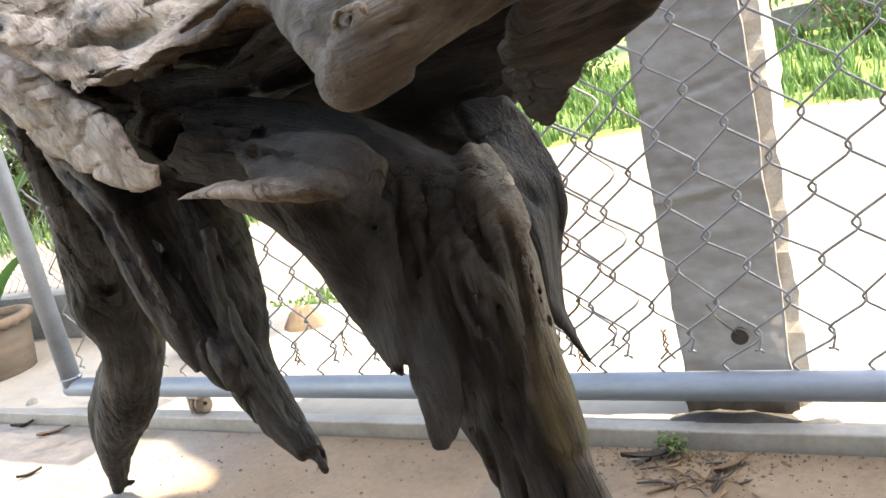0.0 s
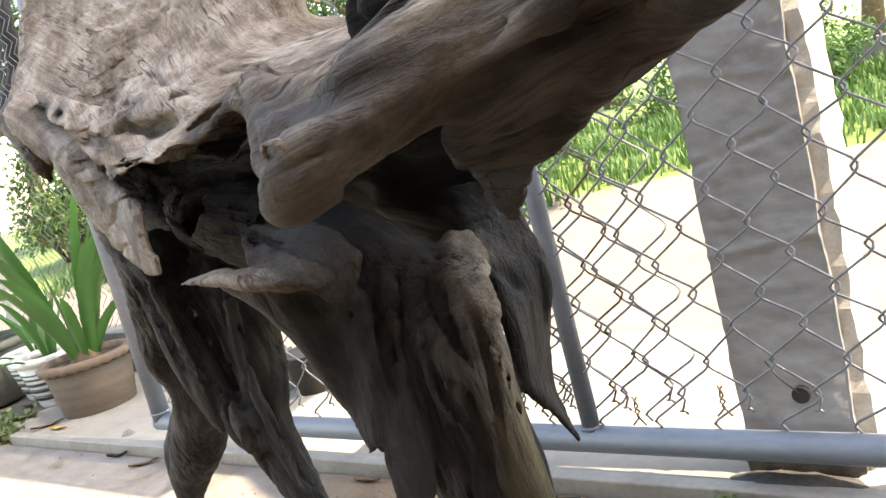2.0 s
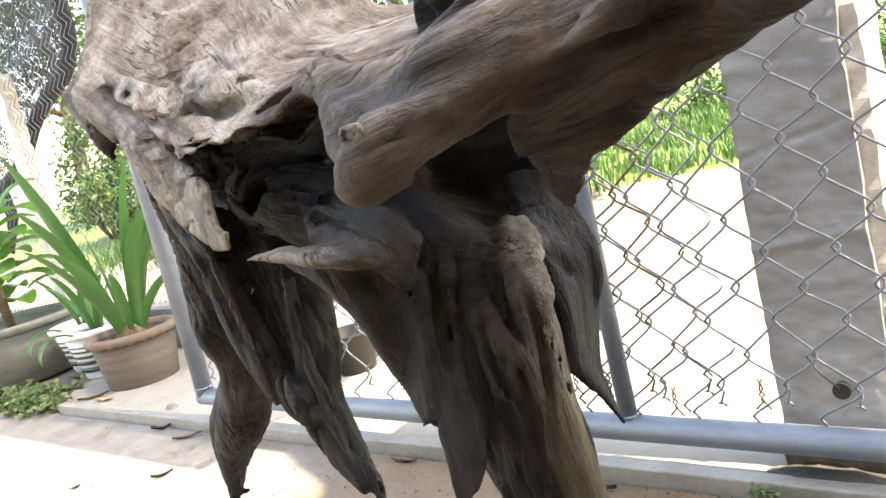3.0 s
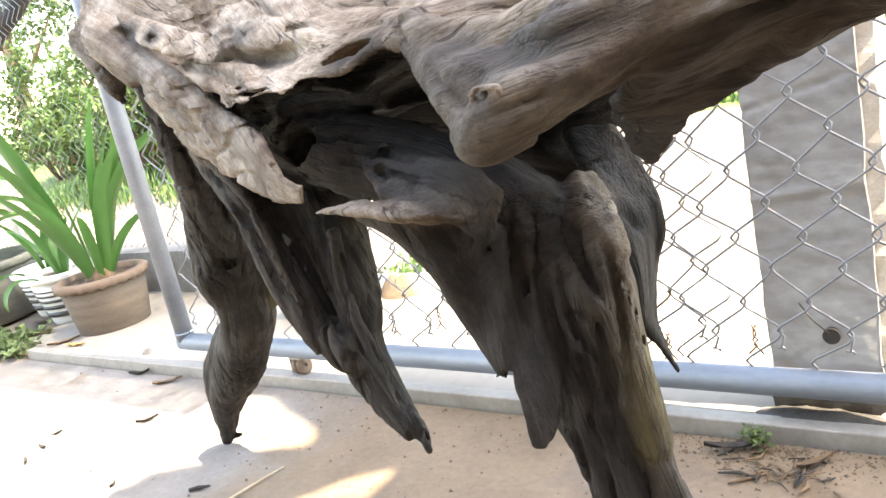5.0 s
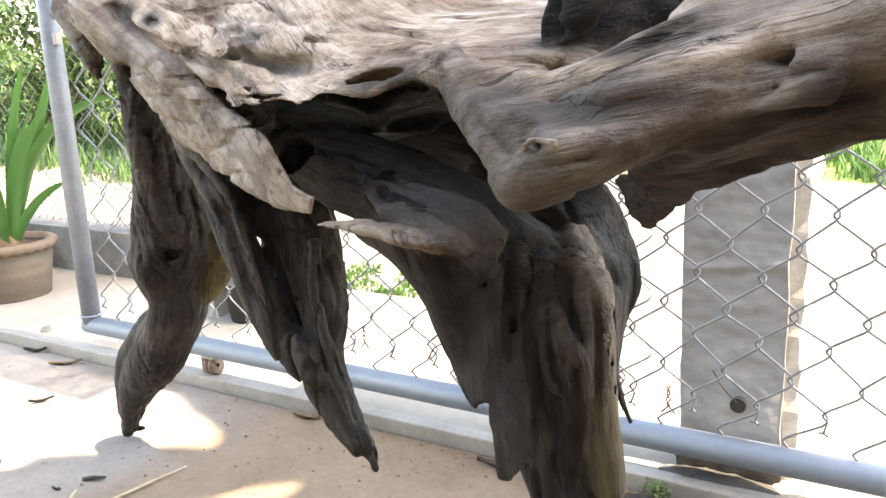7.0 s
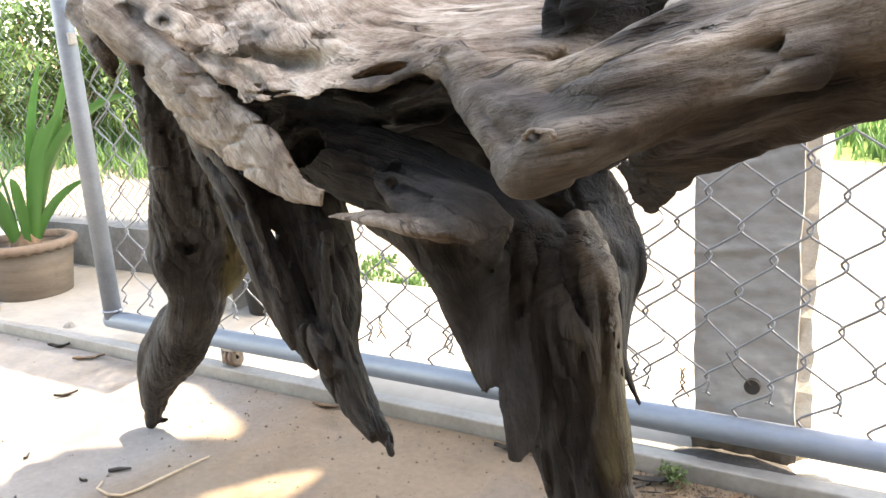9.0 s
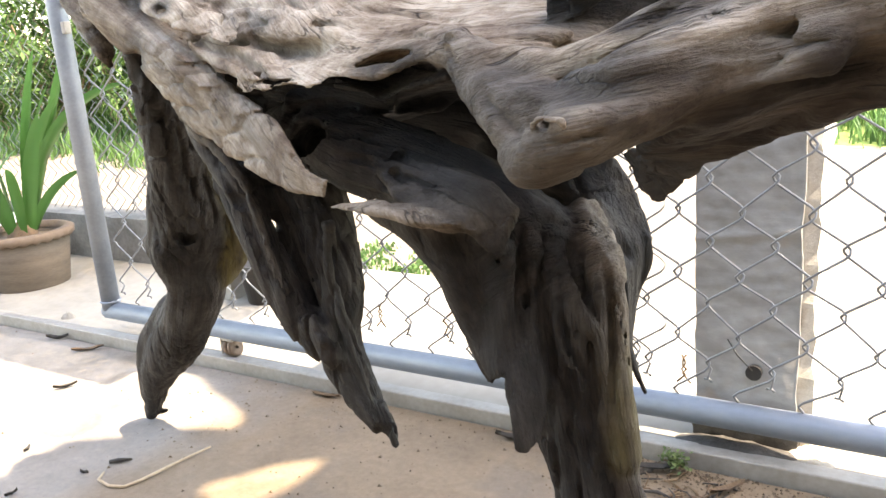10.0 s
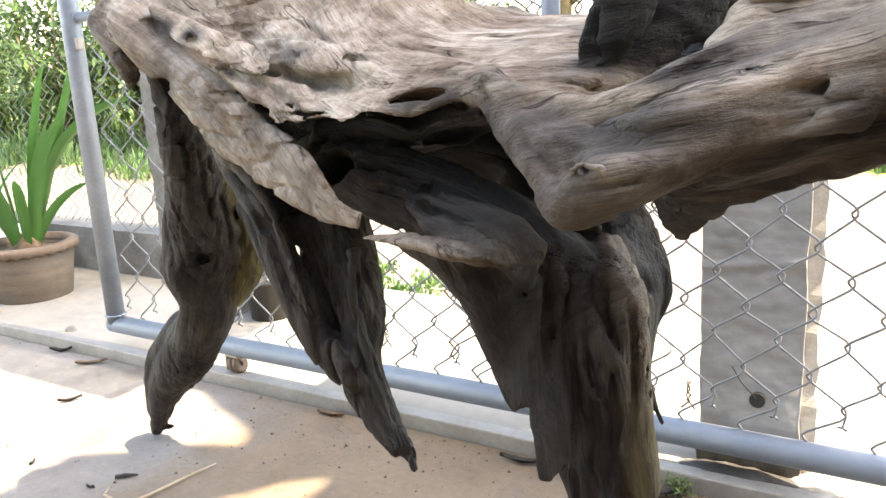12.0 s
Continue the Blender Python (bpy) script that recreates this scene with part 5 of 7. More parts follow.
# hollow down the thick root
limb('', 0, [(-0.237, 0.438, 0.507, 0.004), (-0.242, 0.44, 0.488, 0.006), (-0.246, 0.442, 0.461, 0.006), (-0.248, 0.442, 0.44, 0.003)], k=0.004, gouge=True)
# leg groove
limb('', 0, [(-0.242, 0.405, 0.634, 0.0012), (-0.236, 0.4, 0.595, 0.0028), (-0.237, 0.402, 0.552, 0.002)], k=0.006, gouge=True)
# leg hollow
limb('', 0, [(-0.23, 0.45, 0.617, 0.0008), (-0.221, 0.435, 0.587, 0.002), (-0.224, 0.435, 0.543, 0.0008)], k=0.008, gouge=True)
# skirt groove
limb('', 0, [(-0.28, 0.4, 0.598, 0.0016), (-0.28, 0.41, 0.569, 0.0025), (-0.276, 0.415, 0.528, 0.0017)], k=0.005, gouge=True)
# leg side hollow
limb('', 0, [(-0.237, 0.5, 0.634, 0.0044), (-0.225, 0.52, 0.605, 0.0064), (-0.218, 0.535, 0.574, 0.0037)], k=0.006, gouge=True)
# ledge gap
limb('', 0, [(-0.371, 0.38, 0.647, 0.0013), (-0.416, 0.46, 0.626, 0.0024), (-0.508, 0.6, 0.591, 0.003)], k=0.003, gouge=True)
# ledge notch
limb('', 0, [(-0.309, 0.375, 0.636, 0.0012), (-0.305, 0.38, 0.631, 0.0024), (-0.305, 0.39, 0.626, 0.0016)], k=0.003, gouge=True)
# ledge break
limb('', 0, [(-0.337, 0.37, 0.635, 0.0008), (-0.325, 0.375, 0.631, 0.0016), (-0.315, 0.38, 0.627, 0.0012)], k=0.003, gouge=True)
# left strand backing
limb('middle_leg', 0.15, [(-0.706, 0.575, 0.617, 0.0197), (-0.656, 0.56, 0.557, 0.0218), (-0.62, 0.55, 0.504, 0.0177), (-0.583, 0.54, 0.467, 0.0124)])
# knot
limb('limb', 0.7, [(-0.196, 0.319, 0.707, 0.0022), (-0.193, 0.318, 0.708, 0.0023), (-0.19, 0.315, 0.71, 0.0024), (-0.19, 0.319, 0.711, 0.0025), (-0.184, 0.313, 0.711, 0.0025), (-0.181, 0.312, 0.711, 0.0024), (-0.177, 0.312, 0.711, 0.0024), (-0.175, 0.31, 0.71, 0.0022), (-0.174, 0.311, 0.709, 0.002), (-0.173, 0.312, 0.707, 0.0018)], k=0.004)
# knot hole
limb('', 0, [(-0.187, 0.314, 0.707, 0.0022), (-0.188, 0.319, 0.706, 0.0022), (-0.189, 0.323, 0.706, 0.0022), (-0.19, 0.328, 0.706, 0.0022)], k=0.002, gouge=True)
# far leg hole
limb('', 0, [(-1.022, 0.754, 0.478, 0.008), (-1.023, 0.759, 0.476, 0.0081), (-1.026, 0.767, 0.473, 0.0081), (-1.027, 0.772, 0.472, 0.0082), (-1.018, 0.769, 0.473, 0.0069), (-1.012, 0.769, 0.474, 0.0057), (-1.003, 0.767, 0.476, 0.0045)], k=0.003, gouge=True)
# groove at the rim
limb('', 0, [(-0.315, 0.413, 0.754, 0.0012), (-0.308, 0.409, 0.751, 0.0016), (-0.301, 0.405, 0.749, 0.002), (-0.296, 0.403, 0.747, 0.0024), (-0.292, 0.4, 0.743, 0.0021), (-0.288, 0.397, 0.739, 0.0018), (-0.285, 0.394, 0.736, 0.0015)], k=0.003, gouge=True)
# furrow
limb('', 0, [(-0.291, 0.424, 0.606, 0.0009), (-0.299, 0.442, 0.591, 0.0014), (-0.297, 0.439, 0.583, 0.0018), (-0.296, 0.438, 0.574, 0.0023), (-0.293, 0.438, 0.565, 0.0025), (-0.292, 0.441, 0.556, 0.0027), (-0.29, 0.443, 0.546, 0.0029), (-0.289, 0.442, 0.536, 0.0026), (-0.29, 0.445, 0.526, 0.0024), (-0.288, 0.441, 0.518, 0.0021), (-0.285, 0.436, 0.511, 0.0017), (-0.282, 0.428, 0.505, 0.0013), (-0.279, 0.422, 0.499, 0.0009)], k=0.004, gouge=True)
# furrow
limb('', 0, [(-0.283, 0.426, 0.603, 0.0008), (-0.28, 0.426, 0.596, 0.0015), (-0.288, 0.449, 0.581, 0.0022), (-0.286, 0.45, 0.574, 0.0029), (-0.286, 0.45, 0.566, 0.0029), (-0.285, 0.45, 0.559, 0.0029), (-0.285, 0.45, 0.551, 0.0029), (-0.286, 0.45, 0.543, 0.0027), (-0.286, 0.449, 0.536, 0.0024), (-0.286, 0.447, 0.528, 0.0022), (-0.284, 0.446, 0.521, 0.0018), (-0.281, 0.445, 0.515, 0.0013), (-0.278, 0.441, 0.509, 0.0009)], k=0.004, gouge=True)
# furrow
limb('', 0, [(-0.267, 0.446, 0.582, 0.0009), (-0.267, 0.446, 0.573, 0.0015), (-0.268, 0.447, 0.564, 0.0022), (-0.268, 0.447, 0.555, 0.0029), (-0.267, 0.448, 0.547, 0.0028), (-0.264, 0.446, 0.539, 0.0026), (-0.264, 0.447, 0.53, 0.0024), (-0.263, 0.446, 0.522, 0.0025), (-0.263, 0.445, 0.513, 0.0025), (-0.264, 0.445, 0.504, 0.0026), (-0.263, 0.445, 0.495, 0.002), (-0.262, 0.446, 0.486, 0.0015), (-0.261, 0.445, 0.477, 0.0009)], k=0.004, gouge=True)
# furrow
limb('', 0, [(-0.268, 0.445, 0.593, 0.0009), (-0.268, 0.447, 0.581, 0.0014), (-0.267, 0.447, 0.57, 0.002), (-0.267, 0.447, 0.558, 0.0026), (-0.265, 0.447, 0.547, 0.0025), (-0.263, 0.446, 0.536, 0.0025), (-0.262, 0.446, 0.524, 0.0025), (-0.261, 0.446, 0.513, 0.0024), (-0.26, 0.448, 0.5, 0.0023), (-0.259, 0.447, 0.489, 0.0022), (-0.257, 0.447, 0.477, 0.0018), (-0.255, 0.447, 0.465, 0.0014), (-0.252, 0.446, 0.454, 0.0009)], k=0.004, gouge=True)
# furrow
limb('', 0, [(-0.257, 0.449, 0.588, 0.0009), (-0.257, 0.448, 0.581, 0.0013), (-0.256, 0.447, 0.573, 0.0017), (-0.257, 0.449, 0.565, 0.0022), (-0.255, 0.449, 0.557, 0.0022), (-0.253, 0.449, 0.549, 0.0022), (-0.251, 0.449, 0.541, 0.0022), (-0.251, 0.449, 0.533, 0.0024), (-0.25, 0.449, 0.525, 0.0027), (-0.25, 0.448, 0.517, 0.0029), (-0.25, 0.447, 0.509, 0.0023), (-0.25, 0.447, 0.501, 0.0016), (-0.25, 0.446, 0.493, 0.0009)], k=0.004, gouge=True)
# furrow
limb('', 0, [(-0.252, 0.455, 0.596, 0.0009), (-0.251, 0.453, 0.586, 0.0013), (-0.25, 0.45, 0.576, 0.0017), (-0.25, 0.449, 0.565, 0.0022), (-0.249, 0.449, 0.553, 0.0022), (-0.249, 0.449, 0.542, 0.0023), (-0.248, 0.449, 0.531, 0.0023), (-0.247, 0.449, 0.52, 0.0025), (-0.247, 0.449, 0.508, 0.0026), (-0.247, 0.449, 0.497, 0.0027), (-0.243, 0.448, 0.486, 0.0021), (-0.24, 0.448, 0.475, 0.0015), (-0.237, 0.448, 0.464, 0.0009)], k=0.004, gouge=True)
# furrow
limb('', 0, [(-0.243, 0.452, 0.574, 0.0009), (-0.24, 0.45, 0.563, 0.0016), (-0.238, 0.447, 0.552, 0.0023), (-0.237, 0.449, 0.539, 0.003), (-0.235, 0.448, 0.527, 0.0027), (-0.233, 0.448, 0.515, 0.0025), (-0.231, 0.448, 0.503, 0.0023), (-0.23, 0.449, 0.49, 0.0024), (-0.229, 0.449, 0.477, 0.0025), (-0.228, 0.451, 0.464, 0.0026), (-0.227, 0.45, 0.452, 0.002), (-0.226, 0.449, 0.439, 0.0015), (-0.225, 0.448, 0.426, 0.0009)], k=0.004, gouge=True)
# furrow
limb('', 0, [(-0.242, 0.465, 0.596, 0.0009), (-0.24, 0.464, 0.588, 0.0016), (-0.239, 0.464, 0.578, 0.0023), (-0.236, 0.461, 0.57, 0.003), (-0.235, 0.46, 0.561, 0.0026), (-0.233, 0.456, 0.554, 0.0021), (-0.232, 0.456, 0.544, 0.0017), (-0.23, 0.452, 0.536, 0.0018), (-0.23, 0.45, 0.528, 0.0019), (-0.229, 0.449, 0.519, 0.0019), (-0.227, 0.45, 0.509, 0.0016), (-0.225, 0.452, 0.499, 0.0012), (-0.222, 0.453, 0.49, 0.0009)], k=0.004, gouge=True)
# furrow
limb('', 0, [(-0.229, 0.469, 0.592, 0.0009), (-0.23, 0.47, 0.584, 0.0012), (-0.231, 0.472, 0.576, 0.0016), (-0.23, 0.469, 0.57, 0.002), (-0.229, 0.465, 0.564, 0.0019), (-0.228, 0.461, 0.558, 0.0019), (-0.227, 0.46, 0.551, 0.0018), (-0.226, 0.459, 0.544, 0.0021), (-0.224, 0.459, 0.537, 0.0023), (-0.223, 0.459, 0.53, 0.0026), (-0.222, 0.457, 0.523, 0.002), (-0.221, 0.457, 0.516, 0.0015), (-0.22, 0.456, 0.508, 0.0009)], k=0.004, gouge=True)
# furrow
limb('', 0, [(-0.219, 0.461, 0.586, 0.0008), (-0.221, 0.461, 0.578, 0.0014), (-0.221, 0.46, 0.57, 0.0019), (-0.223, 0.461, 0.561, 0.0024), (-0.22, 0.459, 0.554, 0.0023), (-0.217, 0.459, 0.546, 0.0023), (-0.215, 0.46, 0.538, 0.0022), (-0.214, 0.462, 0.529, 0.0023), (-0.213, 0.462, 0.521, 0.0023), (-0.212, 0.463, 0.512, 0.0024), (-0.212, 0.459, 0.505, 0.0019), (-0.212, 0.458, 0.497, 0.0014), (-0.213, 0.457, 0.489, 0.0009)], k=0.004, gouge=True)
# furrow
limb('', 0, [(-0.218, 0.47, 0.605, 0.0009), (-0.214, 0.464, 0.598, 0.0015), (-0.211, 0.463, 0.589, 0.0021), (-0.21, 0.465, 0.58, 0.0027), (-0.209, 0.464, 0.571, 0.0024), (-0.21, 0.465, 0.562, 0.0021), (-0.21, 0.465, 0.553, 0.0018), (-0.21, 0.469, 0.542, 0.0019), (-0.21, 0.469, 0.533, 0.002), (-0.209, 0.466, 0.525, 0.002), (-0.208, 0.465, 0.516, 0.0017), (-0.206, 0.463, 0.508, 0.0013), (-0.205, 0.461, 0.499, 0.0009)], k=0.004, gouge=True)
# furrow
limb('', 0, [(-0.209, 0.461, 0.569, 0.0008), (-0.208, 0.466, 0.561, 0.0014), (-0.207, 0.471, 0.552, 0.0019), (-0.204, 0.473, 0.544, 0.0025), (-0.203, 0.472, 0.537, 0.0024), (-0.202, 0.472, 0.529, 0.0023), (-0.201, 0.472, 0.521, 0.0023), (-0.2, 0.472, 0.514, 0.0024), (-0.198, 0.47, 0.507, 0.0025), (-0.198, 0.471, 0.499, 0.0026), (-0.197, 0.47, 0.491, 0.002), (-0.197, 0.473, 0.482, 0.0015), (-0.197, 0.475, 0.473, 0.0009)], k=0.004, gouge=True)
# furrow
limb('', 0, [(-0.259, 0.444, 0.487, 0.0009), (-0.259, 0.446, 0.477, 0.0014), (-0.259, 0.448, 0.468, 0.0019), (-0.259, 0.45, 0.457, 0.0024), (-0.259, 0.449, 0.448, 0.0025), (-0.261, 0.454, 0.436, 0.0026), (-0.262, 0.455, 0.426, 0.0027), (-0.261, 0.459, 0.414, 0.0021), (-0.258, 0.456, 0.407, 0.0015), (-0.255, 0.452, 0.4, 0.0009)], k=0.004, gouge=True)
# furrow
limb('', 0, [(-0.249, 0.446, 0.479, 0.0009), (-0.25, 0.448, 0.469, 0.0015), (-0.251, 0.448, 0.459, 0.002), (-0.252, 0.449, 0.448, 0.0026), (-0.252, 0.45, 0.438, 0.0027), (-0.251, 0.45, 0.428, 0.0027), (-0.251, 0.451, 0.418, 0.0027), (-0.249, 0.451, 0.408, 0.0021), (-0.247, 0.45, 0.399, 0.0015), (-0.246, 0.45, 0.389, 0.0009)], k=0.004, gouge=True)
# furrow
limb('', 0, [(-0.237, 0.446, 0.505, 0.0009), (-0.236, 0.447, 0.496, 0.0014), (-0.236, 0.449, 0.487, 0.002), (-0.235, 0.45, 0.478, 0.0026), (-0.236, 0.45, 0.469, 0.0023), (-0.237, 0.451, 0.461, 0.0021), (-0.237, 0.451, 0.452, 0.0018), (-0.235, 0.45, 0.444, 0.0015), (-0.233, 0.45, 0.436, 0.0012), (-0.23, 0.449, 0.429, 0.0009)], k=0.004, gouge=True)
# furrow
limb('', 0, [(-0.224, 0.45, 0.485, 0.0009), (-0.224, 0.451, 0.479, 0.0014), (-0.225, 0.454, 0.47, 0.002), (-0.224, 0.455, 0.463, 0.0025), (-0.224, 0.454, 0.456, 0.0026), (-0.224, 0.454, 0.45, 0.0026), (-0.223, 0.454, 0.443, 0.0026), (-0.223, 0.452, 0.437, 0.002), (-0.222, 0.45, 0.432, 0.0014), (-0.222, 0.448, 0.425, 0.0009)], k=0.004, gouge=True)
# furrow
limb('', 0, [(-0.212, 0.457, 0.501, 0.0009), (-0.212, 0.458, 0.491, 0.0013), (-0.212, 0.459, 0.481, 0.0018), (-0.212, 0.461, 0.471, 0.0022), (-0.213, 0.462, 0.462, 0.0021), (-0.214, 0.463, 0.451, 0.002), (-0.214, 0.464, 0.442, 0.0018), (-0.212, 0.463, 0.433, 0.0015), (-0.21, 0.462, 0.425, 0.0012), (-0.208, 0.461, 0.416, 0.0009)], k=0.004, gouge=True)
# furrow
limb('', 0, [(-0.437, 0.481, 0.669, 0.001), (-0.425, 0.479, 0.667, 0.0013), (-0.413, 0.477, 0.665, 0.0015), (-0.402, 0.475, 0.663, 0.0018), (-0.389, 0.472, 0.661, 0.0018), (-0.374, 0.463, 0.659, 0.0018), (-0.362, 0.458, 0.656, 0.0019), (-0.35, 0.456, 0.655, 0.0019), (-0.341, 0.456, 0.653, 0.002), (-0.333, 0.459, 0.651, 0.0021), (-0.324, 0.459, 0.648, 0.0017), (-0.317, 0.462, 0.644, 0.0013), (-0.307, 0.461, 0.64, 0.0009)], k=0.004, gouge=True)
# furrow
limb('', 0, [(-0.454, 0.479, 0.661, 0.001), (-0.442, 0.477, 0.658, 0.0013), (-0.432, 0.475, 0.656, 0.0015), (-0.42, 0.472, 0.653, 0.0018), (-0.41, 0.47, 0.652, 0.0018), (-0.4, 0.47, 0.65, 0.0019), (-0.382, 0.455, 0.652, 0.0019), (-0.372, 0.453, 0.649, 0.0017), (-0.36, 0.448, 0.647, 0.0016), (-0.351, 0.445, 0.645, 0.0014), (-0.341, 0.442, 0.644, 0.0012), (-0.332, 0.441, 0.643, 0.0011), (-0.324, 0.441, 0.642, 0.0009)], k=0.004, gouge=True)
# furrow
limb('', 0, [(-0.427, 0.472, 0.654, 0.001), (-0.415, 0.471, 0.652, 0.0014), (-0.404, 0.47, 0.649, 0.0018), (-0.385, 0.456, 0.65, 0.0022), (-0.372, 0.452, 0.648, 0.0019), (-0.36, 0.448, 0.646, 0.0017), (-0.348, 0.443, 0.644, 0.0014), (-0.337, 0.44, 0.642, 0.0014), (-0.326, 0.438, 0.64, 0.0015), (-0.317, 0.436, 0.638, 0.0015), (-0.308, 0.437, 0.636, 0.0013), (-0.299, 0.437, 0.635, 0.0011), (-0.293, 0.443, 0.631, 0.0009)], k=0.004, gouge=True)
# furrow
limb('', 0, [(-0.417, 0.471, 0.645, 0.001), (-0.408, 0.47, 0.644, 0.0014), (-0.391, 0.457, 0.646, 0.0018), (-0.379, 0.452, 0.645, 0.0022), (-0.368, 0.447, 0.644, 0.002), (-0.36, 0.446, 0.643, 0.0017), (-0.349, 0.441, 0.642, 0.0015), (-0.34, 0.439, 0.64, 0.0015), (-0.331, 0.437, 0.638, 0.0016), (-0.323, 0.436, 0.636, 0.0016), (-0.315, 0.435, 0.634, 0.0014), (-0.307, 0.434, 0.632, 0.0011), (-0.3, 0.434, 0.63, 0.0009)], k=0.004, gouge=True)
# furrow
limb('', 0, [(-0.415, 0.471, 0.64, 0.001), (-0.405, 0.47, 0.638, 0.0013), (-0.383, 0.451, 0.639, 0.0016), (-0.371, 0.447, 0.637, 0.0019), (-0.36, 0.443, 0.636, 0.0019), (-0.348, 0.439, 0.634, 0.0019), (-0.334, 0.429, 0.634, 0.0019), (-0.328, 0.433, 0.631, 0.0018), (-0.318, 0.432, 0.629, 0.0016), (-0.31, 0.432, 0.627, 0.0014), (-0.301, 0.431, 0.626, 0.0012), (-0.293, 0.431, 0.624, 0.001), (-0.286, 0.434, 0.622, 0.0009)], k=0.004, gouge=True)
# furrow
limb('', 0, [(-0.422, 0.477, 0.627, 0.001), (-0.411, 0.473, 0.626, 0.0014), (-0.365, 0.415, 0.637, 0.0015), (-0.352, 0.406, 0.638, 0.0018), (-0.343, 0.404, 0.637, 0.0018), (-0.338, 0.408, 0.634, 0.0018), (-0.328, 0.402, 0.634, 0.0018), (-0.323, 0.406, 0.632, 0.0019), (-0.316, 0.406, 0.631, 0.0019), (-0.306, 0.401, 0.631, 0.002), (-0.299, 0.402, 0.629, 0.0016), (-0.294, 0.405, 0.626, 0.0012), (-0.296, 0.423, 0.619, 0.0008)], k=0.004, gouge=True)
# furrow
limb('', 0, [(-0.643, 0.504, 0.65, 0.0012), (-0.635, 0.5, 0.641, 0.0019), (-0.629, 0.498, 0.632, 0.0026), (-0.622, 0.496, 0.623, 0.0033), (-0.615, 0.496, 0.613, 0.0032), (-0.606, 0.493, 0.605, 0.0031), (-0.599, 0.493, 0.595, 0.003), (-0.595, 0.493, 0.586, 0.0028), (-0.588, 0.492, 0.577, 0.0026), (-0.578, 0.485, 0.57, 0.0024), (-0.57, 0.483, 0.561, 0.002), (-0.565, 0.484, 0.552, 0.0016), (-0.559, 0.485, 0.542, 0.0011)], k=0.004, gouge=True)
# furrow
limb('', 0, [(-0.605, 0.49, 0.596, 0.0012), (-0.601, 0.491, 0.588, 0.0016), (-0.597, 0.491, 0.58, 0.002), (-0.592, 0.49, 0.573, 0.0025), (-0.589, 0.49, 0.566, 0.0025), (-0.586, 0.489, 0.558, 0.0025), (-0.584, 0.49, 0.55, 0.0025), (-0.577, 0.488, 0.543, 0.0025), (-0.573, 0.49, 0.535, 0.0025), (-0.561, 0.483, 0.531, 0.0025), (-0.556, 0.482, 0.524, 0.002), (-0.552, 0.481, 0.517, 0.0016), (-0.547, 0.481, 0.509, 0.0011)], k=0.004, gouge=True)
# furrow
limb('', 0, [(-0.549, 0.52, 0.582, 0.0012), (-0.546, 0.518, 0.574, 0.0017), (-0.543, 0.515, 0.566, 0.0022), (-0.542, 0.516, 0.557, 0.0027), (-0.54, 0.514, 0.549, 0.0026), (-0.537, 0.512, 0.541, 0.0025), (-0.535, 0.511, 0.532, 0.0024), (-0.532, 0.508, 0.524, 0.0027), (-0.53, 0.507, 0.516, 0.003), (-0.529, 0.507, 0.507, 0.0034), (-0.527, 0.504, 0.499, 0.0026), (-0.519, 0.495, 0.494, 0.0019), (-0.512, 0.487, 0.489, 0.0011)], k=0.004, gouge=True)
# furrow
limb('', 0, [(-0.591, 0.526, 0.577, 0.0012), (-0.586, 0.521, 0.569, 0.0017), (-0.579, 0.514, 0.563, 0.0022), (-0.574, 0.51, 0.555, 0.0027), (-0.569, 0.506, 0.548, 0.0026), (-0.567, 0.504, 0.539, 0.0025), (-0.564, 0.502, 0.531, 0.0023), (-0.561, 0.502, 0.522, 0.0027), (-0.556, 0.5, 0.514, 0.003), (-0.552, 0.5, 0.506, 0.0033), (-0.548, 0.497, 0.498, 0.0026), (-0.542, 0.492, 0.492, 0.0018), (-0.533, 0.482, 0.487, 0.0011)], k=0.004, gouge=True)
# furrow
limb('', 0, [(-0.919, 0.674, 0.691, 0.0016), (-0.924, 0.677, 0.682, 0.0024), (-0.93, 0.681, 0.674, 0.0033), (-0.938, 0.687, 0.664, 0.0041), (-0.94, 0.691, 0.655, 0.0042), (-0.944, 0.697, 0.646, 0.0043), (-0.947, 0.701, 0.636, 0.0044), (-0.954, 0.706, 0.627, 0.0042), (-0.958, 0.708, 0.617, 0.0039), (-0.964, 0.712, 0.608, 0.0037), (-0.969, 0.717, 0.597, 0.003), (-0.971, 0.72, 0.588, 0.0024), (-0.976, 0.724, 0.578, 0.0017)], k=0.004, gouge=True)
# furrow
limb('', 0, [(-0.931, 0.703, 0.657, 0.0016), (-0.936, 0.71, 0.646, 0.0026), (-0.938, 0.714, 0.636, 0.0037), (-0.944, 0.721, 0.626, 0.0048), (-0.949, 0.726, 0.615, 0.0045), (-0.953, 0.729, 0.605, 0.0043), (-0.959, 0.733, 0.594, 0.004), (-0.964, 0.741, 0.583, 0.004), (-0.966, 0.746, 0.572, 0.004), (-0.969, 0.751, 0.56, 0.0039), (-0.973, 0.754, 0.549, 0.0032), (-0.975, 0.756, 0.539, 0.0025), (-0.979, 0.76, 0.527, 0.0017)], k=0.004, gouge=True)
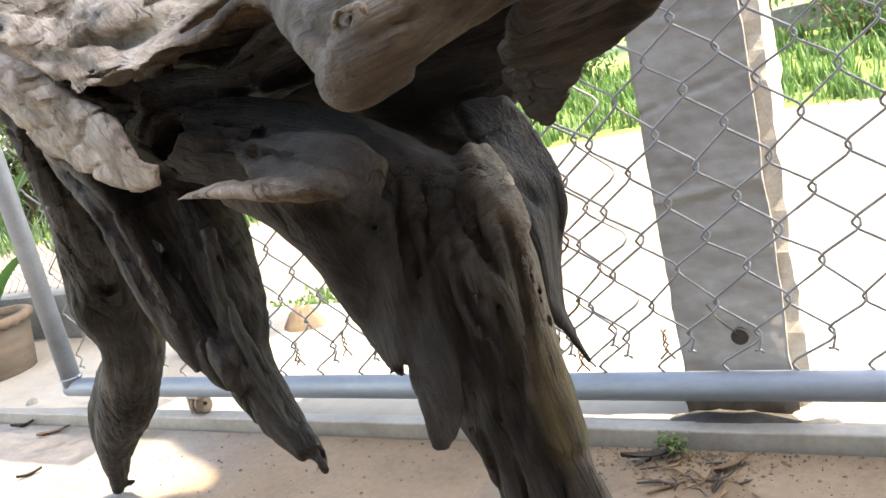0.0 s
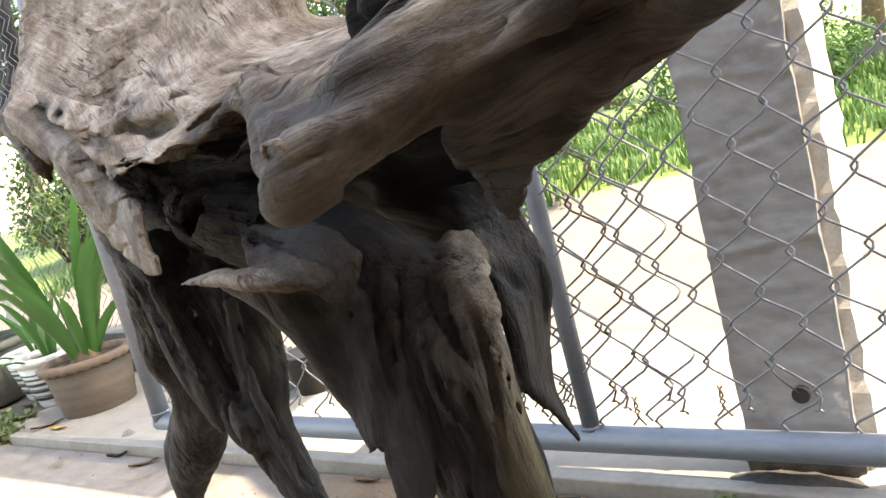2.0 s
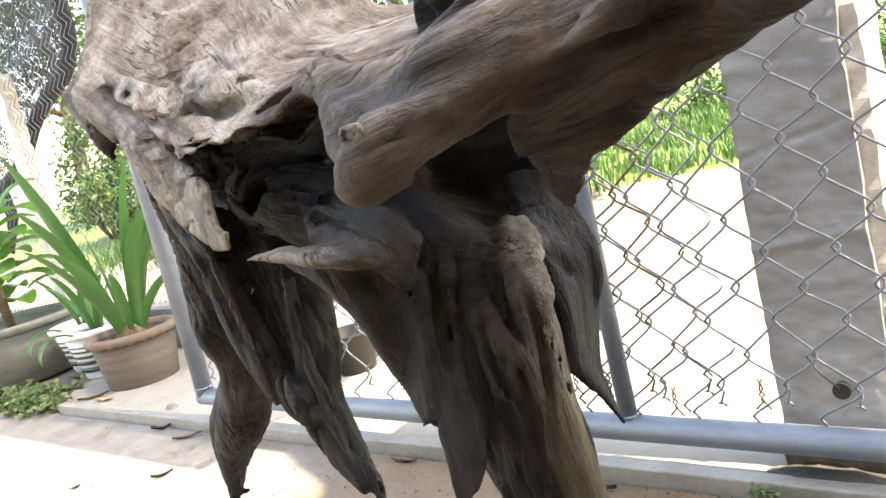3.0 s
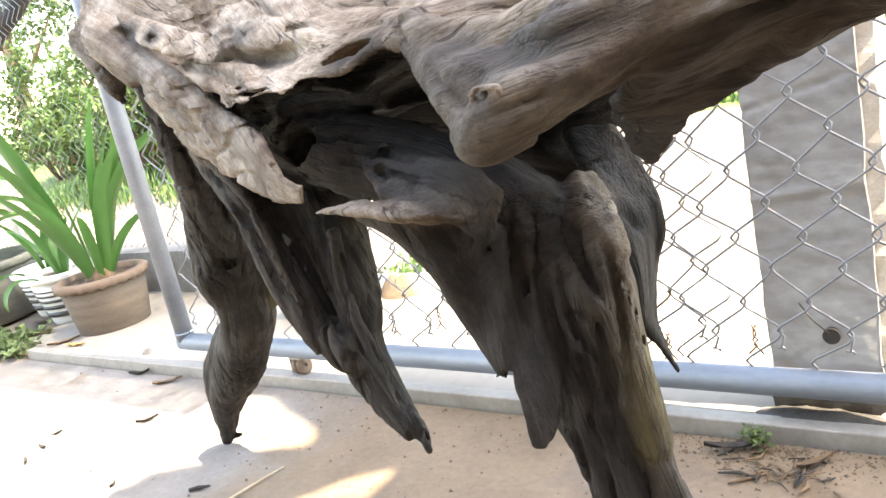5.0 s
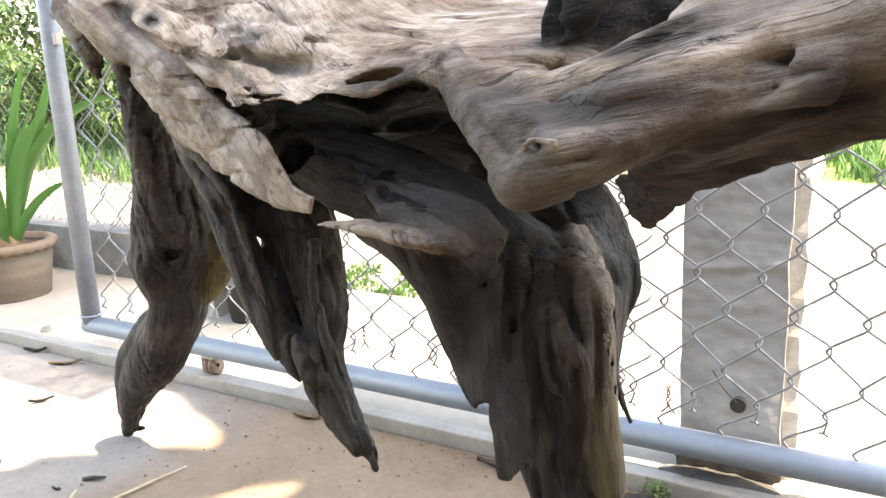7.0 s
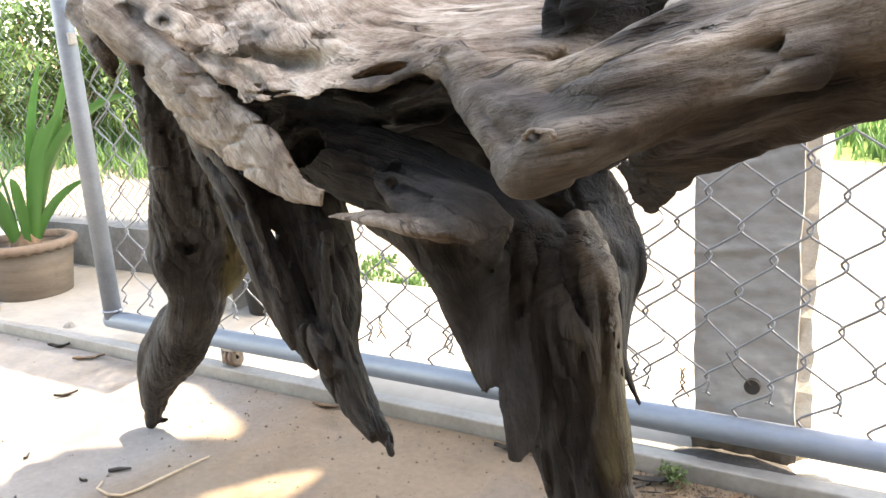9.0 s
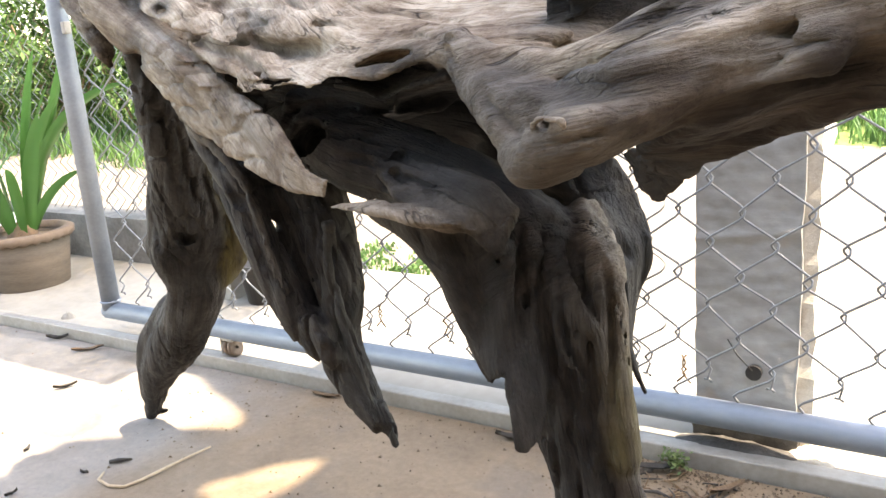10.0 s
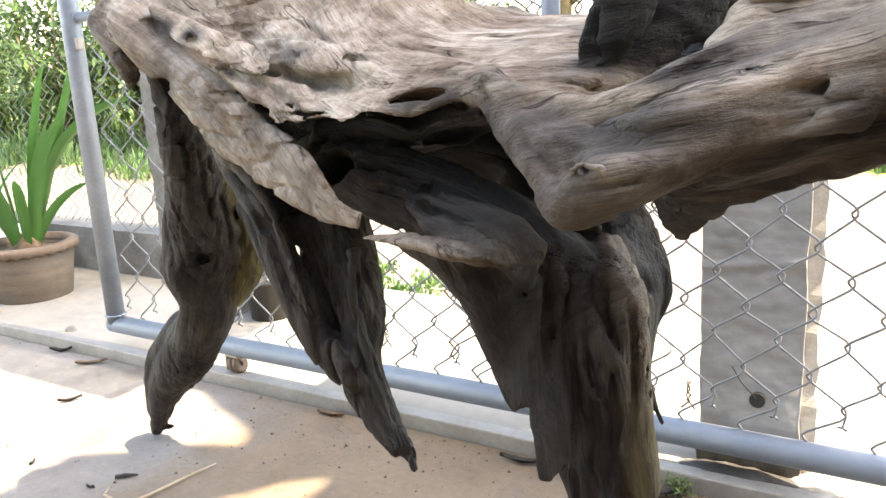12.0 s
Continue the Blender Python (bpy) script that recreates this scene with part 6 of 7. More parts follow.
# furrow
limb('', 0, [(-0.952, 0.787, 0.577, 0.0017), (-0.718, 0.56, 0.619, 0.0021), (-0.721, 0.562, 0.612, 0.003), (-0.965, 0.802, 0.547, 0.0052), (-0.967, 0.807, 0.537, 0.0051), (-0.97, 0.813, 0.527, 0.0051), (-0.971, 0.817, 0.517, 0.005), (-0.977, 0.821, 0.506, 0.0047), (-0.981, 0.823, 0.496, 0.0044), (-0.984, 0.825, 0.486, 0.0041), (-0.986, 0.828, 0.476, 0.0034), (-0.987, 0.831, 0.465, 0.0026), (-0.988, 0.832, 0.456, 0.0019)], k=0.004, gouge=True)
# furrow
limb('', 0, [(-0.952, 0.767, 0.598, 0.0017), (-0.955, 0.768, 0.589, 0.0027), (-0.957, 0.767, 0.58, 0.0038), (-0.962, 0.77, 0.571, 0.0048), (-0.963, 0.773, 0.561, 0.0047), (-0.969, 0.78, 0.551, 0.0046), (-0.97, 0.783, 0.541, 0.0045), (-0.973, 0.787, 0.531, 0.0043), (-0.975, 0.79, 0.522, 0.0042), (-0.978, 0.794, 0.511, 0.004), (-0.98, 0.795, 0.502, 0.0033), (-0.982, 0.796, 0.492, 0.0026), (-0.987, 0.799, 0.482, 0.0018)], k=0.004, gouge=True)
# furrow
limb('', 0, [(-0.692, 0.505, 0.785, 0.0012), (-0.682, 0.503, 0.779, 0.0014), (-0.668, 0.498, 0.773, 0.0017), (-0.656, 0.494, 0.766, 0.0019), (-0.642, 0.488, 0.76, 0.002), (-0.628, 0.483, 0.753, 0.0021), (-0.614, 0.477, 0.747, 0.0021), (-0.601, 0.474, 0.742, 0.0023), (-0.59, 0.473, 0.737, 0.0026), (-0.574, 0.467, 0.732, 0.0028), (-0.563, 0.463, 0.727, 0.0022), (-0.55, 0.456, 0.722, 0.0016), (-0.541, 0.453, 0.717, 0.001)], k=0.004, gouge=True)
# furrow
limb('', 0, [(-0.61, 0.455, 0.728, 0.0011), (-0.597, 0.448, 0.723, 0.0016), (-0.588, 0.447, 0.717, 0.0022), (-0.575, 0.44, 0.713, 0.0027), (-0.565, 0.438, 0.708, 0.0024), (-0.554, 0.434, 0.703, 0.0021), (-0.541, 0.428, 0.699, 0.0017), (-0.529, 0.424, 0.694, 0.0017), (-0.518, 0.42, 0.689, 0.0016), (-0.505, 0.415, 0.685, 0.0015), (-0.498, 0.412, 0.68, 0.0013), (-0.488, 0.407, 0.675, 0.0011), (-0.479, 0.402, 0.671, 0.0009)], k=0.004, gouge=True)
# furrow
limb('', 0, [(-0.694, 0.482, 0.762, 0.0012), (-0.683, 0.48, 0.756, 0.0015), (-0.67, 0.475, 0.749, 0.0019), (-0.658, 0.472, 0.743, 0.0022), (-0.647, 0.468, 0.738, 0.002), (-0.637, 0.464, 0.734, 0.0019), (-0.625, 0.458, 0.729, 0.0017), (-0.613, 0.454, 0.725, 0.0022), (-0.6, 0.45, 0.72, 0.0026), (-0.589, 0.447, 0.716, 0.0031), (-0.579, 0.442, 0.711, 0.0024), (-0.571, 0.437, 0.706, 0.0017), (-0.562, 0.432, 0.702, 0.001)], k=0.004, gouge=True)
# furrow
limb('', 0, [(-0.542, 0.423, 0.69, 0.001), (-0.537, 0.423, 0.687, 0.0014), (-0.53, 0.42, 0.685, 0.0018), (-0.526, 0.419, 0.682, 0.0022), (-0.515, 0.415, 0.68, 0.0023), (-0.506, 0.413, 0.677, 0.0025), (-0.496, 0.409, 0.675, 0.0026), (-0.487, 0.406, 0.672, 0.0026), (-0.479, 0.404, 0.669, 0.0027), (-0.47, 0.399, 0.666, 0.0027), (-0.461, 0.395, 0.664, 0.0021), (-0.453, 0.392, 0.662, 0.0015), (-0.446, 0.389, 0.66, 0.0009)], k=0.004, gouge=True)
# furrow
limb('', 0, [(-0.519, 0.466, 0.751, 0.001), (-0.515, 0.469, 0.752, 0.0015), (-0.51, 0.471, 0.752, 0.002), (-0.505, 0.473, 0.753, 0.0025), (-0.497, 0.474, 0.752, 0.0025), (-0.489, 0.474, 0.752, 0.0025), (-0.481, 0.474, 0.751, 0.0025), (-0.474, 0.474, 0.75, 0.0021), (-0.465, 0.472, 0.75, 0.0018), (-0.458, 0.472, 0.749, 0.0015), (-0.451, 0.471, 0.749, 0.0013), (-0.442, 0.467, 0.749, 0.0011), (-0.434, 0.465, 0.749, 0.001)], k=0.004, gouge=True)
# furrow
limb('', 0, [(-0.443, 0.496, 0.777, 0.001), (-0.436, 0.497, 0.776, 0.0015), (-0.428, 0.497, 0.776, 0.002), (-0.419, 0.494, 0.776, 0.0025), (-0.405, 0.484, 0.774, 0.0024), (-0.397, 0.483, 0.772, 0.0023), (-0.383, 0.472, 0.77, 0.0022), (-0.376, 0.472, 0.77, 0.0019), (-0.37, 0.472, 0.769, 0.0017), (-0.364, 0.473, 0.768, 0.0015), (-0.353, 0.467, 0.766, 0.0013), (-0.342, 0.463, 0.764, 0.0011), (-0.308, 0.413, 0.763, 0.0008)], k=0.004, gouge=True)
# furrow
limb('', 0, [(-0.503, 0.514, 0.787, 0.001), (-0.496, 0.515, 0.786, 0.0015), (-0.468, 0.488, 0.783, 0.0018), (-0.477, 0.511, 0.782, 0.0023), (-0.473, 0.512, 0.781, 0.0024), (-0.465, 0.507, 0.781, 0.0024), (-0.459, 0.506, 0.78, 0.0024), (-0.451, 0.506, 0.78, 0.0025), (-0.442, 0.506, 0.781, 0.0025), (-0.433, 0.506, 0.781, 0.0026), (-0.423, 0.497, 0.78, 0.002), (-0.419, 0.499, 0.778, 0.0015), (-0.409, 0.492, 0.777, 0.001)], k=0.004, gouge=True)
# furrow
limb('', 0, [(-0.384, 0.47, 0.768, 0.0009), (-0.373, 0.463, 0.766, 0.0014), (-0.369, 0.466, 0.765, 0.0019), (-0.35, 0.443, 0.764, 0.0023), (-0.345, 0.438, 0.764, 0.0022), (-0.342, 0.438, 0.763, 0.0021), (-0.336, 0.434, 0.763, 0.002), (-0.331, 0.43, 0.762, 0.0022), (-0.327, 0.429, 0.761, 0.0023), (-0.321, 0.424, 0.76, 0.0024), (-0.309, 0.412, 0.759, 0.0018), (-0.302, 0.409, 0.758, 0.0013), (-0.294, 0.403, 0.757, 0.0008)], k=0.004, gouge=True)
# furrow
limb('', 0, [(-0.367, 0.49, 0.779, 0.0009), (-0.355, 0.48, 0.777, 0.0013), (-0.346, 0.478, 0.776, 0.0016), (-0.339, 0.478, 0.775, 0.0019), (-0.329, 0.468, 0.774, 0.0021), (-0.323, 0.468, 0.773, 0.0023), (-0.319, 0.468, 0.773, 0.0024), (-0.311, 0.468, 0.771, 0.0024), (-0.304, 0.467, 0.77, 0.0023), (-0.299, 0.474, 0.768, 0.0023), (-0.293, 0.47, 0.766, 0.0018), (-0.288, 0.47, 0.765, 0.0013), (-0.278, 0.458, 0.763, 0.0008)], k=0.004, gouge=True)
# furrow
limb('', 0, [(-0.755, 0.509, 0.804, 0.0012), (-0.75, 0.51, 0.802, 0.0017), (-0.744, 0.51, 0.799, 0.0022), (-0.735, 0.507, 0.796, 0.0027), (-0.729, 0.506, 0.794, 0.0026), (-0.722, 0.504, 0.791, 0.0024), (-0.719, 0.505, 0.788, 0.0023), (-0.707, 0.504, 0.786, 0.0026), (-0.696, 0.502, 0.783, 0.0028), (-0.686, 0.502, 0.781, 0.0031), (-0.68, 0.499, 0.777, 0.0024), (-0.673, 0.496, 0.773, 0.0018), (-0.665, 0.492, 0.769, 0.0011)], k=0.004, gouge=True)
# furrow
limb('', 0, [(-0.695, 0.568, 0.808, 0.0012), (-0.681, 0.565, 0.806, 0.0018), (-0.667, 0.561, 0.803, 0.0024), (-0.653, 0.556, 0.801, 0.003), (-0.637, 0.552, 0.8, 0.0026), (-0.623, 0.549, 0.799, 0.0023), (-0.608, 0.545, 0.799, 0.0019), (-0.591, 0.536, 0.797, 0.0024), (-0.583, 0.535, 0.797, 0.0029), (-0.574, 0.532, 0.796, 0.0033), (-0.564, 0.531, 0.795, 0.0026), (-0.551, 0.525, 0.794, 0.0018), (-0.537, 0.518, 0.794, 0.0011)], k=0.004, gouge=True)
# furrow
limb('', 0, [(-0.23, 0.353, 0.717, 0.0007), (-0.224, 0.35, 0.717, 0.001), (-0.219, 0.35, 0.717, 0.0013), (-0.213, 0.346, 0.717, 0.0016), (-0.209, 0.346, 0.717, 0.0014), (-0.205, 0.345, 0.716, 0.0012), (-0.2, 0.342, 0.716, 0.0011), (-0.194, 0.338, 0.717, 0.0013), (-0.187, 0.332, 0.718, 0.0014), (-0.181, 0.328, 0.719, 0.0016), (-0.177, 0.323, 0.719, 0.0013), (-0.173, 0.323, 0.719, 0.0009), (-0.17, 0.321, 0.719, 0.0006)], k=0.005, gouge=True)
# furrow
limb('', 0, [(-0.181, 0.356, 0.737, 0.0007), (-0.183, 0.377, 0.736, 0.0009), (-0.169, 0.348, 0.738, 0.0011), (-0.165, 0.348, 0.739, 0.0013), (-0.158, 0.345, 0.74, 0.0013), (-0.153, 0.347, 0.74, 0.0013), (-0.147, 0.346, 0.741, 0.0013), (-0.142, 0.346, 0.742, 0.0012), (-0.138, 0.346, 0.743, 0.0012), (-0.134, 0.347, 0.744, 0.0011), (-0.129, 0.347, 0.744, 0.0009), (-0.125, 0.347, 0.744, 0.0008), (-0.121, 0.348, 0.744, 0.0006)], k=0.005, gouge=True)
# furrow
limb('', 0, [(-0.124, 0.357, 0.754, 0.0006), (-0.12, 0.351, 0.755, 0.0009), (-0.116, 0.348, 0.756, 0.0012), (-0.113, 0.348, 0.757, 0.0015), (-0.112, 0.369, 0.757, 0.0014), (-0.107, 0.369, 0.758, 0.0012), (-0.101, 0.358, 0.759, 0.001), (-0.097, 0.358, 0.76, 0.0011), (-0.096, 0.372, 0.762, 0.0012), (-0.093, 0.372, 0.763, 0.0013), (-0.089, 0.372, 0.763, 0.0011), (-0.085, 0.376, 0.764, 0.0008), (-0.081, 0.378, 0.764, 0.0006)], k=0.005, gouge=True)
# furrow
limb('', 0, [(-0.182, 0.314, 0.697, 0.0006), (-0.179, 0.315, 0.698, 0.0007), (-0.176, 0.316, 0.698, 0.0008), (-0.173, 0.317, 0.698, 0.001), (-0.171, 0.317, 0.699, 0.001), (-0.17, 0.318, 0.7, 0.0011), (-0.168, 0.318, 0.701, 0.0011), (-0.166, 0.32, 0.701, 0.0013), (-0.163, 0.321, 0.701, 0.0014), (-0.16, 0.322, 0.702, 0.0015), (-0.158, 0.322, 0.702, 0.0012), (-0.156, 0.322, 0.702, 0.0009), (-0.153, 0.321, 0.703, 0.0006)], k=0.005, gouge=True)
# furrow
limb('', 0, [(-0.251, 0.364, 0.722, 0.0007), (-0.249, 0.364, 0.72, 0.0012), (-0.246, 0.361, 0.718, 0.0016), (-0.244, 0.36, 0.716, 0.0021), (-0.24, 0.357, 0.714, 0.0018), (-0.236, 0.355, 0.712, 0.0015), (-0.233, 0.352, 0.71, 0.0012), (-0.228, 0.348, 0.708, 0.0015), (-0.224, 0.346, 0.705, 0.0017), (-0.22, 0.345, 0.702, 0.002), (-0.217, 0.344, 0.7, 0.0015), (-0.213, 0.339, 0.699, 0.0011), (-0.206, 0.326, 0.699, 0.0006)], k=0.005, gouge=True)
# furrow
limb('', 0, [(-0.245, 0.368, 0.73, 0.0007), (-0.241, 0.365, 0.729, 0.001), (-0.239, 0.365, 0.727, 0.0012), (-0.235, 0.362, 0.726, 0.0014), (-0.23, 0.357, 0.725, 0.0015), (-0.227, 0.356, 0.723, 0.0015), (-0.223, 0.352, 0.722, 0.0015), (-0.221, 0.351, 0.72, 0.0016), (-0.218, 0.348, 0.719, 0.0017), (-0.216, 0.348, 0.718, 0.0018), (-0.212, 0.346, 0.716, 0.0014), (-0.209, 0.345, 0.714, 0.001), (-0.205, 0.344, 0.713, 0.0007)], k=0.005, gouge=True)
# furrow
limb('', 0, [(-0.14, 0.321, 0.721, 0.0006), (-0.136, 0.325, 0.721, 0.0008), (-0.132, 0.327, 0.722, 0.0011), (-0.128, 0.332, 0.722, 0.0013), (-0.125, 0.336, 0.723, 0.0012), (-0.121, 0.337, 0.724, 0.0011), (-0.117, 0.338, 0.726, 0.001), (-0.114, 0.343, 0.726, 0.0012), (-0.111, 0.347, 0.727, 0.0013), (-0.108, 0.348, 0.728, 0.0014), (-0.104, 0.351, 0.729, 0.0011), (-0.101, 0.353, 0.731, 0.0009), (-0.097, 0.353, 0.732, 0.0006)], k=0.005, gouge=True)
# furrow
limb('', 0, [(-0.114, 0.34, 0.721, 0.0006), (-0.11, 0.34, 0.723, 0.0007), (-0.107, 0.344, 0.725, 0.0009), (-0.104, 0.349, 0.726, 0.0011), (-0.1, 0.352, 0.727, 0.0011), (-0.096, 0.352, 0.728, 0.0011), (-0.092, 0.357, 0.729, 0.0012), (-0.087, 0.358, 0.73, 0.0012), (-0.083, 0.361, 0.731, 0.0012), (-0.079, 0.362, 0.733, 0.0012), (-0.075, 0.364, 0.734, 0.001), (-0.071, 0.368, 0.735, 0.0008), (-0.067, 0.369, 0.735, 0.0006)], k=0.005, gouge=True)
# the named holes below also have their shade painted on
# hole at the root
limb('shade_lining', 0.0, [(-0.777, 0.529, 0.759, 0.009), (-0.818, 0.562, 0.755, 0.01), (-0.859, 0.594, 0.753, 0.01)], k=0.003, gouge=True)
# far hole
limb('shade_lining', 0.0, [(-0.854, 0.581, 0.83, 0.006), (-0.842, 0.584, 0.824, 0.008), (-0.792, 0.557, 0.815, 0.005)], k=0.003, gouge=True)
# far hole b
limb('shade_lining', 0.0, [(-0.74, 0.541, 0.807, 0.004), (-0.724, 0.536, 0.801, 0.004)], k=0.003, gouge=True)
# hole by the flap
limb('shade_lining', 0.0, [(-0.597, 0.52, 0.783, 0.006), (-0.578, 0.515, 0.781, 0.006), (-0.554, 0.507, 0.778, 0.003)], k=0.003, gouge=True)
# small hole
limb('', 0, [(-0.494, 0.502, 0.775, 0.004), (-0.481, 0.5, 0.773, 0.0045), (-0.465, 0.496, 0.774, 0.002)], k=0.003, gouge=True)
# valley of the ridge
limb('', 0, [(-0.748, 0.524, 0.774, 0.002), (-0.692, 0.498, 0.756, 0.004), (-0.63, 0.48, 0.741, 0.005), (-0.592, 0.47, 0.725, 0.005), (-0.561, 0.457, 0.711, 0.003)], k=0.006, gouge=True)
# valley under the flap
limb('', 0, [(-0.574, 0.504, 0.77, 0.003), (-0.56, 0.504, 0.758, 0.005), (-0.529, 0.499, 0.753, 0.004), (-0.478, 0.486, 0.757, 0.003)], k=0.008, gouge=True)
# knot hole deep
limb('', 0, [(-0.188, 0.314, 0.708, 0.003), (-0.191, 0.327, 0.707, 0.0035)], k=0.002, gouge=True)
# slit in the inner limb
limb('', 0, [(-0.404, 0.47, 0.661, 0.001), (-0.4, 0.478, 0.662, 0.0025), (-0.388, 0.475, 0.662, 0.001)], k=0.002, gouge=True)
# crack of the top
limb('', 0, [(-0.608, 0.608, 0.879, 0.0015), (-0.597, 0.596, 0.859, 0.002), (-0.589, 0.587, 0.843, 0.0015), (-0.58, 0.579, 0.832, 0.0008)], k=0.002, gouge=True)
# ragged front
limb('', 0, [(-0.61, 0.508, 0.787, 0.005), (-0.616, 0.533, 0.791, 0.006), (-0.577, 0.516, 0.788, 0.004)], k=0.003, gouge=True)
# chips of the rim
limb('', 0, [(-0.582, 0.554, 0.81, 0.003), (-0.53, 0.527, 0.793, 0.005), (-0.51, 0.525, 0.793, 0.003)], k=0.003, gouge=True)
# grooves on the top
limb('', 0, [(-0.492, 0.503, 0.778, 0.001), (-0.429, 0.486, 0.769, 0.003), (-0.36, 0.453, 0.76, 0.003), (-0.288, 0.4, 0.754, 0.0015)], k=0.003, gouge=True)
# grooves on the top
limb('', 0, [(-0.482, 0.525, 0.789, 0.001), (-0.424, 0.515, 0.78, 0.003), (-0.366, 0.497, 0.774, 0.003), (-0.309, 0.47, 0.766, 0.0015)], k=0.003, gouge=True)
# grooves on the ridge
limb('', 0, [(-0.82, 0.547, 0.791, 0.001), (-0.726, 0.515, 0.751, 0.003), (-0.636, 0.481, 0.711, 0.003), (-0.556, 0.451, 0.682, 0.0015)], k=0.003, gouge=True)
# grooves on the ridge
limb('', 0, [(-0.776, 0.549, 0.795, 0.001), (-0.655, 0.5, 0.755, 0.004), (-0.576, 0.465, 0.73, 0.004), (-0.528, 0.448, 0.705, 0.002)], k=0.003, gouge=True)
# shadowed step of the ridge
limb('', 0, [(-0.738, 0.546, 0.783, 0.002), (-0.627, 0.497, 0.765, 0.005), (-0.564, 0.478, 0.749, 0.006), (-0.5, 0.445, 0.729, 0.003)], k=0.003, gouge=True)
# hole of the lip
limb('', 0, [(-0.451, 0.405, 0.674, 0.003), (-0.451, 0.406, 0.672, 0.003)], k=0.002, gouge=True)
# furrow of the thick root
limb('', 0, [(-0.274, 0.456, 0.621, 0.002), (-0.273, 0.446, 0.589, 0.004), (-0.272, 0.44, 0.557, 0.004), (-0.266, 0.433, 0.529, 0.002)], k=0.003, gouge=True)
# furrow of the thick root
limb('', 0, [(-0.258, 0.46, 0.608, 0.002), (-0.257, 0.45, 0.572, 0.004), (-0.254, 0.444, 0.535, 0.004), (-0.251, 0.44, 0.511, 0.002)], k=0.003, gouge=True)
# furrow of the thick root
limb('', 0, [(-0.236, 0.47, 0.595, 0.002), (-0.229, 0.462, 0.572, 0.004), (-0.217, 0.453, 0.55, 0.003)], k=0.003, gouge=True)
# furrow of the thick root
limb('', 0, [(-0.22, 0.452, 0.533, 0.002), (-0.218, 0.454, 0.497, 0.004), (-0.221, 0.455, 0.46, 0.004), (-0.223, 0.451, 0.429, 0.002)], k=0.003, gouge=True)
# furrow of the thick root
limb('', 0, [(-0.21, 0.469, 0.55, 0.002), (-0.205, 0.461, 0.514, 0.003), (-0.206, 0.457, 0.48, 0.003), (-0.205, 0.456, 0.44, 0.002)], k=0.003, gouge=True)
# furrow of the forked root
limb('', 0, [(-0.49, 0.499, 0.502, 0.001), (-0.473, 0.493, 0.461, 0.003), (-0.458, 0.493, 0.418, 0.003), (-0.449, 0.499, 0.385, 0.0015)], k=0.003, gouge=True)
# notch of the forked root
limb('', 0, [(-0.436, 0.499, 0.396, 0.002), (-0.446, 0.504, 0.383, 0.003)], k=0.002, gouge=True)
# scoop of the limb
limb('', 0, [(-0.253, 0.387, 0.744, 0.004), (-0.214, 0.36, 0.733, 0.008), (-0.179, 0.338, 0.727, 0.009), (-0.156, 0.33, 0.725, 0.008), (-0.138, 0.334, 0.727, 0.006), (-0.117, 0.344, 0.732, 0.003)], k=0.012, gouge=True)
# dark groove of the limb
limb('', 0, [(-0.248, 0.382, 0.737, 0.001), (-0.203, 0.354, 0.73, 0.003), (-0.172, 0.337, 0.725, 0.004), (-0.152, 0.333, 0.722, 0.0035), (-0.139, 0.336, 0.726, 0.002), (-0.126, 0.34, 0.729, 0.001)], k=0.003, gouge=True)
# groove of the upper limb
limb('', 0, [(-0.161, 0.379, 0.755, 0.001), (-0.151, 0.382, 0.759, 0.003), (-0.139, 0.386, 0.765, 0.0035), (-0.126, 0.39, 0.77, 0.002)], k=0.003, gouge=True)
# second groove of the upper limb
limb('', 0, [(-0.119, 0.35, 0.744, 0.001), (-0.095, 0.359, 0.746, 0.003), (-0.074, 0.369, 0.748, 0.0045), (-0.054, 0.379, 0.75, 0.006), (-0.026, 0.38, 0.751, 0.006), (0.007, 0.367, 0.754, 0.004)], k=0.005, gouge=True)
# third groove of the upper limb
limb('', 0, [(-0.132, 0.342, 0.737, 0.0008), (-0.11, 0.352, 0.739, 0.0025), (-0.086, 0.36, 0.739, 0.0025), (-0.055, 0.363, 0.742, 0.001)], k=0.004, gouge=True)
# groove below the crest
limb('', 0, [(-0.142, 0.345, 0.694, 0.001), (-0.12, 0.354, 0.703, 0.003), (-0.094, 0.36, 0.711, 0.0045), (-0.071, 0.368, 0.721, 0.005), (-0.046, 0.381, 0.728, 0.005), (-0.016, 0.383, 0.736, 0.003)], k=0.008, gouge=True)
# dark band of the limb: staining and the groove's shade painted together
paint_tone([(-0.245, 0.383, 0.736, 0.004), (-0.199, 0.352, 0.729, 0.007), (-0.165, 0.337, 0.724, 0.007), (-0.143, 0.338, 0.725, 0.005), (-0.118, 0.347, 0.729, 0.003)], 'limb', 0.2)
# dark belly of the limb: shade of the overhang painted on
paint_tone([(-0.191, 0.461, 0.67, 0.003), (-0.13, 0.389, 0.695, 0.006), (-0.092, 0.364, 0.709, 0.008), (-0.066, 0.37, 0.721, 0.008), (-0.042, 0.391, 0.727, 0.007)], 'limb', 0.18)
# dark streak of the upper limb: groove shade and staining in one tone
paint_tone([(-0.084, 0.373, 0.748, 0.003), (-0.063, 0.385, 0.749, 0.005), (-0.043, 0.391, 0.75, 0.006)], 'limb', 0.2)
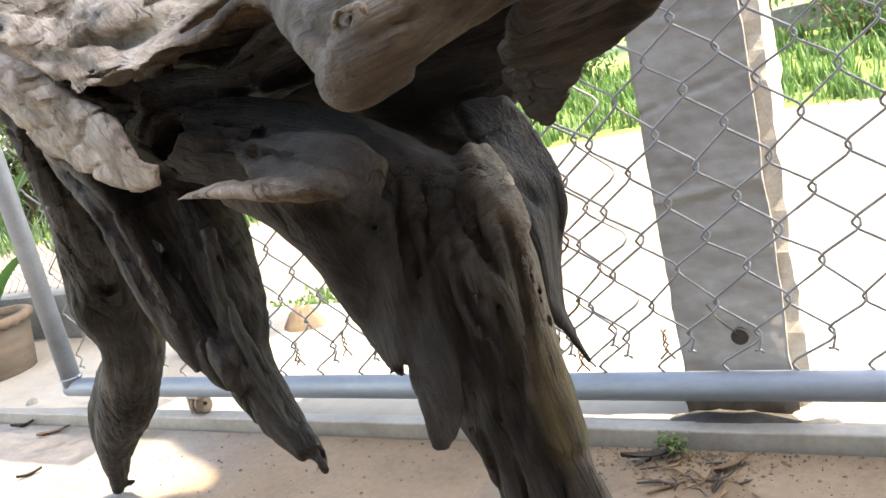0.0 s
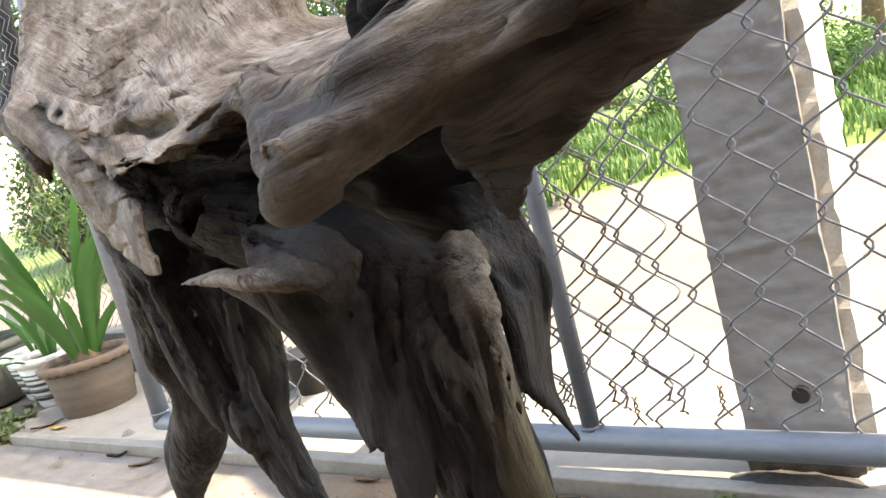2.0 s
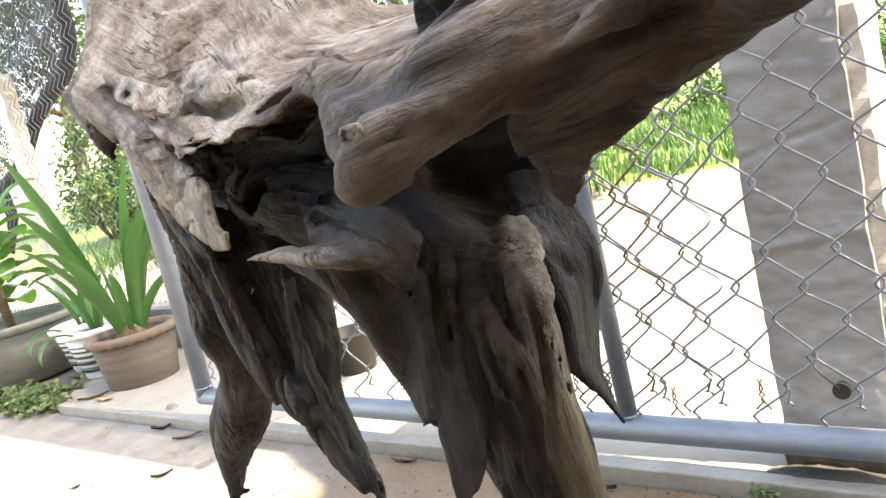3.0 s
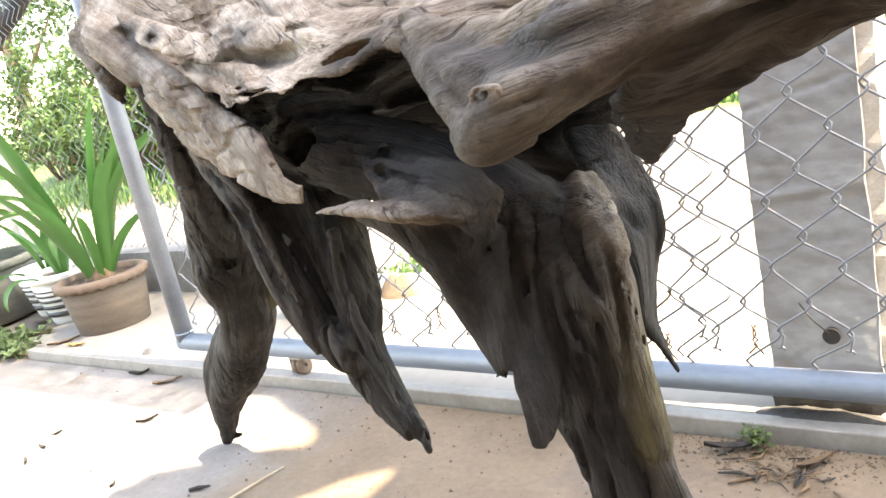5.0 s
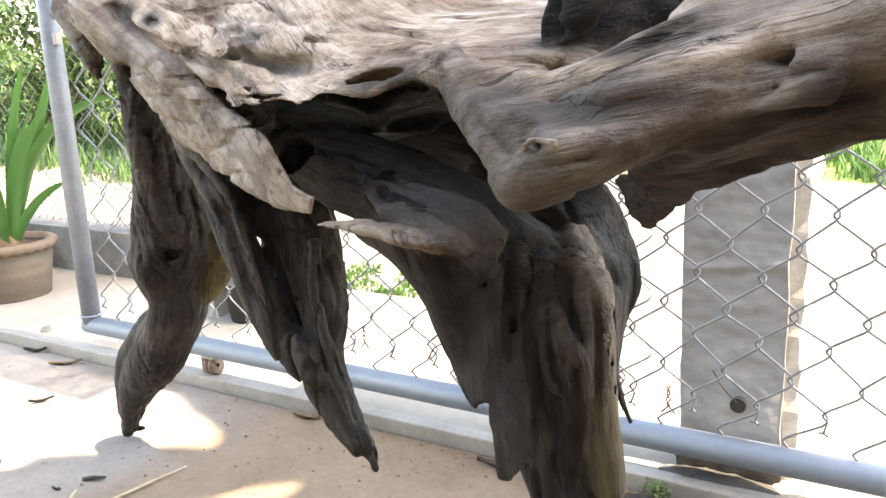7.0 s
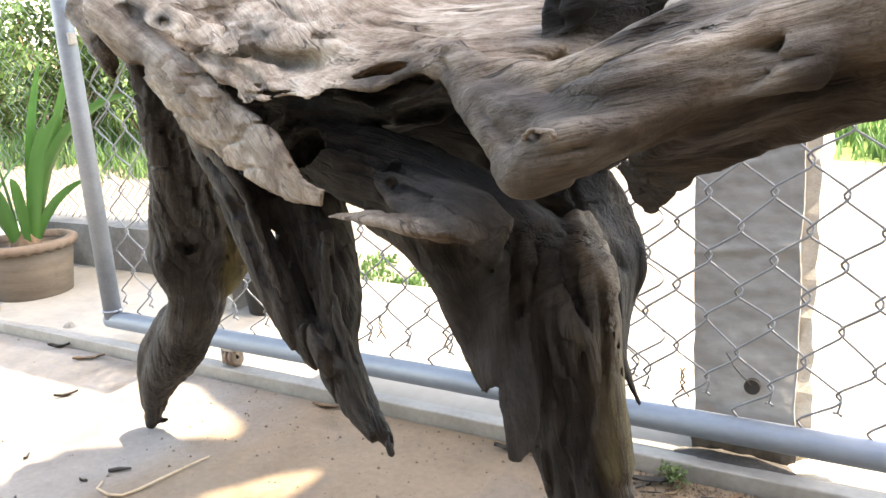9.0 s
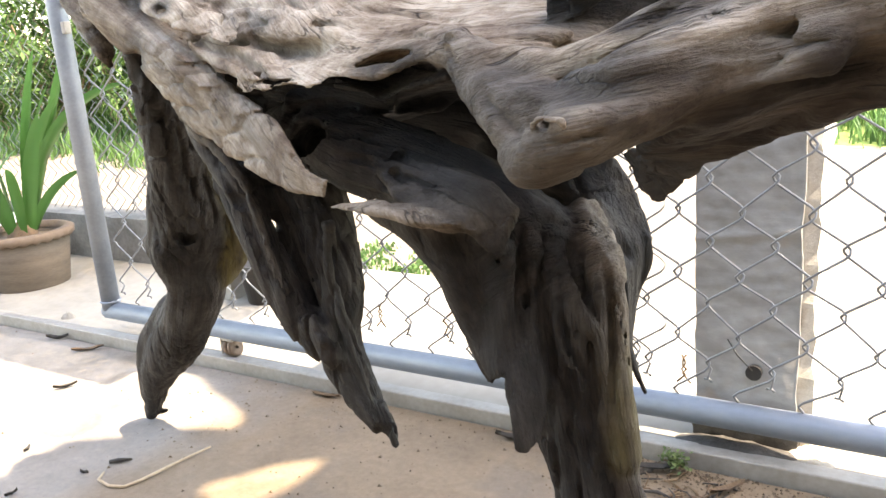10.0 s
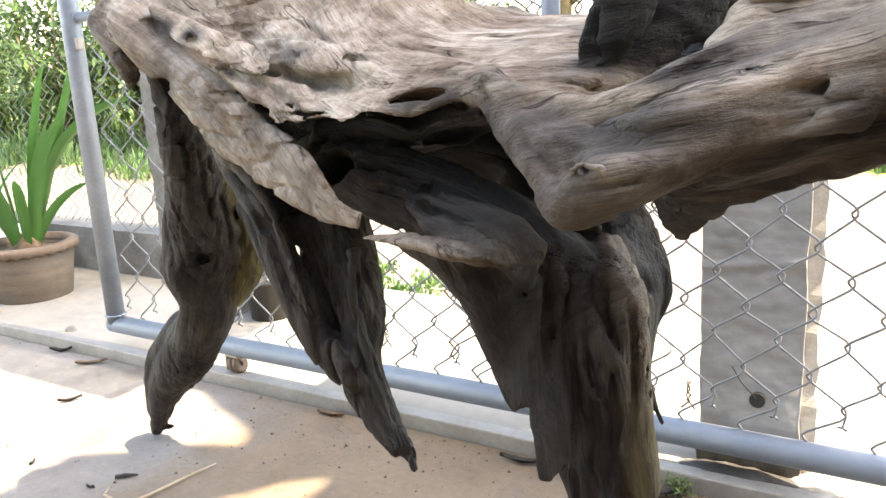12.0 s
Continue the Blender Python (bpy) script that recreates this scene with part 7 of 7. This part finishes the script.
# bleached back of the limb, with light from above painted in
paint_tone([(-0.253, 0.399, 0.747, 0.005), (-0.213, 0.384, 0.741, 0.006), (-0.174, 0.378, 0.743, 0.007), (-0.126, 0.354, 0.75, 0.008), (-0.093, 0.365, 0.756, 0.009), (-0.056, 0.387, 0.761, 0.01)], 'limb', 0.97)
# bleached crest of the limb, its light against the troughs painted in
paint_tone([(-0.174, 0.31, 0.711, 0.003), (-0.157, 0.332, 0.715, 0.004), (-0.132, 0.343, 0.72, 0.005), (-0.103, 0.358, 0.725, 0.005), (-0.07, 0.359, 0.733, 0.005)], 'limb', 0.85)
# dark streak by the crevice: stain and painted shade in its groove
paint_tone([(-0.161, 0.381, 0.755, 0.003), (-0.149, 0.385, 0.76, 0.005), (-0.128, 0.391, 0.77, 0.004)], 'limb', 0.15)
# shaded brow of the hollow, the shade painted as a dark tone
paint_tone([(-0.377, 0.427, 0.734, 0.004), (-0.368, 0.46, 0.734, 0.005), (-0.293, 0.398, 0.733, 0.004)], 'top', 0.3)
# brown step under the flap: the flap's shadow painted in
paint_tone([(-0.612, 0.521, 0.766, 0.005), (-0.558, 0.511, 0.755, 0.006), (-0.504, 0.497, 0.751, 0.005)], 'top', 0.55)
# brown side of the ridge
paint_tone([(-0.777, 0.539, 0.783, 0.004), (-0.664, 0.498, 0.744, 0.007), (-0.582, 0.468, 0.714, 0.007), (-0.536, 0.448, 0.695, 0.004)], 'top', 0.6)
# inside of the hollow: its shade painted black
paint_tone([(-0.54, 0.53, 0.687, 0.03), (-0.464, 0.53, 0.696, 0.034), (-0.395, 0.52, 0.703, 0.034), (-0.333, 0.49, 0.7, 0.03)])
# shade painted into the cavity behind the thick root
paint_tone([(-0.279, 0.47, 0.671, 0.018), (-0.262, 0.5, 0.67, 0.025), (-0.256, 0.54, 0.652, 0.022)])


def surface(f):
    """The surface where f is zero: one vertex a crossed cell, one quad a crossed edge."""
    inside = f < 0
    n = [c - 1 for c in f.shape]
    corner = [(i, j, k) for i in (0, 1) for j in (0, 1) for k in (0, 1)]
    view = lambda a, c: a[c[0]:c[0] + n[0], c[1]:c[1] + n[1], c[2]:c[2] + n[2]]
    count = sum(view(inside, c).astype(np.int8) for c in corner)
    cell = np.argwhere((count > 0) & (count < 8))
    vals = [f[cell[:, 0] + c[0], cell[:, 1] + c[1], cell[:, 2] + c[2]] for c in corner]
    total, num = np.zeros((len(cell), 3)), np.zeros(len(cell))
    for a in range(8):
        for b in range(a + 1, 8):
            ca, cb = np.array(corner[a]), np.array(corner[b])
            if np.abs(ca - cb).sum() != 1:
                continue
            cross = (vals[a] < 0) != (vals[b] < 0)
            t = np.where(cross, vals[a] / np.where(cross, vals[a] - vals[b], 1), 0)
            total += np.where(cross[:, None], ca + t[:, None] * (cb - ca), 0)
            num += cross
    verts = LOW + H * (cell + total / num[:, None])
    index = np.full(n, -1, np.int32)
    index[tuple(cell.T)] = np.arange(len(cell))
    quads = []
    for ax in range(3):
        u, v = (ax + 1) % 3, (ax + 2) % 3
        lo, hi = [slice(0, None)] * 3, [slice(0, None)] * 3
        lo[ax], hi[ax] = slice(0, -1), slice(1, None)
        e = np.argwhere(inside[tuple(lo)] != inside[tuple(hi)])
        e = e[(e[:, u] > 0) & (e[:, v] > 0) & (e[:, u] < n[u]) & (e[:, v] < n[v])]
        first = inside[tuple(e.T)]
        du, dv = np.eye(3, dtype=int)[u], np.eye(3, dtype=int)[v]
        q = np.stack([index[tuple((e - a * du - b * dv).T)] for a, b in ((1, 1), (0, 1), (0, 0), (1, 0))], 1)
        quads.append(np.where(first[:, None], q, q[:, ::-1]))
    return verts, np.vstack(quads)


def hash_noise(p):
    """Smooth noise in -1..1 at each row of p."""
    base = np.floor(p).astype(np.int64)
    w = p - base
    w = w * w * (3 - 2 * w)
    out = np.zeros(len(p))
    for i in (0, 1):
        for j in (0, 1):
            for k in (0, 1):
                q = base + (i, j, k)
                hsh = (q[:, 0] * 374761393 + q[:, 1] * 668265263 + q[:, 2] * 2147483647) & 0xFFFFFFFF
                hsh = ((hsh ^ (hsh >> 13)) * 1274126177) & 0xFFFFFFFF
                hsh = ((hsh ^ (hsh >> 16)) & 0xFFFF) / 32767.5 - 1
                out += hsh * np.abs(1 - i - w[:, 0]) * np.abs(1 - j - w[:, 1]) * np.abs(1 - k - w[:, 2])
    return out


# weathering: slots along the grain, pits and ragged edges
near = np.argwhere(np.abs(field) < 0.012)
spot = LOW + H * near
low = np.clip((0.62 - spot[:, 2]) / 0.06, 0, 1)
worn = np.clip(hash_noise(spot * 6 + 31) * 1.5 + 0.5, 0, 1)


def slot(p, wide):
    return np.maximum(wide - np.abs(hash_noise(p)), 0) / wide


slots = (slot(spot * (50, 50, 7), 0.2) * 0.008 + slot(spot * (110, 110, 9) + 2, 0.25) * 0.004) * low + (slot(spot * (8, 40, 46) + 5, 0.17) * 0.008 + slot(spot * (9, 95, 110) + 8, 0.25) * 0.004) * (1 - low)
pits = np.maximum(hash_noise(spot * 42 + 13) - 0.5, 0)
rag = hash_noise(spot * (80, 80, 40) + 3) * 0.0010
field[tuple(near.T)] += (slots * worn * (0.5 + 0.15 * low) + pits * 0.003 * worn + rag * 0.6).astype(np.float32)
del near, spot
verts, quads = surface(field)
del field


def largest(verts, quads):
    """Leaves out crumbs that hang in the air: keeps the large pieces."""
    group = np.arange(len(verts))
    for i in range(400):
        least = group[quads].min(1)
        before = group.copy()
        for c in range(4):
            np.minimum.at(group, quads[:, c], least)
        group = group[group]
        if (group == before).all():
            break
    keep = np.bincount(group)[group] > 1500
    number = np.cumsum(keep) - 1
    return verts[keep], number[quads[keep[quads[:, 0]]]]


verts, quads = largest(verts, quads)


GROWTH = (0.46, 0.47)      # tones of the limbs on which moss grows


def grain_of(verts):
    """For each vertex: a place along and across the grain, and tone from bleaching and painted shade."""
    weight, g, tone, growth = np.zeros(len(verts)), np.zeros((len(verts), 3)), np.zeros(len(verts)), np.zeros(len(verts))
    names = list(dict.fromkeys(c[0] for c in chains))
    share, girth = np.zeros((len(verts), len(names))), np.zeros(len(verts))
    for number, (name, pale, pts, thin, axis) in enumerate(chains):
        seg = pts[1:, :3] - pts[:-1, :3]
        length = np.linalg.norm(seg, axis=1)
        start = np.concatenate(([0], np.cumsum(length)))
        near, u, off = np.full(len(verts), 9.0), np.zeros(len(verts)), np.zeros((len(verts), 3))
        lo, hi = pts[:, :3].min(0) - 0.14, pts[:, :3].max(0) + 0.14
        pick = np.where(((verts > lo) & (verts < hi)).all(1))[0]
        v = verts[pick]
        bn, bu, bo, br = np.full(len(v), 9.0), np.zeros(len(v)), np.zeros((len(v), 3)), np.zeros(len(v))
        for i, d in enumerate(seg):
            rel = v - pts[i, :3]
            t = np.clip(rel @ d / max(d @ d, 1e-9), 0, 1)
            o = rel - t[:, None] * d
            dist = np.sqrt((o * o).sum(1) + (0 if axis is None else (o @ axis) ** 2 * (thin * thin - 1))) - pts[i, 3]
            dist = dist / (1 + 0.5 * (thin - 1))
            better = dist < bn
            bn[better], bu[better], bo[better], br[better] = dist[better], (start[i] + t * length[i])[better], o[better], pts[i, 3] / thin
        w = np.exp(-np.maximum(bn, -0.012) / 0.006) + 1e-9
        way = (pts[-1, :3] - pts[0, :3])
        way = way / np.linalg.norm(way)
        side = np.cross(way, (0.3, 0.2, 0.93))
        side = side / np.linalg.norm(side)
        lift = np.cross(side, way)
        g[pick] += w[:, None] * np.stack((bu + number * 0.37, bo @ side + number * 0.05, bo @ lift), 1)
        tone[pick] += w * pale
        growth[pick] += w * (pale in GROWTH)
        girth[pick] += w * br
        share[pick, names.index(name)] += w
        weight[pick] += w
    weight = np.maximum(weight, 1e-9)
    return g / weight[:, None], tone / weight, names, share.argmax(1), girth / weight, growth / weight


grain, tone, names, owner, girth, growth_share = grain_of(verts)


def normals_of(verts, quads):
    fn = np.cross(verts[quads[:, 2]] - verts[quads[:, 0]], verts[quads[:, 3]] - verts[quads[:, 1]])
    vn = np.zeros_like(verts)
    for c in range(4):
        np.add.at(vn, quads[:, c], fn)
    return vn / np.maximum(np.linalg.norm(vn, axis=1), 1e-12)[:, None]


vn = normals_of(verts, quads)
# the grain of each piece runs one way, bending a little
WAYS = {"limb": (1, 0.12, 0.2), "main_leg": (0.12, 0.0, -1), "middle_leg": (0.42, -0.1, -0.9), "far_leg": (-0.5, 0.3, -0.8), "flange": (0.1, 0.0, -1), "ledge": (0.5, -0.1, -0.8), "shade_lining": (1, -0.2, -0.2)}
bend = np.stack([hash_noise(verts * 4 + 40 + 20 * i) for i in range(3)], 1) * 0.016
turn = np.clip((verts[:, :1] + 0.62) / 0.3, 0, 1)
turn = turn * turn * (3 - 2 * turn)
way = np.hstack((np.ones_like(turn), -0.42 + 0.40 * turn, -0.42 + 0.42 * turn))
for name, to in WAYS.items():
    way[owner == names.index(name)] = to
arch = np.clip((verts[:, 2] - 0.56) / 0.08, 0, 1)[:, None] * (owner == names.index("main_leg"))[:, None]
way = way * (1 - arch) + np.array((1, -0.25, -0.3)) * arch
way = way / np.linalg.norm(way, axis=1)[:, None]
across = np.cross(way, np.where(np.abs(way[:, 2:]) > 0.7, (1.0, 0.2, 0.0), (0.0, 0.35, 0.94)))
across = across / np.linalg.norm(across, axis=1)[:, None]
third = np.cross(way, across)
high = np.isin(owner, [names.index(n) for n in ("top", "limb")]).astype(float)[:, None]
place = verts - (-0.35, 0.47, 0.66)
g2 = np.stack(((place * way).sum(1), (place * across).sum(1), (place * third).sum(1)), 1) + bend
soft = np.clip(girth / 0.032, 0.2, 1.0)
scoops = (0.28 - np.abs(hash_noise(verts * 10))) * 0.006 + (0.28 - np.abs(hash_noise(verts * 23 + 9))) * 0.003
flutes = (0.28 - np.abs(hash_noise(g2 * (4.5, 34, 34) + 2))) * 0.0055 + (np.minimum(np.abs(hash_noise(g2 * (6, 60, 60) + 7)), 0.22) - 0.18) * 0.010
fine = hash_noise(g2 * (16, 190, 190) + 3) * 0.0008 + hash_noise(verts * 75) * 0.0005
ridges, lumps = flutes * soft * (1 - 0.15 * high[:, 0]) * (1 - 0.2 * np.clip((0.62 - verts[:, 2]) / 0.06, 0, 1)) + fine, scoops * soft * 0.6
verts = verts + vn * (ridges + lumps)[:, None]

wood, tree, bsdf = material("driftwood", 0.72)
bsdf.inputs["Specular IOR Level"].default_value = 0.38
at_grain = tree.nodes.new("ShaderNodeAttribute")
at_grain.attribute_name = "grain"
at_tone = tree.nodes.new("ShaderNodeAttribute")
at_tone.attribute_name = "tone"
gv = at_grain.outputs["Vector"]
streak = noisy(tree, gv, 1.0, 6, 0.6, stretch=(5, 75, 75))
fibre = noisy(tree, gv, 1.0, 5, 0.65, stretch=(22, 460, 460))
obj = coords(tree, "Object")
patch, mottle, speck = noisy(tree, obj, 8, 6, 0.6), noisy(tree, obj, 38, 6, 0.68), noisy(tree, obj, 230, 3, 0.6)
# tone: dark roots and bleached top, with light and shade painted in
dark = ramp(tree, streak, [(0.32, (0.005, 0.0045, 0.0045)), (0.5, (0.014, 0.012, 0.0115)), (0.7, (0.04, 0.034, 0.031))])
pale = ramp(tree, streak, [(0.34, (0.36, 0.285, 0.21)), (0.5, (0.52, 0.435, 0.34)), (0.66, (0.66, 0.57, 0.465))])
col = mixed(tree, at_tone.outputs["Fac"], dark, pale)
stain = ramp(tree, patch, [(0.46, (0, 0, 0)), (0.64, (0.85, 0.85, 0.85))])
col = mixed(tree, stain, col, mixed(tree, 1.0, col, (0.44, 0.37, 0.32), "MULTIPLY"))
seam = noisy(tree, gv, 1.0, 5, 0.6, stretch=(3.2, 26, 26))
col = mixed(tree, ramp(tree, seam, [(0.53, (0, 0, 0)), (0.70, (0.6, 0.6, 0.6))]), col, mixed(tree, 1.0, col, (0.40, 0.35, 0.32), "MULTIPLY"))
bleach = ramp(tree, patch, [(0.28, (0.6, 0.6, 0.6)), (0.42, (0, 0, 0))])
col = mixed(tree, bleach, col, mixed(tree, 1.0, col, (1.22, 1.27, 1.34), "MULTIPLY"))
col = mixed(tree, ramp(tree, mottle, [(0.38, (0.7, 0.7, 0.7)), (0.54, (0, 0, 0))]), col, mixed(tree, 1.0, col, (0.52, 0.45, 0.40), "MULTIPLY"))
col = mixed(tree, ramp(tree, fibre, [(0.36, (0.65, 0.65, 0.65)), (0.52, (0, 0, 0))]), col, mixed(tree, 1.0, col, (0.55, 0.5, 0.46), "MULTIPLY"))
col = mixed(tree, ramp(tree, speck, [(0.66, (0, 0, 0)), (0.72, (0.7, 0.7, 0.7))]), col, mixed(tree, 1.0, col, (0.4, 0.35, 0.3), "MULTIPLY"))
# drying cracks: thin dark lines along the grain, in patches
line = noisy(tree, gv, 1.0, 3, 0.5, stretch=(5, 48, 48))
thin_line = ramp(tree, line, [(0.478, (0, 0, 0)), (0.494, (1, 1, 1)), (0.506, (1, 1, 1)), (0.522, (0, 0, 0))])
where = ramp(tree, noisy(tree, obj, 13, 3), [(0.48, (0, 0, 0)), (0.62, (0.9, 0.9, 0.9))])
crack = mixed(tree, 1.0, thin_line, where, "MULTIPLY")
col = mixed(tree, crack, col, mixed(tree, 1.0, col, (0.2, 0.16, 0.13), "MULTIPLY"))
# green and ochre growth on the far root and down the side of the thick one
at_moss = tree.nodes.new("ShaderNodeAttribute")
at_moss.attribute_name = "moss"
growth = mixed(tree, 1.0, at_moss.outputs["Color"], ramp(tree, streak, [(0.35, (0.1, 0.1, 0.1)), (0.6, (1, 1, 1))]), "MULTIPLY")
col = mixed(tree, growth, col, (0.125, 0.105, 0.04))
tree.links.new(col, bsdf.inputs["Base Color"])
tree.links.new(ramp(tree, patch, [(0.35, (0.62, 0.62, 0.62)), (0.65, (0.88, 0.88, 0.88))]), bsdf.inputs["Roughness"])
gap = tree.nodes.new("ShaderNodeInvert")
tree.links.new(crack, gap.inputs["Color"])
bumped(tree, bsdf, (streak, 0.3, 0.003), (mottle, 0.8, 0.006), (seam, 0.4, 0.008), (fibre, 1.0, 0.0026), (speck, 0.3, 0.0014), (gap.outputs[0], 0.7, 0.003))

vn = normals_of(verts, quads)
drift = thing("driftwood_stump", "weathered driftwood stump standing on its twisted roots", "driftwood", at=(-0.2, 0.5, 0))
base = np.array(drift.location)
LABELS = {"top": "bleached hollow top", "limb": "smooth brown limb with a knot", "far_leg": "dark mossy root", "middle_leg": "dark forked root", "main_leg": "thick dark root", "ledge": "broken ledge", "flange": "thin black splinter", "shade_lining": "inside of the hollow, toned black for its shade"}
KINDS = {"top": "top", "limb": "limb", "far_leg": "root", "middle_leg": "root", "main_leg": "root", "ledge": "ledge", "flange": "splinter", "shade_lining": "hollow_shade"}
face_owner = owner[quads[:, 0]]
for number, name in enumerate(names):
    mine = quads[face_owner == number]
    if not len(mine):
        continue
    used, local = np.unique(mine, return_inverse=True)
    local = local.reshape(mine.shape)
    me = bpy.data.meshes.new(KINDS[name])
    me.vertices.add(len(used))
    me.vertices.foreach_set("co", (verts[used] - base).astype(np.float32).ravel())
    me.loops.add(local.size)
    me.loops.foreach_set("vertex_index", local.astype(np.int32).ravel())
    me.polygons.add(len(local))
    me.polygons.foreach_set("loop_start", np.arange(0, local.size, 4, dtype=np.int32))
    me.polygons.foreach_set("use_smooth", np.ones(len(local), bool))
    me.update(calc_edges=True)
    me.attributes.new("grain", "FLOAT_VECTOR", "POINT").data.foreach_set("vector", g2[used].astype(np.float32).ravel())
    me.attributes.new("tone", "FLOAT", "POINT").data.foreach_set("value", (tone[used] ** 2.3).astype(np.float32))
    moss = np.clip(growth_share[used] * 1.3 - 0.1, 0, 0.9)
    me.attributes.new("moss", "FLOAT", "POINT").data.foreach_set("value", moss.astype(np.float32))
    me.normals_split_custom_set_from_vertices(vn[used].tolist())
    me.materials.append(wood)
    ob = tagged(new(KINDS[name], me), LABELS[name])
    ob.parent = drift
